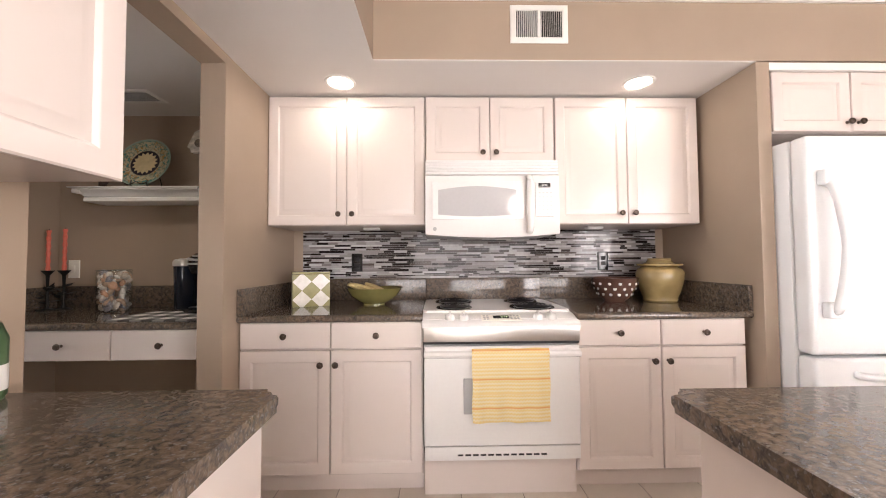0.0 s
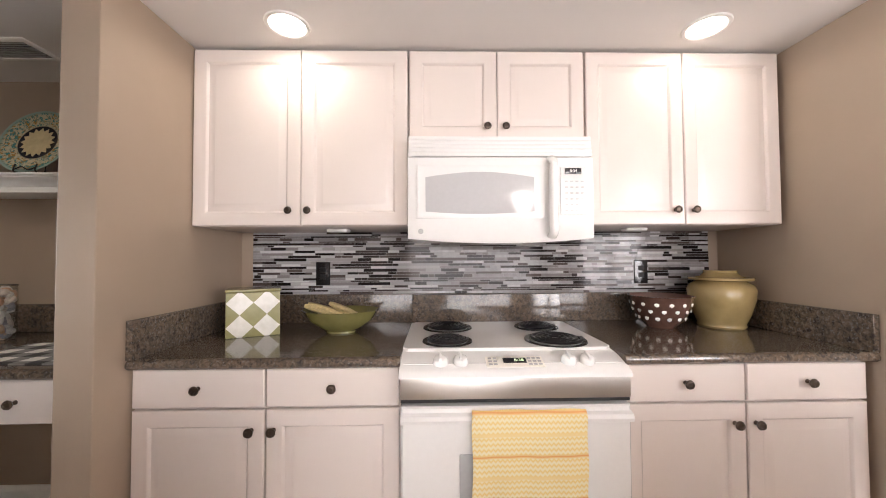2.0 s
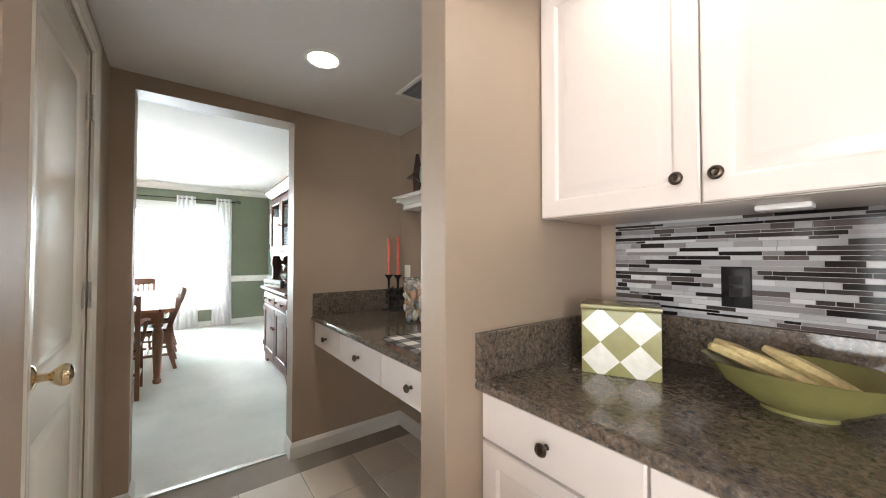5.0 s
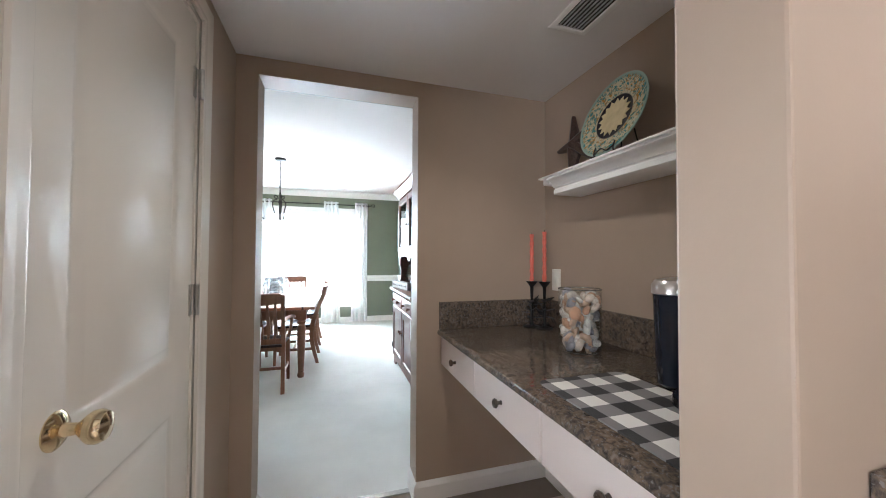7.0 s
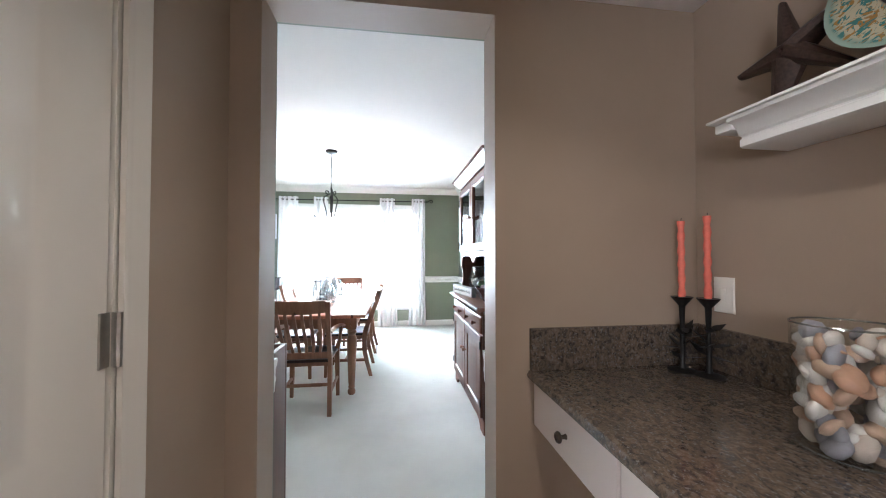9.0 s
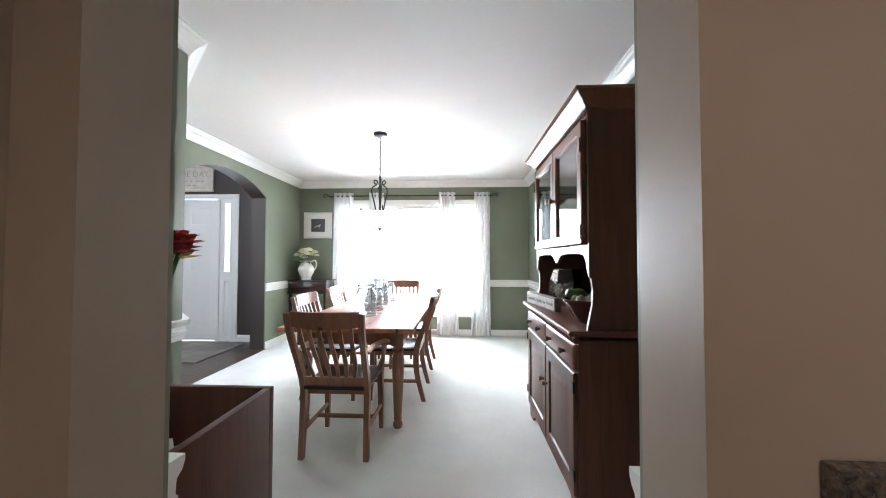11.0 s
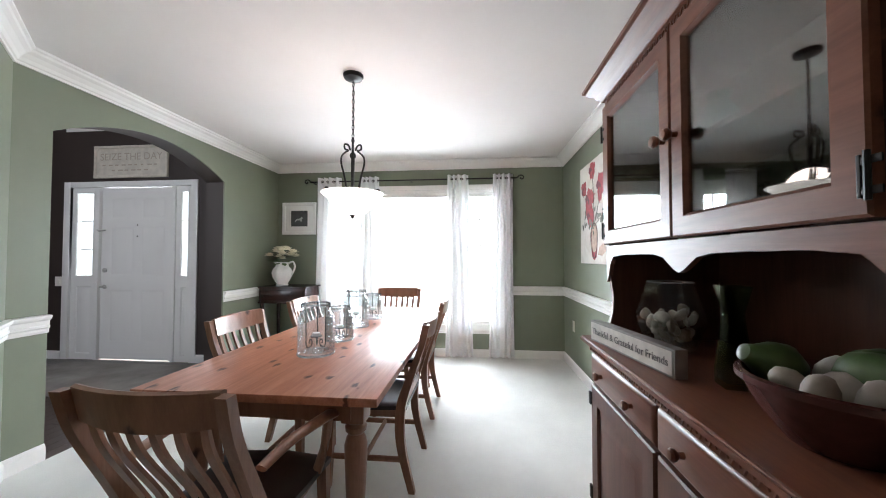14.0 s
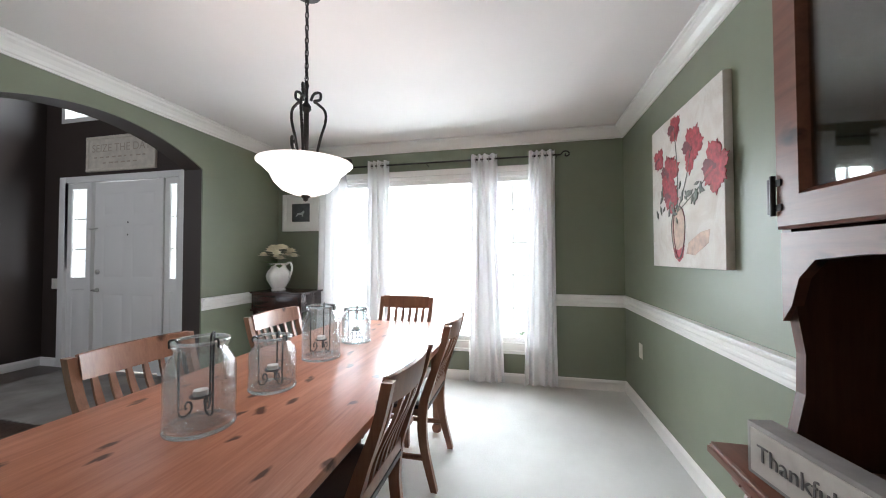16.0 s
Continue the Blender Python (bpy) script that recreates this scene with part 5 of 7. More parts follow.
part("wire", tube(curve([(-1.925, 2.382, 1.668), (-1.89, 2.380, 1.680), (-1.86, 2.380, 1.666), (-1.825, 2.382, 1.678)]), 0.003, 6), MATTBLACK, st)
# starfish ornament
sf = bmesh.new()
for i in range(5):
    a = radians(90 + 72 * i + 14)
    pts = [Vector((0, 0, 0)) + Vector((math.cos(a) * 0.152 * t / 6, 0.02 * (t / 6), math.sin(a) * 0.152 * t / 6)) for t in range(7)]
    tube(pts, [0.040 - 0.0046 * t for t in range(7)], 8, sf, flat=0.7)
bmesh.ops.translate(sf, verts=sf.verts, vec=(-2.155, 2.47, 1.785))
solo("starfish_ornament", sf, plain("dark_bronze_resin", (0.05, 0.03, 0.024), 0.35, vary=0.5, grain=120, strength=0.6), "dark brown starfish ornament leaning on the shelf", "ornament", (-2.13, 2.47, 1.651))
# bird feeder shaped clock ornament on a stick
ck = thing("ornament", (-1.54, 2.45, 1.651), "small white house-shaped ornament on a stick", "ornament")
bm = outline([(-0.05, 0), (0.05, 0), (0.055, 0.03), (0.075, 0.035), (0.03, 0.13), (0, 0.15), (-0.03, 0.13), (-0.075, 0.035), (-0.055, 0.03)], (-1.54, 2.46, 1.88), X, Z, -Y, 0.03)
part("house", bm, plain("weathered_white_wood", (0.6, 0.56, 0.5), 0.7, vary=0.3, grain=40), ck, smooth=False)
part("opening", lathe([(0.026, 0), (0.026, 0.004), (0.018, 0.004), (0.018, 0.001), (0, 0.001)], (-1.54, 2.43, 1.94), 18, axis="y"), BRONZE, ck)
part("stick", tube([(-1.54, 2.445, 1.66), (-1.54, 2.445, 1.885)], 0.004), STEEL, ck)
part("foot", lathe([(0.035, 0), (0.035, 0.006), (0, 0.01)], (-1.54, 2.445, 1.6505), 18), STEEL, ck)

# candles on iron holders
for cx, cy, h in ((-2.47, 2.43, 0.0), (-2.41, 2.47, 0.012)):
    g = thing("candle_holder", (cx, cy, 0.877), "black iron candle holder with leaves", "candle holder", "iron candle holders")
    part("stem", lathe([(0.045, 0), (0.045, 0.004), (0.012, 0.012), (0.007, 0.03), (0.009, 0.09), (0.006, 0.13), (0.010, 0.22), (0.03, 0.245), (0.033, 0.25), (0, 0.248)], (cx, cy, 0.877), 18), MATTBLACK, g)
    for i in range(12):
        a = random.random() * 6.28
        z = 0.02 + 0.12 * random.random()
        bm = outline([(0, 0), (0.03, 0.014), (0.065, 0), (0.03, -0.014)], (0, 0, 0), X, Y, Z, 0.0015)
        bmesh.ops.transform(bm, matrix=Matrix.Translation((cx, cy, 0.885 + z)) @ Euler((random.uniform(-0.5, 0.5), random.uniform(-0.8, 0.2), a)).to_matrix().to_4x4(), verts=bm.verts)
        part("leaf", bm, MATTBLACK, g, smooth=False)
    cd = thing("candle", (cx, cy, 1.126), "coral red twisted taper candle", "candle", "coral taper candles")
    bm = bmesh.new()
    rows = []
    for j in range(25):
        z = 1.127 + 0.255 * j / 24 + h
        row = [bm.verts.new((cx + (0.0105 + 0.0016 * math.sin(j * 1.4)) * math.cos(k * math.pi / 5 + j * 0.2), cy + (0.0105 + 0.0016 * math.sin(j * 1.4)) * math.sin(k * math.pi / 5 + j * 0.2), z if j else 1.127)) for k in range(10)]
        rows.append(row)
    for a, b in zip(rows, rows[1:]):
        for k in range(10):
            bm.faces.new((a[k], a[(k + 1) % 10], b[(k + 1) % 10], b[k]))
    bm.faces.new(rows[0]), bm.faces.new(rows[-1])
    part("wax", bm, CORAL, cd)
    part("wick", tube([(cx, cy, 1.38 + h), (cx + 0.002, cy, 1.392 + h)], 0.0012, 5), BLACK, cd)

# shell jar
JX, JY = -1.985, 2.355
g = thing("glass_jar", (JX, JY, 0.877), "clear oval glass jar on the worktop", "jar")
part("jar", lathe([(0, 0.001), (0.075, 0.001), (0.083, 0.006), (0.084, 0.02), (0.084, 0.24), (0.0845, 0.252), (0.081, 0.252), (0.0795, 0.02), (0.073, 0.010), (0, 0.009)], (JX, JY, 0.877), 36), CLEAR, g).visible_shadow = False
for zz, rr in ((0.251, 0.083), (0.006, 0.079)):
    part("rim", tube([(JX + rr * math.cos(i * 0.1963), JY + rr * math.sin(i * 0.1963), 0.877 + zz) for i in range(32)], 0.0022, 6, closed=True), RIMGLASS, g).visible_shadow = False
random.seed(4)
for i in range(150):
    a, rr = random.random() * 6.283, 0.066 * random.random() ** 0.25
    z = 0.018 + 0.215 * (i / 150)
    s_ = random.uniform(0.016, 0.030)
    bm = bmesh.new()
    blob((JX + rr * math.cos(a), JY + rr * math.sin(a), 0.877 + z), s_, bm, 2, (1, 0.8, 0.5), 0.05)
    tagged(solo("shell", bm, SHELLS, "small sea shell in a glass jar", "shell", (JX + rr * math.cos(a), JY + rr * math.sin(a), 0.877 + z), group="shells in the jar"))

# checked mat, coffee machine
m, n, l, p = material("buffalo_check_cloth")
tc = n.new("ShaderNodeTexCoord")
sp = n.new("ShaderNodeSeparateXYZ")
l.new(tc.outputs["Object"], sp.inputs[0])
st2 = []
for ax in (0, 1):
    q = n.new("ShaderNodeMath")
    q.operation = "PINGPONG"
    q.inputs[1].default_value = 0.058
    l.new(sp.outputs[ax], q.inputs[0])
    g2 = n.new("ShaderNodeMath")
    g2.operation = "GREATER_THAN"
    g2.inputs[1].default_value = 0.029
    l.new(q.outputs[0], g2.inputs[0])
    st2.append(g2.outputs[0])
av = n.new("ShaderNodeMath")
l.new(st2[0], av.inputs[0]), l.new(st2[1], av.inputs[1])
hf = n.new("ShaderNodeMath")
hf.operation = "MULTIPLY"
hf.inputs[1].default_value = 0.5
l.new(av.outputs[0], hf.inputs[0])
cc = ramp(n, l, hf.outputs[0], [(0.2, (0.80, 0.78, 0.74)), (0.35, (0.22, 0.21, 0.205)), (0.8, (0.022, 0.020, 0.020))])
cc.node.color_ramp.interpolation = "CONSTANT"
l.new(cc, p.inputs["Base Color"])
p.inputs["Roughness"].default_value = 0.7
bump(n, l, p, ntex(n, l, tc.outputs["Object"], 600), 0.3, 0.001)
bm = outline(smooth_ring(-1.72, -1.20, 1.985, 2.30, 0.03), (0, 0, 0.8765), X, Y, Z, 0.004)
solo("place_mat", bm, m, "black and white buffalo check mat on the worktop", "mat", (-1.43, 2.16, 0.8765), smooth=False)
cm = thing("coffee_machine", (-1.42, 2.36, 0.877), "glossy black single-cup coffee machine with silver trim", "coffee machine")
CX, CY = -1.41, 2.36
bm = lathe([(0.070, 0.90), (0.066, 1.0), (0.074, 1.12)], (CX + 0.025, CY + 0.075, 0), 32)
part("column", bm, BLACKPL, cm)
bm = lathe([(0.0, 1.098), (0.080, 1.099), (0.096, 1.106), (0.106, 1.13), (0.110, 1.160), (0.109, 1.180), (0.099, 1.205), (0.076, 1.226), (0.045, 1.236), (0, 1.239)], (CX, CY + 0.01, 0), 40, squash=1.3)
hd = part("head", bm, BLACKPL, cm)
part("trim_band", lathe([(0.109, 1.158), (0.112, 1.160), (0.1125, 1.164), (0.112, 1.168), (0.109, 1.170)], (CX, CY + 0.01, 0), 40, squash=1.3), STEEL, hd, "silver trim band")
arc = [(CX + 0.107 * math.cos(radians(q)), CY + 0.01 + 0.139 * math.sin(radians(q)), 1.186 + 0.010 * abs(math.cos(radians(q)))) for q in range(200, 341, 10)]
part("brew_handle", tube(arc, 0.006, 10, flat=1.3), STEEL, hd, "silver lifting handle")
part("badge_plate", B((CX - 0.03, CX + 0.03, CY - 0.120, CY - 0.100, 1.206, 1.214), bevel=0.002), STEEL, hd)
part("spout", lathe([(0.0, 1.075), (0.022, 1.076), (0.028, 1.10)], (CX, CY - 0.06, 0), 20), BLACKPL, hd)
bm = lathe([(0, 0.8815), (0.110, 0.8815), (0.116, 0.888), (0.112, 0.900), (0.100, 0.906), (0, 0.905)], (CX + 0.005, CY - 0.01, 0), 40, squash=1.35)
tray = part("drip_tray", bm, BLACKPL, cm)
part("grate", lathe([(0.062, 0.905), (0.064, 0.910), (0.055, 0.911), (0, 0.911)], (CX, CY - 0.075, 0), 28), MATTBLACK, tray, "round black drip grate")
tk = part("water_tank", lathe([(0, 0.885), (0.052, 0.885), (0.058, 0.895), (0.060, 1.0), (0.064, 1.150)], (CX - 0.145, CY + 0.02, 0), 32, squash=1.55), plain("smoked_dark_plastic", (0.010, 0.014, 0.024), 0.07, vary=0.05, strength=0.0), cm, "dark translucent water tank")
part("tank_lid", lathe([(0.064, 1.150), (0.067, 1.153), (0.067, 1.176), (0.060, 1.190), (0.035, 1.197), (0, 1.199)], (CX - 0.145, CY + 0.02, 0), 32, squash=1.55), STEEL, tk, "rounded silver tank lid")
# alcove ceiling vent
v = thing("air_vent", (-1.83, 2.30, 2.177), "white ceiling air vent in the alcove", "vent")
part("plate_rim", rings(bmesh.new(), (-1.97, 2.20, 2.178), X, Y, -Z, 0.28, 0.17, [(0, 0), (0, 0.004), (0.005, 0.007), (0.022, 0.007), (0.025, 0.0)], False), TRIM, v)
part("backing", B((-1.945, -1.715, 2.225, 2.345, 2.1765, 2.1775)), BLACK, v)
for i in range(7):
    part("slat", B((-1.943, -1.717, 2.232 + 0.016 * i, 2.235 + 0.016 * i, 2.171, 2.177)), GREYPL, v)

# ---- dining room: table ----
TX0, TX1, TY0, TY1, TZ = -6.87, -4.552, 0.245, 1.210, 0.752
t = thing("dining_table", (-5.69, 0.757, 0), "honey pine farmhouse dining table with knots and turned legs", "table")
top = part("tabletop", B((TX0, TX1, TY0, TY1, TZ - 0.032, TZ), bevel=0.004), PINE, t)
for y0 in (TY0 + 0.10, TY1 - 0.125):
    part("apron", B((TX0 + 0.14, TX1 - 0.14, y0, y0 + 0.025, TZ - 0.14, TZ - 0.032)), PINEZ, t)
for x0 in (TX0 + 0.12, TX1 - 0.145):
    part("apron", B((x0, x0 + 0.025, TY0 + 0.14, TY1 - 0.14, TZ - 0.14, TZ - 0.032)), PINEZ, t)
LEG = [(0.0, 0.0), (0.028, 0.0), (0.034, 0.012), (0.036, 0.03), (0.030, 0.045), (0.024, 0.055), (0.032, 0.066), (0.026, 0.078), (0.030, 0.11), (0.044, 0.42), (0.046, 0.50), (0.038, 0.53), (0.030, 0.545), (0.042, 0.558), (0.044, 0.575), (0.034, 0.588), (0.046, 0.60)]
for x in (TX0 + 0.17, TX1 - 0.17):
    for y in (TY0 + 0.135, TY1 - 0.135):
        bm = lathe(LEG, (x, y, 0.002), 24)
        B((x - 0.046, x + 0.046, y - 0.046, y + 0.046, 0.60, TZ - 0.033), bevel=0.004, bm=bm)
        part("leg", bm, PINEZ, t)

# ---- chairs ----


def chair(name, label, crest_z, back, foot, width, arms, seat_mat, group):
    """Slat-back chair facing +y, seat centre over the origin."""
    c = new(name)
    ORIGIN[c.name] = Vector((0, 0, 0))
    tagged(c, label, "chair", group)
    hw = width / 2
    post = lambda s: curve([(s * (hw - 0.01), -foot, 0.002), (s * (hw - 0.012), -0.19, 0.25), (s * (hw - 0.012), -0.188, 0.44), (s * (hw - 0.008), -0.188 - 0.33 * (back - 0.188), 0.60), (s * hw, -back * 0.9, crest_z - 0.14), (s * (hw + 0.004), -back, crest_z - 0.01)], 5)
    for s in (-1, 1):
        pts = post(s)
        bm = bmesh.new()
        rows = []
        for i, q in enumerate(pts):
            f = i / (len(pts) - 1)
            w2, d2 = 0.016, 0.017 + 0.008 * math.sin(math.pi * min(1, f * 1.3))
            rows.append([bm.verts.new(q + Vector((a * w2, b * d2, 0))) for a, b in ((-1, -1), (1, -1), (1, 1), (-1, 1))])
        for a, b in zip(rows, rows[1:]):
            for j in range(4):
                bm.faces.new((a[j], a[(j + 1) % 4], b[(j + 1) % 4], b[j]))
        bm.faces.new(rows[0]), bm.faces.new(rows[-1])
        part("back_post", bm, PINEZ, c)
    bm = bmesh.new()
    k, rows = 12, []
    for i in range(k + 1):
        u = 2 * i / k - 1
        bow = -0.035 * (1 - u * u)
        y = -back * 0.96 + bow
        lo = crest_z - 0.105 + 0.012 * u * u
        rows.append([bm.verts.new((u * (hw - 0.012), y + dy + (0.02 if z < crest_z - 0.05 else 0), z)) for dy, z in ((-0.011, lo), (0.011, lo), (0.011, crest_z - 0.004), (0.0, crest_z), (-0.011, crest_z - 0.004))])
    for a, b in zip(rows, rows[1:]):
        for j in range(5):
            bm.faces.new((a[j], a[(j + 1) % 5], b[(j + 1) % 5], b[j]))
    bm.faces.new(rows[0]), bm.faces.new(rows[-1])
    part("crest_rail", bm, PINEZ, c)
    part("lower_rail", B((-hw + 0.02, hw - 0.02, -0.215, -0.193, 0.455, 0.505), bevel=0.004), PINEZ, c)
    ns = 6
    for i in range(ns):
        u = (i + 0.5) / ns * 2 - 1
        pts = curve([(u * (hw - 0.05) * 0.92, -0.204, 0.495), (u * (hw - 0.04), -0.204 - 0.27 * (back - 0.204), 0.60), (u * (hw - 0.035), -back * 0.86 - 0.02 * (1 - u * u), crest_z - 0.18), (u * (hw - 0.03), -back * 0.93 - 0.03 * (1 - u * u), crest_z - 0.09)], 4)
        bm = bmesh.new()
        rows = []
        for j, q in enumerate(pts):
            w2 = 0.009 + 0.004 * math.sin(math.pi * j / (len(pts) - 1))
            rows.append([bm.verts.new(q + Vector((a * w2, b * 0.006, 0))) for a, b in ((-1, -1), (1, -1), (1, 1), (-1, 1))])
        for a, b in zip(rows, rows[1:]):
            for j in range(4):
                bm.faces.new((a[j], a[(j + 1) % 4], b[(j + 1) % 4], b[j]))
        bm.faces.new(rows[0]), bm.faces.new(rows[-1])
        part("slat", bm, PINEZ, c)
    # dished seat
    bm = bmesh.new()
    nx, ny = 14, 12
    for side in (0, 1):
        g = []
        for j in range(ny + 1):
            v = 2 * j / ny - 1
            row = []
            for i in range(nx + 1):
                u = 2 * i / nx - 1
                w2 = hw * (0.96 + 0.07 * v)
                x, y = u * w2, 0.01 + v * 0.225 - (0.02 * u * u if v > 0 else 0)
                z = 0.455 - 0.016 * (1 - u * u) * (1 - v * v) + 0.006 * math.exp(-((u * 3) ** 2)) * max(0, v) if side else 0.428
                if side and (abs(u) > 0.99 or abs(v) > 0.99):
                    z -= 0.007
                row.append(bm.verts.new((x, y, z)))
            g.append(row)
        for a, b in zip(g, g[1:]):
            for i in range(nx):
                bm.faces.new((a[i], a[i + 1], b[i + 1], b[i]))
        if side:
            per0 = [last[0][i] for i in range(nx + 1)] + [last[j][nx] for j in range(1, ny + 1)] + [last[ny][i] for i in range(nx - 1, -1, -1)] + [last[j][0] for j in range(ny - 1, 0, -1)]
            per1 = [g[0][i] for i in range(nx + 1)] + [g[j][nx] for j in range(1, ny + 1)] + [g[ny][i] for i in range(nx - 1, -1, -1)] + [g[j][0] for j in range(ny - 1, 0, -1)]
            for i in range(len(per0)):
                j2 = (i + 1) % len(per0)
                bm.faces.new((per0[i], per0[j2], per1[j2], per1[i]))
        last = g
    part("seat", bm, seat_mat, c)
    part("seat_frame", B((-hw + 0.03, hw - 0.03, -0.17, 0.19, 0.385, 0.427), bevel=0.003), PINEZ, c)
    for s in (-1, 1):
        bm = bmesh.new()
        rows = [[bm.verts.new((s * (hw - 0.02 + 0.008 * (1 - z / 0.43)) + a * w2, 0.20 + 0.012 * (1 - z / 0.43) + b * w2, z)) for a, b in ((-1, -1), (1, -1), (1, 1), (-1, 1))] for z, w2 in ((0.002, 0.014), (0.2, 0.017), (0.43, 0.020))]
        for a, b in zip(rows, rows[1:]):
            for j in range(4):
                bm.faces.new((a[j], a[(j + 1) % 4], b[(j + 1) % 4], b[j]))
        bm.faces.new(rows[0]), bm.faces.new(rows[-1])
        part("front_leg", bm, PINEZ, c)
        part("side_stretcher", tube([(s * (hw - 0.014), -0.20, 0.17), (s * (hw - 0.016), 0.205, 0.17)], 0.013, 8, flat=1.2), PINEZ, c)
        if arms:
            pts = curve([(s * (hw - 0.004), -0.235, 0.665), (s * (hw + 0.01), -0.10, 0.675), (s * (hw + 0.03), 0.06, 0.665), (s * (hw + 0.03), 0.16, 0.645), (s * (hw + 0.02), 0.20, 0.635)], 5)
            part("arm", tube(pts, [0.018 + 0.016 * (i / (len(pts) - 1)) for i in range(len(pts))], 10, flat=0.5), PINEZ, c, "curved flat arm")
            part("arm_post", tube(curve([(s * (hw - 0.012), 0.13, 0.44), (s * (hw + 0.012), 0.14, 0.53), (s * (hw + 0.024), 0.15, 0.645)], 4), 0.016, 8, flat=1.3), PINEZ, c)
    part("cross_stretcher", tube([(-hw + 0.015, 0.01, 0.172), (hw - 0.015, 0.01, 0.172)], 0.012, 8, flat=1.2), PINEZ, c)
    return c


G = "chairs round the dining table"
a1 = chair("dining_armchair", "honey pine slat-back armchair with a dark seat", 0.935, 0.39, 0.21, 0.425, True, LEATHER, G)
a1.matrix_basis = pose(-4.50, 0.755, 0, 0, 0, 90)
copy_thing(a1, pose(-6.665, 0.73, 0, 0, 0, -90))
s1 = chair("dining_chair", "honey pine slat-back dining chair with a dark seat", 0.905, 0.33, 0.25, 0.46, False, LEATHER, G)
s1.matrix_basis = pose(-5.42, 0.965, 0, 0, 0, 180)
copy_thing(s1, pose(-6.28, 0.965, 0, 0, 0, 180))
copy_thing(s1, pose(-5.40, 0.39, 0, 0, 0, 0))
copy_thing(s1, pose(-6.28, 0.37, 0, 0, 0, 0))

# ---- jars on the table ----


def lantern_jar(x, y, h, r, label):
    j = thing("glass_jar", (x, y, TZ), label, "jar", "lantern jars on the table")
    z = TZ + 0.001
    nk = r * 0.72
    part("jar", lathe([(0, z), (r * 0.92, z), (r, z + 0.012), (r, z + h * 0.66), (r * 0.97, z + h * 0.73), (r * 0.88, z + h * 0.79), (nk + 0.004, z + h * 0.845), (nk, z + h * 0.90), (nk + 0.006, z + h * 0.94), (nk + 0.006, z + h * 0.985), (nk, z + h),
                          (nk - 0.004, z + h * 0.98), (nk - 0.004, z + h * 0.90), (r * 0.84, z + h * 0.79), (r - 0.005, z + h * 0.68), (r - 0.005, z + 0.022), (0, z + 0.016)], (x, y, 0), 32), JARGLASS, j).visible_shadow = False
    ring = [(x + (nk + 0.004) * math.cos(i * 0.1963), y + (nk + 0.004) * math.sin(i * 0.1963), z + h - 0.003) for i in range(32)]
    part("rim", tube(ring, 0.0058, 8, closed=True), RIMGLASS, j, "thick rolled glass rim").visible_shadow = False
    foot_ = [(x + (r - 0.004) * math.cos(i * 0.1963), y + (r - 0.004) * math.sin(i * 0.1963), z + 0.006) for i in range(32)]
    part("foot_ring", tube(foot_, 0.006, 8, closed=True), RIMGLASS, j, "thick glass foot").visible_shadow = False
    cz = z + h * 0.34
    for a in (80, 200, 320):
        ca, sa = math.cos(radians(a)), math.sin(radians(a))
        P = lambda rr, zz: (x + rr * ca, y + rr * sa, zz)
        part("wire", tube(curve([P(nk + 0.009, z + h * 0.93), P(nk + 0.010, z + h + 0.002), P(nk, z + h + 0.006), P(nk - 0.010, z + h - 0.004), P(nk * 0.82, z + h * 0.8), P(nk * 0.80, z + h * 0.4), P(nk * 0.80, cz - 0.03),
                               P(nk * 0.74, cz - 0.046), P(nk * 0.55, cz - 0.050), P(nk * 0.34, cz - 0.036), P(nk * 0.36, cz - 0.014), P(nk * 0.52, cz - 0.012), P(nk * 0.56, cz - 0.026), P(nk * 0.48, cz - 0.030)], 4), 0.0030, 6), MATTBLACK, j, "black iron hanger with a scrolled foot")
    part("candle_cup", lathe([(0, cz - 0.002), (0.028, cz), (0.030, cz + 0.004), (0.028, cz + 0.006), (0, cz + 0.003)], (x, y, 0), 18), MATTBLACK, j)
    part("tea_light", lathe([(0.02, cz + 0.005), (0.02, cz + 0.02), (0, cz + 0.02)], (x, y, 0), 16), WHITEP, j)


lantern_jar(-5.09, 0.728, 0.262, 0.094, "tall bubbled glass jar with an iron tea-light hanger")
lantern_jar(-5.41, 0.724, 0.200, 0.086, "short bubbled glass jar with an iron tea-light hanger")
lantern_jar(-5.82, 0.682, 0.262, 0.094, "tall bubbled glass jar with an iron tea-light hanger")
lantern_jar(-6.17, 0.700, 0.200, 0.086, "short bubbled glass jar with an iron tea-light hanger")

# ---- chandelier ----
LX, LY = -5.615, 0.725
c = thing("pendant_light", (LX, LY, 2.5), "alabaster glass bowl pendant with black iron scrolls, lit", "light")
part("canopy", lathe([(0.068, 2.4995), (0.068, 2.488), (0.060, 2.474), (0.03, 2.466), (0.012, 2.46), (0, 2.46)], (LX, LY, 0), 28), MATTBLACK, c)
ch = part("chain", tube(curve([(LX, LY, 2.462), (LX, LY, 2.44), (LX, LY, 2.08)]), 0.0025, 5), MATTBLACK, c)
for i in range(13):
    z = 2.45 - 0.0295 * i
    lk = [(LX + (0.008 * math.cos(a) if i % 2 else 0), LY + (0 if i % 2 else 0.008 * math.cos(a)), z - 0.015 + 0.019 * math.sin(a)) for a in [2 * math.pi * q / 12 for q in range(12)]]
    part("link", tube(lk, 0.0028, 5, closed=True), MATTBLACK, ch)
part("stem", lathe([(0.006, 2.07), (0.012, 2.05), (0.008, 2.03), (0.009, 1.97), (0.02, 1.955), (0.022, 1.94), (0.012, 1.925), (0.012, 1.70), (0, 1.70)], (LX, LY, 0), 16), MATTBLACK, c)
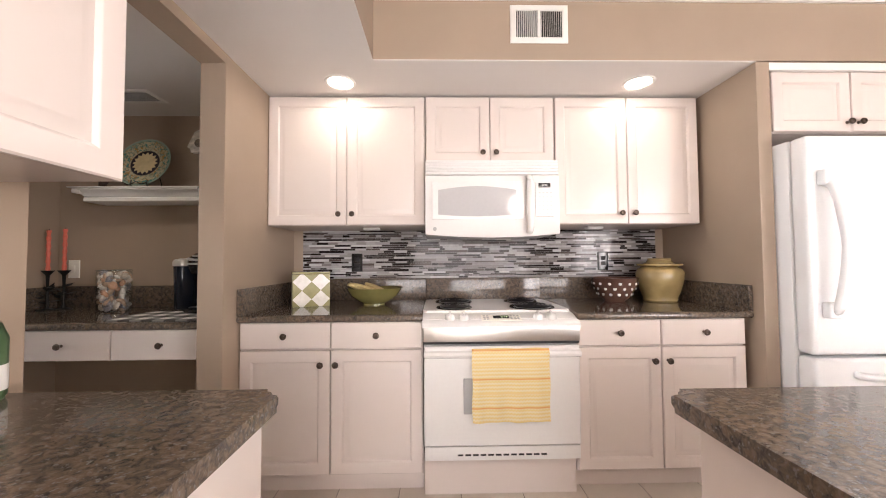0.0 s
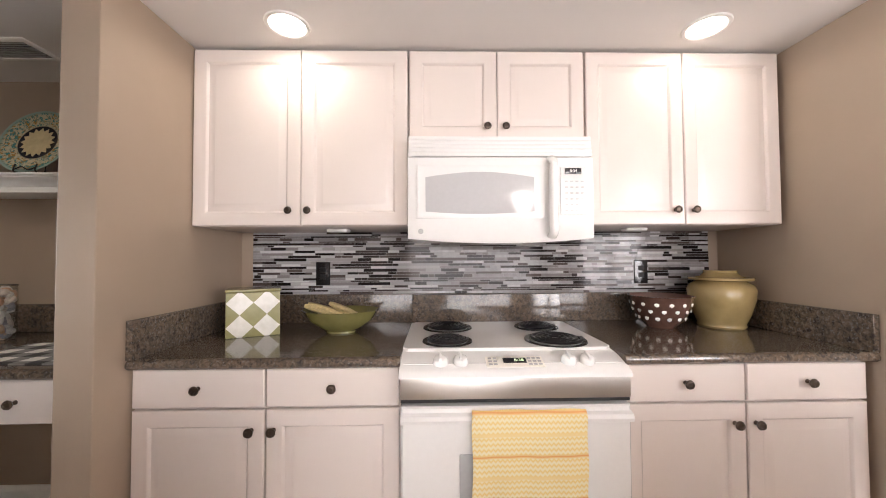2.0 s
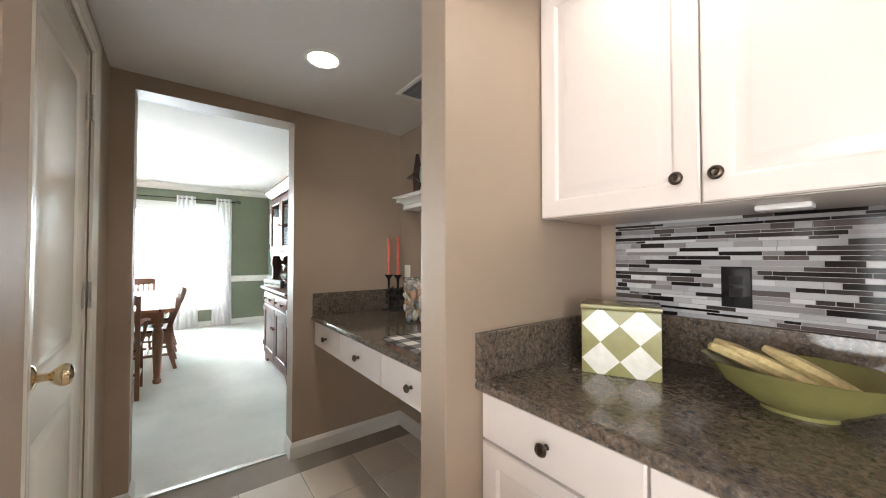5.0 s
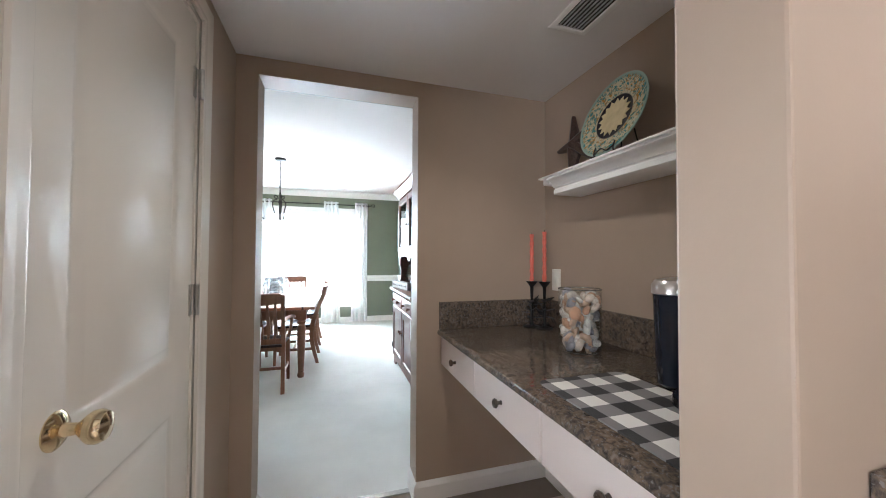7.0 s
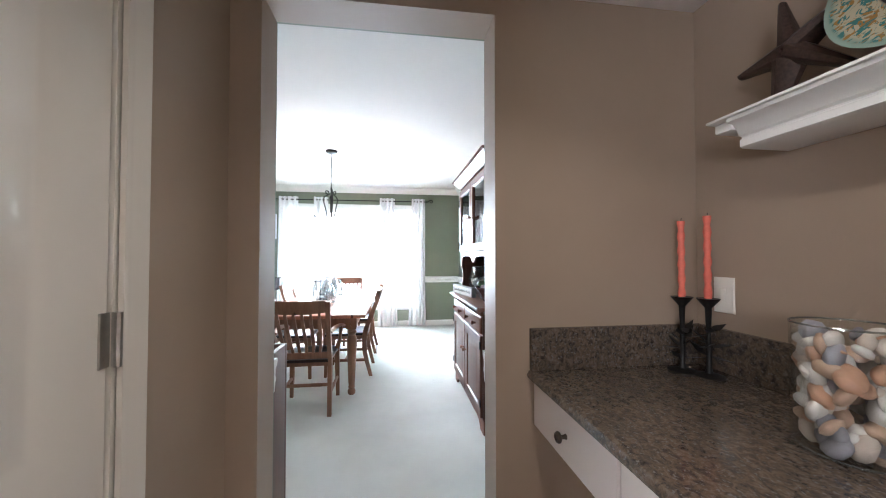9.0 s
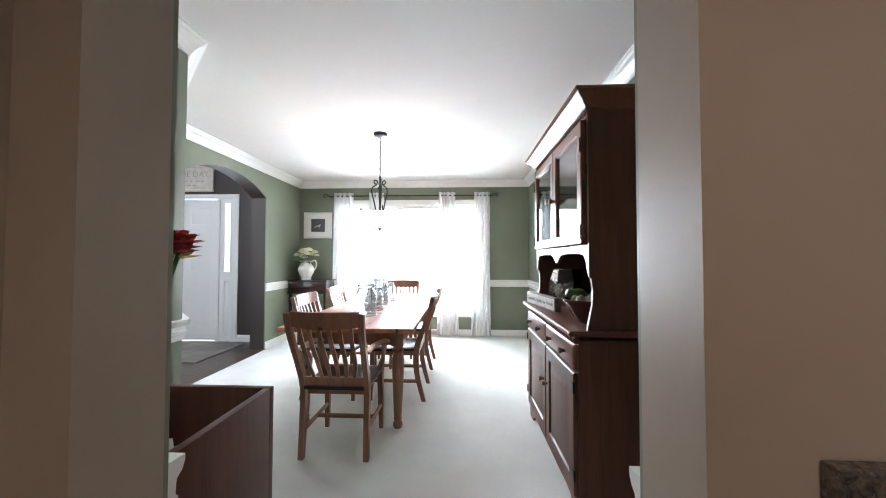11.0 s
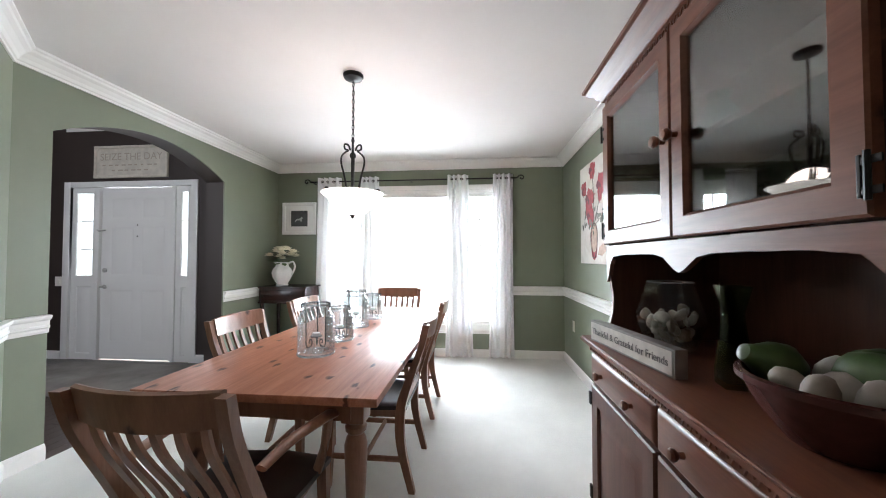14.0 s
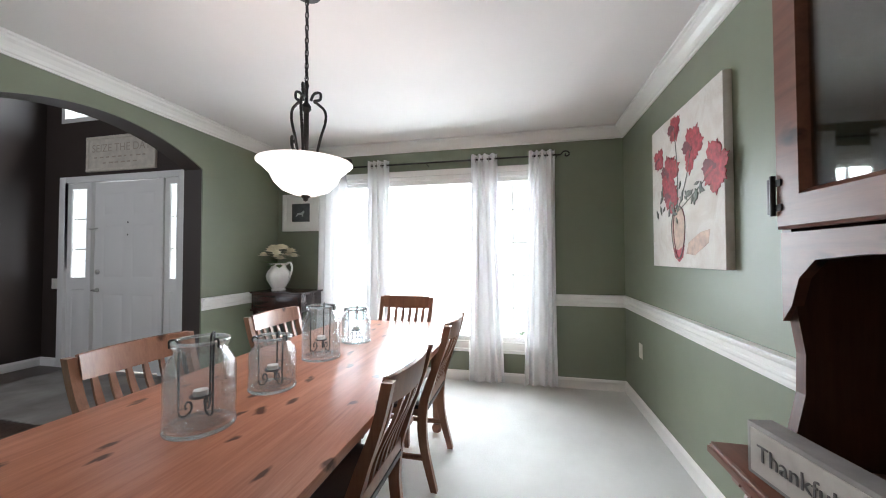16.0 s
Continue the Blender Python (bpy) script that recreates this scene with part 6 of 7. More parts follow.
for i in range(3):
    a = radians(20 + 120 * i)
    ca, sa = math.cos(a), math.sin(a)
    P = lambda r, z: (LX + r * ca, LY + r * sa, z)
    part("scroll_arm", tube(curve([P(0.02, 1.985), P(0.035, 2.02), P(0.062, 2.03), P(0.062, 2.00), P(0.035, 1.985), P(0.055, 1.975), P(0.085, 1.95), P(0.088, 1.90), P(0.066, 1.82), P(0.05, 1.74), P(0.052, 1.68), P(0.09, 1.665), P(0.19, 1.695), P(0.215, 1.715), P(0.212, 1.74), P(0.192, 1.738), P(0.19, 1.72)], 6), 0.0065, 8), MATTBLACK, c, "black wrought iron scroll arm")
bowl = part("bowl_shade", lathe([(0.0, 1.542), (0.05, 1.546), (0.10, 1.565), (0.135, 1.60), (0.155, 1.640), (0.185, 1.668), (0.206, 1.685), (0.206, 1.690), (0.196, 1.688), (0.165, 1.668), (0.14, 1.635), (0.10, 1.585), (0, 1.56)], (LX, LY, 0), 40), SHADE, c, "glowing white alabaster bowl")
bowl.visible_shadow = False
part("finial", lathe([(0.0, 1.545), (0.02, 1.543), (0.022, 1.537), (0.010, 1.53), (0.012, 1.522), (0, 1.515)], (LX, LY, 0), 16), MATTBLACK, c)

# ---- curtains ----
cr = thing("curtain_rod", (-7.72, 0.72, 2.25), "black iron curtain rod with scroll ends", "curtain rod")
part("rod", tube([(-7.72, -0.62, 2.25), (-7.72, 2.06, 2.25)], 0.009, 10), MATTBLACK, cr)
for y, s in ((-0.62, -1), (2.06, 1)):
    part("finial", tube([(-7.72, y + s * (0.05 - 0.045 * (1 - i / 22) * math.cos(i * 0.36)), 2.25 + 0.04 * (1 - i / 22) * math.sin(i * 0.36)) for i in range(22)], 0.007, 8), MATTBLACK, cr)
for y in (-0.58, 0.72, 2.02):
    part("bracket", tube([(-7.799, y, 2.235), (-7.74, y, 2.235), (-7.72, y, 2.243)], 0.006, 8), MATTBLACK, cr)


def curtain(y0, y1, yt0, yt1, n_):
    c = thing("curtain", (-7.72, (y0 + y1) / 2, 0.02), "white sheer grommet curtain panel hanging to the floor", "curtain", "sheer curtain panels")
    bm = bmesh.new()
    cols, rows = 60, 18
    g = []
    for j in range(rows + 1):
        f = j / rows
        z = 2.30 - 2.275 * f
        row = []
        for i in range(cols + 1):
            u = i / cols
            y = (yt0 + (yt1 - yt0) * u) * (1 - f) + (y0 + (y1 - y0) * u) * f + 0.008 * math.sin(3 * f + u * 9)
            x = -7.715 + (0.034 - 0.006 * f) * math.sin(u * n_ * 2 * math.pi + 0.6 * f * math.sin(u * 7)) + 0.012 * f * math.sin(u * 5 + y0)
            row.append(bm.verts.new((x, y, z)))
        g.append(row)
    for a, b in zip(g, g[1:]):
        for i in range(cols):
            bm.faces.new((a[i], a[i + 1], b[i + 1], b[i]))
    part("cloth", bm, SHEER, c)
    for k in range(n_ * 2):
        u = (k + 0.5) / (n_ * 2)
        y = yt0 + (yt1 - yt0) * u
        part("grommet", tube([(-7.72 + 0.026 * math.cos(a), y + 0.004 * math.sin(a), 2.25 + 0.026 * math.sin(a)) for a in [2 * math.pi * q / 14 for q in range(14)]], 0.0035, 5, closed=True), NICKEL, c)


curtain(-0.56, -0.18, -0.52, -0.20, 4)
curtain(0.03, 0.34, 0.06, 0.30, 4)
curtain(1.16, 1.52, 1.19, 1.45, 4)
curtain(1.70, 2.02, 1.76, 2.00, 4)

# ---- hutch ----
HX0, HX1 = -5.0, -3.82
h = thing("hutch", (-4.4, 2.35, 0), "red-brown pine hutch with glazed upper doors and open shelf", "hutch")
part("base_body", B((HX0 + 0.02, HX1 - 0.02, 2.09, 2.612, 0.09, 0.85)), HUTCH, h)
sk = [(0, 0), (0.10, 0), (0.115, 0.02), (0.15, 0.05), (0.22, 0.06), (0.35, 0.058), (1.16 - 0.35, 0.058), (1.16 - 0.22, 0.06), (1.16 - 0.15, 0.05), (1.16 - 0.115, 0.02), (1.06, 0), (1.16, 0), (1.16, 0.10), (0, 0.10)]
part("plinth", outline(sk, (HX0 + 0.02, 2.088, 0.002), X, Z, Y, 0.02), HUTCHX, h, "scalloped plinth board")
part("plinth", B((HX1 - 0.022, HX1 - 0.018, 2.11, 2.612, 0.002, 0.10), (HX0 + 0.018, HX0 + 0.022, 2.11, 2.612, 0.002, 0.10)), HUTCH, h)
bm = bmesh.new()
outline([(0, 0), (HX1 - HX0 + 0.02, 0), (HX1 - HX0 + 0.02, 0.58), (0, 0.58)], (HX0 - 0.01, 2.035, 0.872), X, Y, Z, 0.026, bm)
bmesh.ops.bevel(bm, geom=list(bm.edges), offset=0.007, segments=3, affect="EDGES")
part("counter", bm, HUTCHX, h, "polished red-brown counter board")
fr = part("carved_frieze", B((HX0 + 0.01, HX1 - 0.01, 2.068, 2.092, 0.835, 0.872), bevel=0.003), HUTCHX, h, "frieze with a carved leaf scroll")
bm = bmesh.new()
for i in range(34):
    x = HX0 + 0.04 + 0.0335 * i
    tube(curve([(x, 2.067, 0.842), (x + 0.012, 2.065, 0.862), (x + 0.024, 2.065, 0.858), (x + 0.022, 2.066, 0.848)], 3), 0.0032, 5, bm)
tagged(part("carving", bm, HUTCHX, fr), kind="stuff")
XM = -4.40
for a, b in ((HX0 + 0.035, XM - 0.008), (XM + 0.008, HX1 - 0.035)):
    dr = part("drawer", rings(bmesh.new(), (a, 2.09, 0.705), X, Z, -Y, b - a, 0.122, [(0, 0), (0, 0.012), (0.008, 0.02), (0.016, 0.022)]), HUTCHX, h)
    for kx in (a + (b - a) * 0.25, a + (b - a) * 0.75):
        part("knob", lathe([(0.009, 0), (0.008, 0.012), (0.015, 0.02), (0.017, 0.028), (0.012, 0.034), (0, 0.036)], (kx, 2.068, 0.765), 16, axis="y"), HUTCHX, dr, "turned wooden knob")
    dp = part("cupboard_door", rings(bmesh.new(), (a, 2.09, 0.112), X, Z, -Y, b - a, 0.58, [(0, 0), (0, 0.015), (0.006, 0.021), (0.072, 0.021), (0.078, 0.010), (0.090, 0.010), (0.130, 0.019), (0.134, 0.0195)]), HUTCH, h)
    kx = b - 0.035 if a < -4.6 else a + 0.035
    part("knob", lathe([(0.009, 0), (0.008, 0.012), (0.015, 0.02), (0.017, 0.028), (0.012, 0.034), (0, 0.036)], (kx, 2.069, 0.47), 16, axis="y"), HUTCHX, dp, "turned wooden knob")
    hx = a - 0.004 if a < -4.6 else b + 0.004
    for hz in (0.19, 0.60):
        part("hinge", B((hx - 0.012, hx + 0.012, 2.062, 2.072, hz, hz + 0.055), bevel=0.003), MATTBLACK, dp, "black iron hinge")
UX0, UX1 = HX0 + 0.035, HX1 - 0.025
for x0 in (UX0, UX1 - 0.022):
    pts = [(2.135, 0.899), (2.612, 0.899), (2.612, 2.0), (2.145, 2.0), (2.145, 1.24), (2.152, 1.16), (2.162, 1.09), (2.160, 1.02), (2.145, 0.95)]
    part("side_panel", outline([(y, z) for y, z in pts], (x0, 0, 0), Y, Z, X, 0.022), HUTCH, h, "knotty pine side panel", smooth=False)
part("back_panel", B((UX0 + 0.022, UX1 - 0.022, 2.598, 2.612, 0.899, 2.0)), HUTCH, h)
part("shelf", B((UX0 + 0.022, UX1 - 0.022, 2.17, 2.598, 1.285, 1.305), bevel=0.003), HUTCHX, h)
part("shelf", B((UX0 + 0.022, UX1 - 0.022, 2.22, 2.598, 1.605, 1.623), bevel=0.003), HUTCHX, h)
part("top_board", B((UX0, UX1, 2.145, 2.612, 1.985, 2.003)), HUTCH, h)
wv_ = UX1 - UX0
val = [(0, 0.07), (0, -0.09), (0.022, -0.06), (0.04, -0.01), (0.075, 0.022), (0.16, 0.03), (0.30, 0.030), (0.42, 0.028), (0.475, 0.018), (0.505, 0.0), (0.535, -0.018), (wv_ / 2, -0.026)]
full = val + [(wv_ - x, z) for x, z in reversed(val[:-1])]
part("valance", outline(full, (UX0, 2.143, 1.235), X, Z, Y, 0.018), HUTCHX, h, "scalloped valance board", smooth=False)
part("frieze", B((UX0, UX1, 2.143, 2.161, 1.925, 2.0)), HUTCHX, h)
bm = bmesh.new()
for i in range(33):
    x = UX0 + 0.03 + 0.0333 * i
    tube(curve([(x, 2.142, 1.937), (x + 0.012, 2.140, 1.957), (x + 0.024, 2.140, 1.952), (x + 0.022, 2.141, 1.942)], 3), 0.0030, 5, bm)
tagged(part("carving", bm, HUTCHX, h), kind="stuff")
CRH = [(0.0, 1.955), (0.012, 1.960), (0.016, 1.972), (0.030, 1.982), (0.036, 1.996), (0.060, 2.012), (0.066, 2.022), (0.078, 2.026), (0.078, 2.040), (0, 2.040)]
bm = run((UX0, 2.143), (UX1, 2.143), (0, -1), CRH, None, (1, 1))
run((UX1, 2.143), (UX1, 2.612), (1, 0), CRH, bm, (1, 0))
run((UX0, 2.612), (UX0, 2.143), (-1, 0), CRH, bm, (0, 1))
B((UX0, UX1, 2.143, 2.612, 2.025, 2.039), bm=bm)
part("cornice", bm, HUTCHX, h, "stepped cornice moulding")
for a, b, hs in ((UX0 + 0.02, XM - 0.003, -1), (XM + 0.003, UX1 - 0.04, 1)):
    gd = part("glazed_door", rings(bmesh.new(), (a, 2.143, 1.31), X, Z, -Y, b - a, 0.612, [(0, 0), (0, 0.016), (0.005, 0.02), (0.055, 0.02), (0.062, 0.012), (0.066, 0.0)], False), HUTCHX, h, "pine framed glazed door")
    pn = part("pane", B((a + 0.058, b - 0.058, 2.136, 2.139, 1.368, 1.864)), HGLASS, gd)
    kx = b - 0.03 if hs < 0 else a + 0.03
    part("knob", lathe([(0.009, 0), (0.008, 0.014), (0.016, 0.022), (0.019, 0.030), (0.014, 0.038), (0, 0.040)], (kx, 2.123, 1.60), 16, axis="y"), HUTCHX, gd, "turned wooden knob")
    hx = a if hs < 0 else b
    for hz in (1.37, 1.80):
        bm = tube([(hx, 2.1195, hz - 0.036), (hx, 2.1195, hz + 0.036)], 0.0045, 8)
        B((hx - 0.014, hx + 0.018, 2.1205, 2.123, hz - 0.028, hz - 0.016), (hx - 0.014, hx + 0.018, 2.1205, 2.123, hz + 0.016, hz + 0.028), (hx - 0.016, hx - 0.010, 2.120, 2.1235, hz - 0.032, hz + 0.032), bevel=0.001, bm=bm)
        part("hinge", bm, MATTBLACK, gd, "black iron strap hinge")
# dishes behind the glass
pj = thing("pitcher", (-4.75, 2.42, 1.306), "tall pale green ceramic pitcher behind the glass door", "pitcher")
part("body", lathe([(0, 0), (0.075, 0), (0.08, 0.01), (0.078, 0.20), (0.07, 0.245), (0.074, 0.27), (0.068, 0.27), (0, 0.24)], (-4.75, 2.42, 1.306), 28), plain("pale_green_glaze", (0.36, 0.38, 0.24), 0.25, vary=0.15, grain=15), pj)
vs = thing("vase", (-4.62, 2.40, 1.6235), "small green glazed vase on the inner shelf", "vase")
part("body", lathe([(0, 0), (0.05, 0), (0.065, 0.05), (0.06, 0.12), (0.03, 0.17), (0.04, 0.2), (0, 0.19)], (-4.62, 2.40, 1.6235), 24), plain("sea_green_glaze", (0.12, 0.22, 0.15), 0.2, vary=0.2, grain=15), vs)
for i in range(4):
    bm = lathe([(0, 0), (0.05, 0.002), (0.095, 0.016), (0.098, 0.019), (0.09, 0.019), (0, 0.006)], (-4.15, 2.40, 1.306 + 0.012 * i), 28)
    solo("dinner_plate", bm, CERAMW, "white dinner plate in a stack behind glass", "plate", (-4.15, 2.40, 1.306 + 0.012 * i), group="stacked plates in the hutch")

# things on the hutch counter
sg = thing("sign_block", (-4.6375, 2.075, 0.899), "grey wooden block sign with a pale lettered face", "sign")
part("block", B((-4.89, -4.385, 2.055, 2.095, 0.899, 0.985), bevel=0.002), GREYWOOD, sg)
part("face", B((-4.88, -4.395, 2.0525, 2.056, 0.907, 0.977)), plain("pale_grey_wash", (0.58, 0.55, 0.50), 0.6, vary=0.15, grain=20), sg)
text("lettering", "Thankful & Grateful for Friends", Matrix.Translation((-4.6375, 2.0515, 0.942)) @ Matrix.Rotation(radians(90), 4, "X"), 0.036, plain("charcoal_lettering", (0.16, 0.15, 0.145), 0.6), sg, 0.0006)
sg.location, sg.rotation_euler = (-4.662, 2.112, 0.899), (0, 0, radians(9))
BX, BY = -4.75, 2.295
fb = thing("fish_bowl", (BX, BY, 0.899), "clear faceted glass bowl half full of shells", "bowl")
part("bowl", lathe([(0, 0.901), (0.068, 0.901), (0.085, 0.915), (0.120, 1.005), (0.122, 1.030), (0.082, 1.160), (0.078, 1.160), (0.117, 1.029), (0.115, 1.006), (0.08, 0.92), (0, 0.907)], (BX, BY, 0), 8), CLEAR, fb, smooth=False).visible_shadow = False
part("rim", tube([(BX + 0.08 * math.cos(i * math.pi / 4), BY + 0.08 * math.sin(i * math.pi / 4), 1.161) for i in range(8)], 0.003, 6, closed=True), RIMGLASS, fb).visible_shadow = False
random.seed(9)
for i in range(46):
    a = random.random() * 6.283
    z = 0.915 + 0.125 * (i / 46)
    lim = 0.05 + 0.072 * min(1, (z - 0.905) / 0.10)
    rr = (lim - 0.028) * math.sqrt(random.random())
    p3 = (BX + rr * math.cos(a), BY + rr * math.sin(a), z + 0.01)
    bm = blob(p3, random.uniform(0.017, 0.030), bmesh.new(), 2, (1, 0.8, 0.5), 0.06)
    solo("shell", bm, STONES, "pale shell in the glass rose bowl", "shell", p3, group="shells in the rose bowl")
gv = thing("vase", (-4.365, 2.26, 0.899), "square waisted olive green glass vase", "vase")
gl_ = lathe([(0, 0.901), (0.046, 0.901), (0.047, 0.94), (0.028, 1.085), (0.028, 1.105), (0.046, 1.175), (0.042, 1.175), (0.024, 1.104), (0.024, 1.086), (0.042, 0.94), (0.04, 0.915), (0, 0.912)], (0, 0, 0), 4)
bmesh.ops.transform(gl_, matrix=Matrix.Translation((-4.365, 2.26, 0)) @ Matrix.Rotation(radians(35), 4, "Z"), verts=gl_.verts)
part("glass", gl_, GREENGLASS, gv, smooth=False).visible_shadow = False
rb = thing("bowl", (-4.06, 2.25, 0.899), "large dark red glazed pottery bowl", "bowl")
part("bowl", lathe([(0, 0.9), (0.085, 0.9), (0.09, 0.905), (0.125, 0.95), (0.150, 1.0), (0.153, 1.008), (0.163, 1.01), (0.163, 1.022), (0.152, 1.024), (0.143, 1.01), (0.115, 0.955), (0, 0.92)], (-4.06, 2.25, 0), 40), REDCLAY, rb)
for i, (dx, dy, s_, mt_, nm) in enumerate(((-0.08, -0.06, 0.05, 0, "pear"), (0.03, 0.02, 0.06, 0, "pear"), (-0.01, -0.09, 0.035, 1, "stone"), (0.09, -0.03, 0.042, 1, "stone"), (0.05, -0.09, 0.038, 1, "stone"), (-0.07, 0.04, 0.042, 1, "stone"), (0.10, 0.05, 0.045, 1, "stone"), (-0.03, 0.09, 0.05, 0, "pear"), (-0.11, -0.01, 0.035, 1, "stone"), (0.03, -0.04, 0.045, 1, "stone"))):
    p3 = (-4.06 + dx, 2.25 + dy, 1.008 + (0.02 if nm == "pear" else 0.005))
    if nm == "pear":
        bm = lathe([(0, -s_), (s_ * 0.6, -s_ * 0.85), (s_ * 0.95, -s_ * 0.2), (s_ * 0.85, s_ * 0.35), (s_ * 0.5, s_ * 0.95), (s_ * 0.35, s_ * 1.35), (0, s_ * 1.5)], (0, 0, 0), 16)
        bmesh.ops.transform(bm, matrix=Matrix.Translation(p3) @ Euler((1.2, 0.4 * i, i * 1.3)).to_matrix().to_4x4(), verts=bm.verts)
        solo("pear", bm, plain("green_pear_skin", (0.07, 0.12, 0.04), 0.35, vary=0.3, grain=25), "green ornamental pear lying in the bowl", "fruit", p3, group="pears in the bowl")
    else:
        solo("stone", blob(p3, s_, bmesh.new(), 2, (1, 0.85, 0.7), 0.05), STONES, "pale rounded stone in the bowl", "stone", p3, group="stones in the bowl")

# ---- pictures ----
pt = thing("painting", (-6.495, 2.61, 1.20), "canvas painting of red flowers in a glass vase", "painting")
m, n, l, p = material("painted_canvas")
v_ = coords(n, l)
cc = ramp(n, l, ntex(n, l, v_, 4, 5, 0.6, 1.2), [(0.3, (0.56, 0.50, 0.44)), (0.55, (0.70, 0.67, 0.62)), (0.75, (0.62, 0.56, 0.50))])
l.new(cc, p.inputs["Base Color"])
p.inputs["Roughness"].default_value = 0.7
bump(n, l, p, ntex(n, l, v_, 900, 2), 0.4, 0.001)
part("canvas", B((-6.94, -6.05, 2.595, 2.633, 1.20, 2.13), bevel=0.003), m, pt)
PR, PD, PG, PB = plain("red_paint_strokes", (0.34, 0.035, 0.045), 0.6, vary=0.5, grain=40), plain("dark_red_strokes", (0.14, 0.02, 0.03), 0.6, vary=0.4, grain=40), plain("grey_green_strokes", (0.17, 0.18, 0.15), 0.6, vary=0.4, grain=40), plain("tan_wash_strokes", (0.48, 0.34, 0.26), 0.6, vary=0.3, grain=20)


LAYERS = [0]


def stroke(pts, mat, name):
    LAYERS[0] += 1
    bm = outline(pts, (-6.94, 2.5945, 1.20), X, Z, -Y, 0.0006 + 0.00006 * LAYERS[0])
    part(name, bm, mat, pt, smooth=False)


random.seed(12)
VX = 0.40
stroke([(VX + 0.085 * math.cos(a) * (1 + 0.25 * math.sin(a)), 0.20 + 0.155 * math.sin(a)) for a in [2 * math.pi * q / 24 for q in range(24)]], PB, "vase_wash")
for f0 in (0.0, 0.014):
    bm = tube([(-6.94 + VX + f0 + (0.088 - f0) * math.cos(a) * (1 + 0.25 * math.sin(a)), 2.5935, 1.20 + 0.205 + 0.155 * math.sin(a)) for a in [2 * math.pi * q / 30 for q in range(30)]], 0.003, 4, closed=True)
    part("vase_outline", bm, PD if f0 else PG, pt)
stroke([(VX + 0.10, 0.08), (0.60, 0.07), (0.74, 0.13), (0.76, 0.20), (0.66, 0.19), (0.53, 0.14)], PB, "shadow_wash")
stroke([(VX - 0.075, 0.12), (VX - 0.05, 0.06), (VX + 0.01, 0.03), (VX + 0.06, 0.06), (VX + 0.08, 0.13), (VX, 0.10)], PR, "vase_base")
for fx, fz, fs, lean in ((0.365, 0.846, 0.085, 0.5), (0.576, 0.657, 0.115, 0.2), (0.27, 0.577, 0.135, 0.0), (0.13, 0.716, 0.080, 0.8), (0.815, 0.50, 0.120, 0.3), (0.30, 0.435, 0.095, 0.6)):
    bm = tube(curve([(-6.94 + VX, 2.5937, 1.20 + 0.33), (-6.94 + (fx + VX) / 2 + 0.02, 2.5937, 1.20 + (fz + 0.33) / 2), (-6.94 + fx, 2.5937, 1.20 + fz)]), 0.003, 4)
    part("stem", bm, PG, pt)
    for k in range(7):
        a, q = 2 * math.pi * k / 7 + lean + random.uniform(-0.2, 0.2), fs * random.uniform(0.8, 1.25)
        ca, sa = math.cos(a), math.sin(a)
        shape = [(0.0, -0.10), (0.35, -0.30), (0.75, -0.34), (0.92, -0.16), (0.86, -0.04), (1.05, 0.05), (0.85, 0.14), (0.80, 0.30), (0.40, 0.30), (0.0, 0.10)]
        stroke([(fx + q * (u * ca - v * sa), fz + q * (u * sa + v * ca)) for u, v in shape], PD if k == 3 else PR, "petal")
    stroke([(fx + 0.16 * fs * math.cos(b), fz + 0.13 * fs * math.sin(b)) for b in [2 * math.pi * w_ / 8 for w_ in range(8)]], PD, "flower_eye")
for k in range(34):
    ox, oz = random.choice(((0.46, 0.43), (0.62, 0.40), (0.15, 0.42), (0.36, 0.36)))
    fx, fz, a = ox + random.gauss(0, 0.045), oz + random.gauss(0, 0.05), random.random() * 3.14
    q = random.uniform(0.018, 0.034)
    stroke([(fx + q * math.cos(a), fz + q * math.sin(a)), (fx - 0.4 * q * math.sin(a), fz + 0.4 * q * math.cos(a)), (fx - q * math.cos(a), fz - q * math.sin(a)), (fx + 0.4 * q * math.sin(a), fz - 0.4 * q * math.cos(a))], PG, "leaf_stroke")

pf = thing("picture_frame", (-7.79, -0.81, 1.565), "small white framed picture with a dark animal print", "picture")
part("moulding", rings(bmesh.new(), (-7.7995, -1.045, 1.565), Y, Z, X, 0.47, 0.43, [(0, 0), (0, 0.018), (0.008, 0.025), (0.035, 0.022), (0.045, 0.014), (0.045, 0.006)], False), WHITEP, pf)
part("mat_board", B((-7.799, -7.792, -1.002, -0.618, 1.608, 1.952)), WHITEP, pf)
part("print", B((-7.793, -7.790, -0.925, -0.695, 1.675, 1.885)), plain("charcoal_print", (0.055, 0.058, 0.06), 0.5, vary=0.3, grain=20), pf)
part("print_figure", outline([(0.05, 0.06), (0.07, 0.10), (0.12, 0.105), (0.15, 0.13), (0.165, 0.11), (0.15, 0.095), (0.145, 0.06), (0.135, 0.06), (0.13, 0.08), (0.08, 0.08), (0.06, 0.06)], (-7.7898, -0.925, 1.675), Y, Z, X, 0.001), plain("grey_print_figure", (0.40, 0.40, 0.40), 0.5), pf, smooth=False)

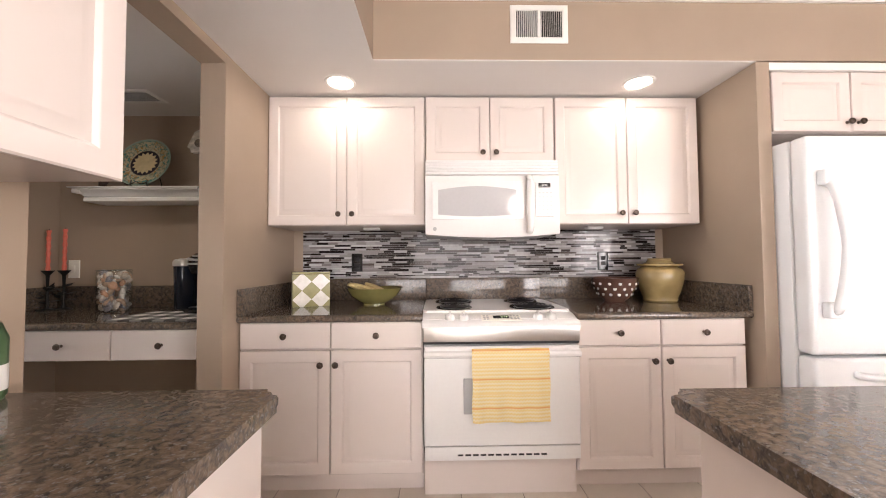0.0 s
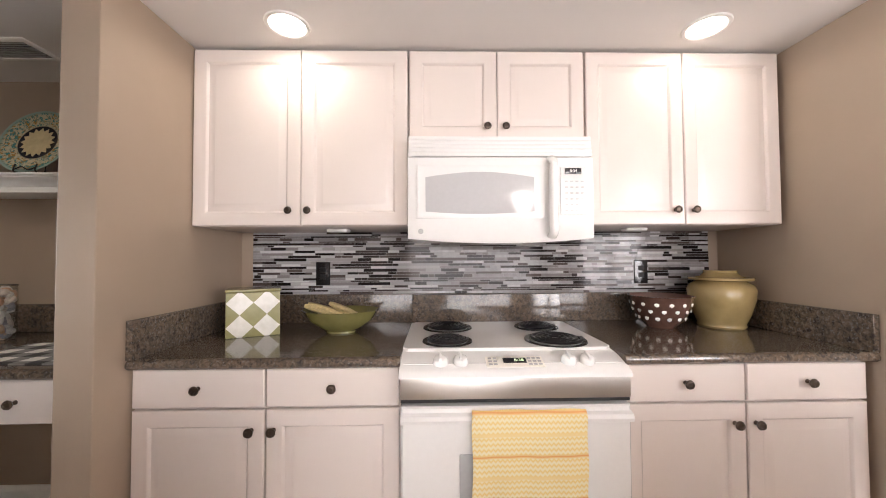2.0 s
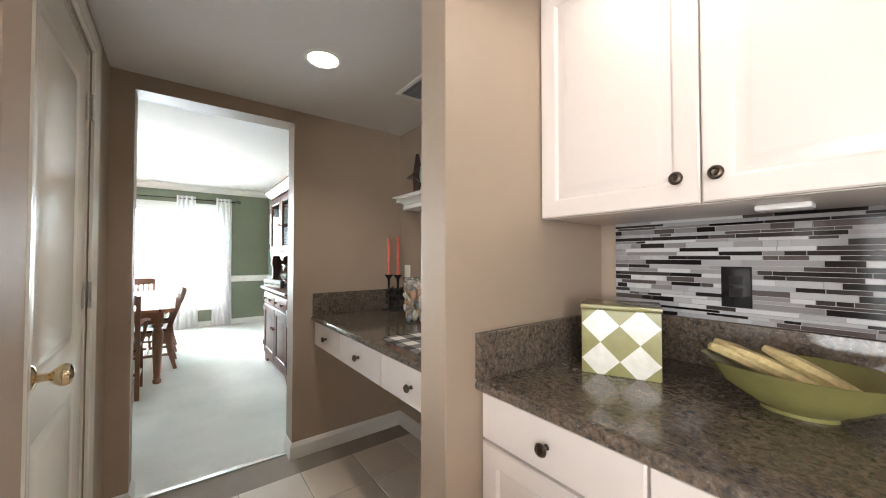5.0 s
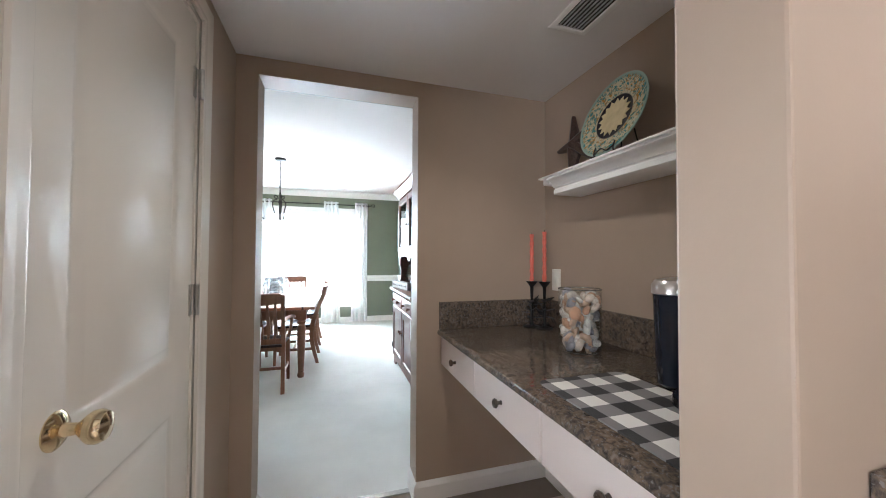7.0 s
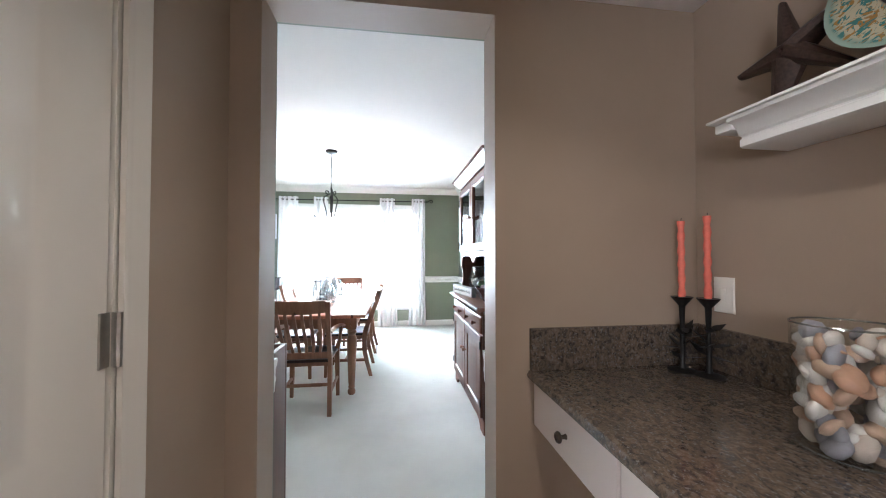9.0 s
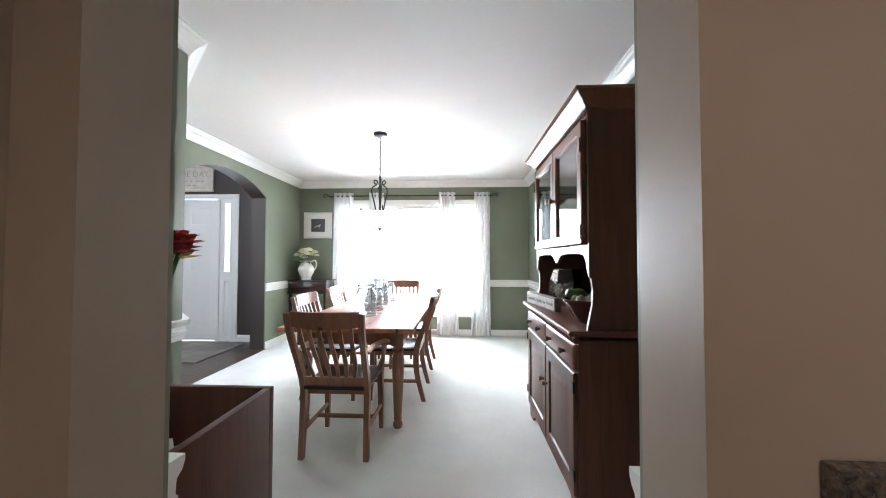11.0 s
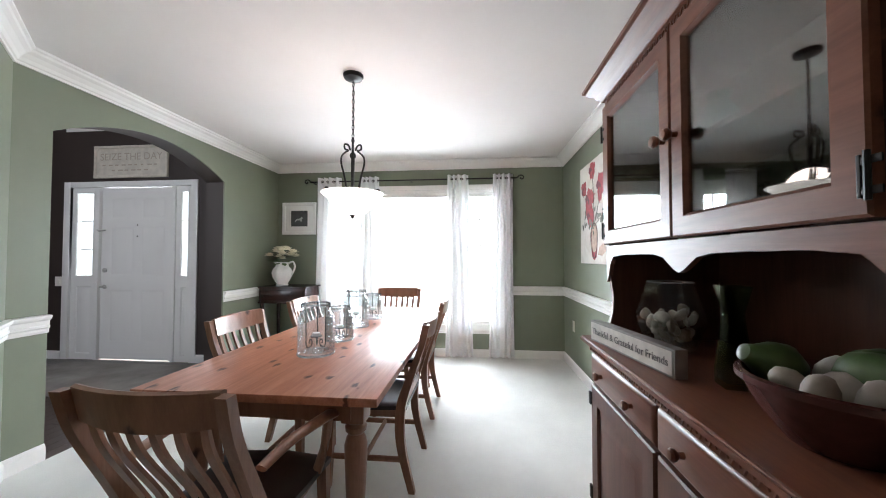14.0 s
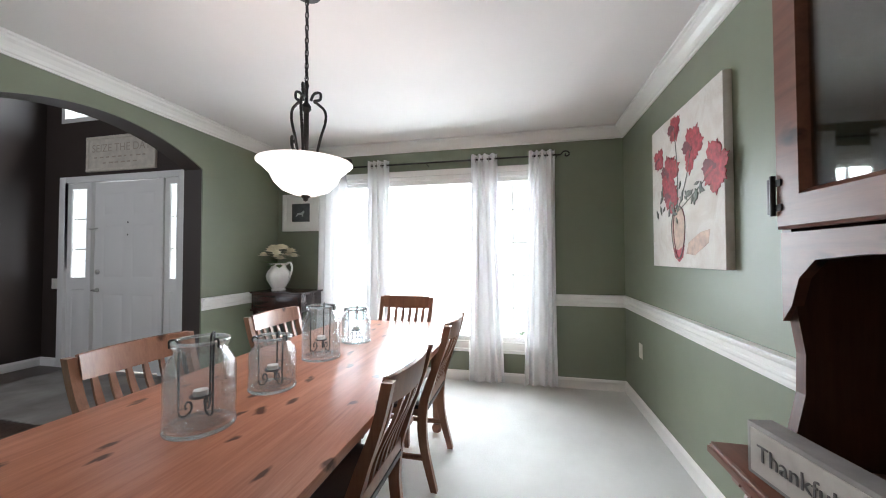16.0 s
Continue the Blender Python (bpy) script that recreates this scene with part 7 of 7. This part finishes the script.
# ---- corner desk, pitcher of flowers ----
cb = thing("side_cabinet", (-7.55, -0.82, 0), "dark mahogany side desk with a drawer and slim legs", "cabinet")
part("top", B((-7.775, -7.34, -1.10, -0.48, 0.885, 0.905), bevel=0.005), MAHOG, cb)
part("case", B((-7.77, -7.36, -1.085, -0.50, 0.72, 0.885), bevel=0.003), MAHOG, cb)
dw = part("drawer", rings(bmesh.new(), (-7.36, -1.06, 0.74), Y, Z, X, 0.535, 0.12, [(0, 0), (0, 0.008), (0.006, 0.012)]), MAHOG, cb)
part("knob", lathe([(0.007, 0), (0.012, 0.014), (0.010, 0.020), (0, 0.022)], (-7.348, -0.79, 0.80), 12, axis="x"), MAHOG, dw)
part("moulding", B((-7.772, -7.350, -1.095, -0.49, 0.70, 0.722), bevel=0.004), MAHOG, cb)
for x in (-7.745, -7.39):
    for y in (-1.06, -0.525):
        part("leg", lathe([(0, 0.003), (0.014, 0.003), (0.018, 0.02), (0.013, 0.05), (0.02, 0.30), (0.024, 0.60), (0.024, 0.70)], (x, y, 0), 14), MAHOG, cb)
pv = thing("pitcher", (-7.52, -0.82, 0.905), "white fluted ceramic pitcher on the side desk", "pitcher")
bm = bmesh.new()
rows = []
for rr, z in ((0.052, 0.0), (0.058, 0.006), (0.05, 0.02), (0.062, 0.04), (0.088, 0.09), (0.094, 0.125), (0.082, 0.16), (0.06, 0.185), (0.056, 0.205), (0.066, 0.225), (0.06, 0.222), (0.05, 0.20)):
    rows.append([bm.verts.new((-7.52 + rr * (1 + (0.035 * math.cos(8 * a) if 0.03 < z < 0.19 else 0)) * math.cos(a), -0.82 + rr * (1 + (0.035 * math.cos(8 * a) if 0.03 < z < 0.19 else 0)) * math.sin(a) - (0.016 if z > 0.21 and math.sin(a) < -0.8 else 0), 0.906 + z)) for a in [2 * math.pi * q / 48 for q in range(48)]])
for a, b in zip(rows, rows[1:]):
    for k in range(48):
        bm.faces.new((a[k], a[(k + 1) % 48], b[(k + 1) % 48], b[k]))
bm.faces.new(rows[0])
part("body", bm, CERAMW, pv)
pv.scale = (1.3, 1.3, 1.3)
pv.location = (-7.50, -0.87, 0.9055)
part("handle", tube(curve([(-7.52, -0.76, 1.12), (-7.52, -0.715, 1.135), (-7.52, -0.695, 1.09), (-7.52, -0.715, 1.03), (-7.52, -0.745, 1.005)]), 0.009, 8), CERAMW, pv)


def bloom(c, r, mat, parent, n_=7):
    bm = bmesh.new()
    for ring_, k, tilt_ in ((0.35, 4, 1.1), (0.75, n_, 0.55), (1.0, n_ + 1, 0.15)):
        for i in range(k):
            a = 2 * math.pi * i / k + ring_ * 3
            q = outline([(0, -0.25 * r), (0.5 * r, -0.45 * r), (0.95 * r, -0.2 * r), (1.0 * r, 0), (0.95 * r, 0.2 * r), (0.5 * r, 0.45 * r), (0, 0.25 * r)], (0, 0, 0), X, Y, Z, 0.0015)
            bmesh.ops.transform(q, matrix=Matrix.Translation(c) @ Matrix.Rotation(a, 4, "Z") @ Matrix.Rotation(-tilt_, 4, "Y") @ Matrix.Scale(0.6 + 0.4 * ring_, 4), verts=q.verts)
            me_ = bpy.data.meshes.new("tmp")
            q.to_mesh(me_)
            q.free()
            bm.from_mesh(me_)
            bpy.data.meshes.remove(me_)
    part("bloom", bm, mat, parent, smooth=False, weld=False)


random.seed(5)
bq = thing("bouquet", (-7.52, -0.82, 1.12), "bunch of cream hydrangea blooms in the pitcher", "flowers")
for i in range(20):
    a, e = random.random() * 6.28, random.uniform(0.1, 1.5)
    bloom((-7.52 + 0.11 * math.cos(e) * math.cos(a), -0.82 + 0.135 * math.cos(e) * math.sin(a), 1.16 + 0.105 * math.sin(e)), random.uniform(0.045, 0.062), PETALW, bq, 6)
for i in range(9):
    a = 2 * math.pi * i / 9
    bm = outline([(0, 0), (0.05, 0.025), (0.11, 0), (0.05, -0.025)], (0, 0, 0), X, Y, Z, 0.0015)
    bmesh.ops.transform(bm, matrix=Matrix.Translation((-7.52, -0.82, 1.135)) @ Matrix.Rotation(a, 4, "Z") @ Matrix.Translation((0.04, 0, 0)) @ Matrix.Rotation(random.uniform(-0.3, 0.4), 4, "Y"), verts=bm.verts)
    part("leaf", bm, LEAFM, bq, smooth=False)

bq.scale = (1.28, 1.28, 1.28)
bq.location = (-7.50, -0.87, 1.175)

# ---- planter by the doorway ----
px0, px1, py0, py1, pz = -3.25, -2.80, 0.16, 0.935, 0.83
pn = thing("planter_box", (-3.02, 0.55, 0), "tall red-brown wooden planter box with an open top", "planter")
for q in ((px0, px0 + 0.022, py0, py1, 0.002, pz), (px1 - 0.022, px1, py0, py1, 0.002, pz), (px0 + 0.022, px1 - 0.022, py0, py0 + 0.022, 0.002, pz), (px0 + 0.022, px1 - 0.022, py1 - 0.022, py1, 0.002, pz)):
    part("side_board", B(q, bevel=0.003), HUTCH, pn)
part("liner", B((px0 + 0.022, px1 - 0.022, py0 + 0.022, py1 - 0.022, 0.60, 0.62)), HUTCH, pn)
bm = bmesh.new()
for i in range(60):
    blob((random.uniform(px0 + 0.07, px1 - 0.07), random.uniform(py0 + 0.07, py1 - 0.07), 0.66 + 0.05 * random.random()), random.uniform(0.03, 0.06), bm, 1, (1, 1, 0.6), 0.2)
tagged(solo("packing_paper", bm, WHITEP, "white crumpled tissue filling the planter", "tissue", (-3.02, 0.55, 0.62)))
fl = thing("flower_arrangement", (-3.10, 0.58, 0.70), "red and yellow artificial flower arrangement in the planter", "flowers")
YEL = plain("yellow_petal", (0.62, 0.42, 0.10), 0.6, vary=0.2, grain=30)
for i in range(13):
    a = random.random() * 6.28
    c3 = (-3.17 + 0.13 * math.cos(a) * random.random(), 0.60 + 0.15 * math.sin(a) * random.random(), 1.20 + 0.14 * random.random())
    bloom(c3, random.uniform(0.05, 0.07), PETALR if i % 3 else YEL, fl, 8)
    part("stem", tube(curve([(-3.10, 0.56, 0.68), (-3.10 + (c3[0] + 3.10) * 0.4, 0.56 + (c3[1] - 0.56) * 0.4, 0.95), c3]), 0.003, 5), LEAFM, fl)
for i in range(16):
    a = random.random() * 6.28
    bm = outline([(0, 0), (0.07, 0.03), (0.15, 0), (0.07, -0.03)], (0, 0, 0), X, Y, Z, 0.0015)
    bmesh.ops.transform(bm, matrix=Matrix.Translation((-3.08, 0.52, random.uniform(0.85, 1.15))) @ Matrix.Rotation(a, 4, "Z") @ Matrix.Rotation(-0.5, 4, "Y"), verts=bm.verts)
    part("leaf", bm, LEAFM, fl, smooth=False)

# ---- foyer things ----
sn = thing("wall_sign", (FX + 0.01, -2.68, 2.24), "cream framed wooden sign over the front door", "sign")
part("moulding", rings(bmesh.new(), (FX, -3.18, 2.24), Y, Z, X, 1.0, 0.40, [(0, 0), (0, 0.02), (0.006, 0.026), (0.028, 0.026), (0.036, 0.016), (0.036, 0.01)], False), plain("cream_frame_paint", (0.62, 0.57, 0.48), 0.5, vary=0.1, grain=30), sn)
part("board", B((FX + 0.0005, FX + 0.012, -3.146, -2.214, 2.274, 2.606)), plain("cream_board_paint", (0.60, 0.55, 0.47), 0.6, vary=0.12, grain=12), sn)
TM = Matrix(((0, 0, 1, 0), (1, 0, 0, 0), (0, 1, 0, 0), (0, 0, 0, 1)))
text("lettering", "SEIZE THE DAY", Matrix.Translation((FX + 0.0125, -2.68, 2.50)) @ TM, 0.125, TANP, sn, 0.0008)
random.seed(3)
for z, k in ((2.40, 9), (2.335, 6)):
    y = -2.68 - k * 0.043
    for i in range(k):
        w_ = random.uniform(0.04, 0.085)
        part("script_bar", B((FX + 0.012, FX + 0.0132, y, y + w_ * 0.8, z - 0.008, z + 0.008), bevel=0.0005), TANP, sn)
        y += 0.087
bm = bmesh.new()
bmesh.ops.create_grid(bm, x_segments=24, y_segments=40, size=0.5, matrix=Matrix.LocRotScale((-6.62, -2.45, 0.012), None, (0.96, 1.75, 1)))
for q in bm.verts:
    q.co.z += 0.004 * noise.noise(q.co * 5)
bmesh.ops.solidify(bm, geom=bm.faces[:], thickness=0.01)
solo("rug", bm, RUG, "grey-beige woven rug on the dark foyer floor", "rug", (-6.62, -2.45, 0.002))
wall_plate("wall_outlet", (-4.52, -0.532, 0.33), (-0.69, -0.725, 0), (-0.725, 0.689, 0), 0.075, 0.12, IVORY, "ivory wall outlet on the angled wall", IVORY, "outlet")
cd_ = thing("door_3", (-6.0, -3.85, 0), "white closet door in the foyer wall", "door", kind="structure")
part("door_leaf", six_panel(bmesh.new(), (-6.4, -3.835, 0.01), X, Y, 0.76, 2.03), TRIM, cd_)
part("casing", B((-6.48, -6.41, -3.85, -3.828, 0, 2.12), (-5.63, -5.56, -3.85, -3.828, 0, 2.12), (-6.41, -5.63, -3.85, -3.828, 2.05, 2.12), bevel=0.003), TRIM, cd_)

# ---- shrubs and bright daylight outside the windows ----
random.seed(21)
sb = solo("shrubs", bmesh.new(), LEAFM, "low green shrubs outside the windows", "shrub", kind="stuff")
vv, ff = [], []
for i in range(1500):
    c3 = Vector((random.gauss(-9.0, 0.22), random.uniform(1.1, 3.4), 0))
    c3.z = -0.4 + 0.8 * random.random() * (0.75 + 0.25 * math.sin(c3.y * 4))
    d1 = Vector((random.gauss(0, 1), random.gauss(0, 1), random.gauss(0, 1))).normalized() * 0.035
    d2 = d1.orthogonal().normalized() * 0.018
    k = len(vv)
    vv += [c3 - d1, c3 + d2, c3 + d1, c3 - d2]
    ff.append((k, k + 1, k + 2, k + 3))
sb.data.from_pydata(vv, [], ff)

# ---- pieces of floors and walls ----
def piece(name, me, parent, at, scale=(1, 1, 1)):
    o = new(name, me)
    o.parent = parent
    o.location, o.scale = at, scale
    return o


# kitchen and hall floor tiles
kf = setting("floor_kitchen", B((-2.66, 3.4, -3.36, 2.62, -0.012, -0.003)), GROUT, "beige ceramic tile floor with grey grout", "floor")
S = 0.312
bm = bmesh.new()
rings(bm, (-S / 2 + 0.002, -S / 2 + 0.002, -0.004), X, Y, Z, S - 0.004, S - 0.004, [(0, 0), (0, 0.002), (0.002, 0.0038), (0.004, 0.004)])
tile_me = mesh_from(bm, "tile", TILE, True)
for i in range(-7, 11):
    for j in range(-9, 5):
        x, y = -0.519 + S * (i + 0.5), 1.5 + S * (j + 0.5) - S
        if x - S / 2 < -2.66 or y > 2.62 or x > 3.2:
            continue
        piece("tile", tile_me, kf, (x, y, 0.0))
for j in range(-2, 5):
    w_ = -2.66
    x1 = -0.519 - 6 * S - S
    if x1 - 0.003 > w_:
        piece("tile", tile_me, kf, ((w_ + x1) / 2, 1.5 + S * (j + 0.5) - S, 0.0), ((x1 - w_) / S, 1, 1))

# mosaic backsplash
ms = setting("backsplash", B((-0.935, 1.535, 2.6095, 2.6198, 1.053, 1.39)), plain("grey_mosaic_grout", (0.36, 0.35, 0.35), 0.8, vary=0.15), "backsplash of thin grey, black and white mosaic strips", "tiles")
random.seed(77)
bm = B((-0.5, 0.5, -0.5, 0.5, -0.5, 0.5))
strip_me = mesh_from(bm, "mosaic_strip", MOSAIC, False)
vv, ff = [], []
z = 1.054
while z < 1.383:
    hgt = random.choice((0.0075, 0.0115, 0.0115, 0.0155))
    x = -0.934 - random.uniform(0, 0.06)
    while x < 1.534:
        ln_ = random.choice((0.03, 0.05, 0.07, 0.09, 0.12, 0.16)) * random.uniform(0.85, 1.15)
        a, b = max(-0.934, x), min(1.534, x + ln_)
        x += ln_ + 0.002
        if b - a < 0.012:
            continue
        dep = random.uniform(0.002, 0.0042)
        if -0.75 < b < 0.10:
            piece("mosaic_strip", strip_me, ms, ((a + b) / 2, 2.6095 - dep / 2, z + hgt / 2), (b - a, dep, hgt))
        else:
            k = len(vv)
            y0, y1 = 2.6094 - dep, 2.6094
            vv += [(a, y0, z), (b, y0, z), (b, y0, z + hgt), (a, y0, z + hgt), (a, y1, z), (b, y1, z), (b, y1, z + hgt), (a, y1, z + hgt)]
            ff += [(k, k + 1, k + 2, k + 3), (k + 1, k + 5, k + 6, k + 2), (k, k + 3, k + 7, k + 4), (k + 3, k + 2, k + 6, k + 7), (k, k + 4, k + 5, k + 1)]
    z += hgt + 0.002
me = bpy.data.meshes.new("mosaic_rest")
me.from_pydata(vv, [], ff)
me.materials.append(MOSAIC)
o = new("mosaic_rest", me)
o.parent = ms
tagged(o, kind="stuff")

# foyer hardwood planks
ff_ = setting("floor_foyer", B((-7.22, -3.04, -3.85, -1.16, -0.012, -0.004)), HARDW, "dark hardwood plank floor", "floor")
bm = bmesh.new()
rings(bm, (-0.5, -0.5, -0.5), X, Y, Z, 1, 1, [(0, 0), (0, 0.98), (0.002, 1.0)])
plank_me = mesh_from(bm, "plank", HARDW, False)
random.seed(8)
y = -3.85
while y < -1.16:
    x = -7.22 - random.uniform(0, 0.8)
    while x < -4.2:
        ln_ = random.uniform(0.7, 1.4)
        a, b = max(x, -7.22), x + ln_
        piece("plank", plank_me, ff_, ((a + b) / 2, y + 0.044, -0.002), (b - a - 0.002, 0.0865, 0.008))
        x += ln_
    y += 0.0885
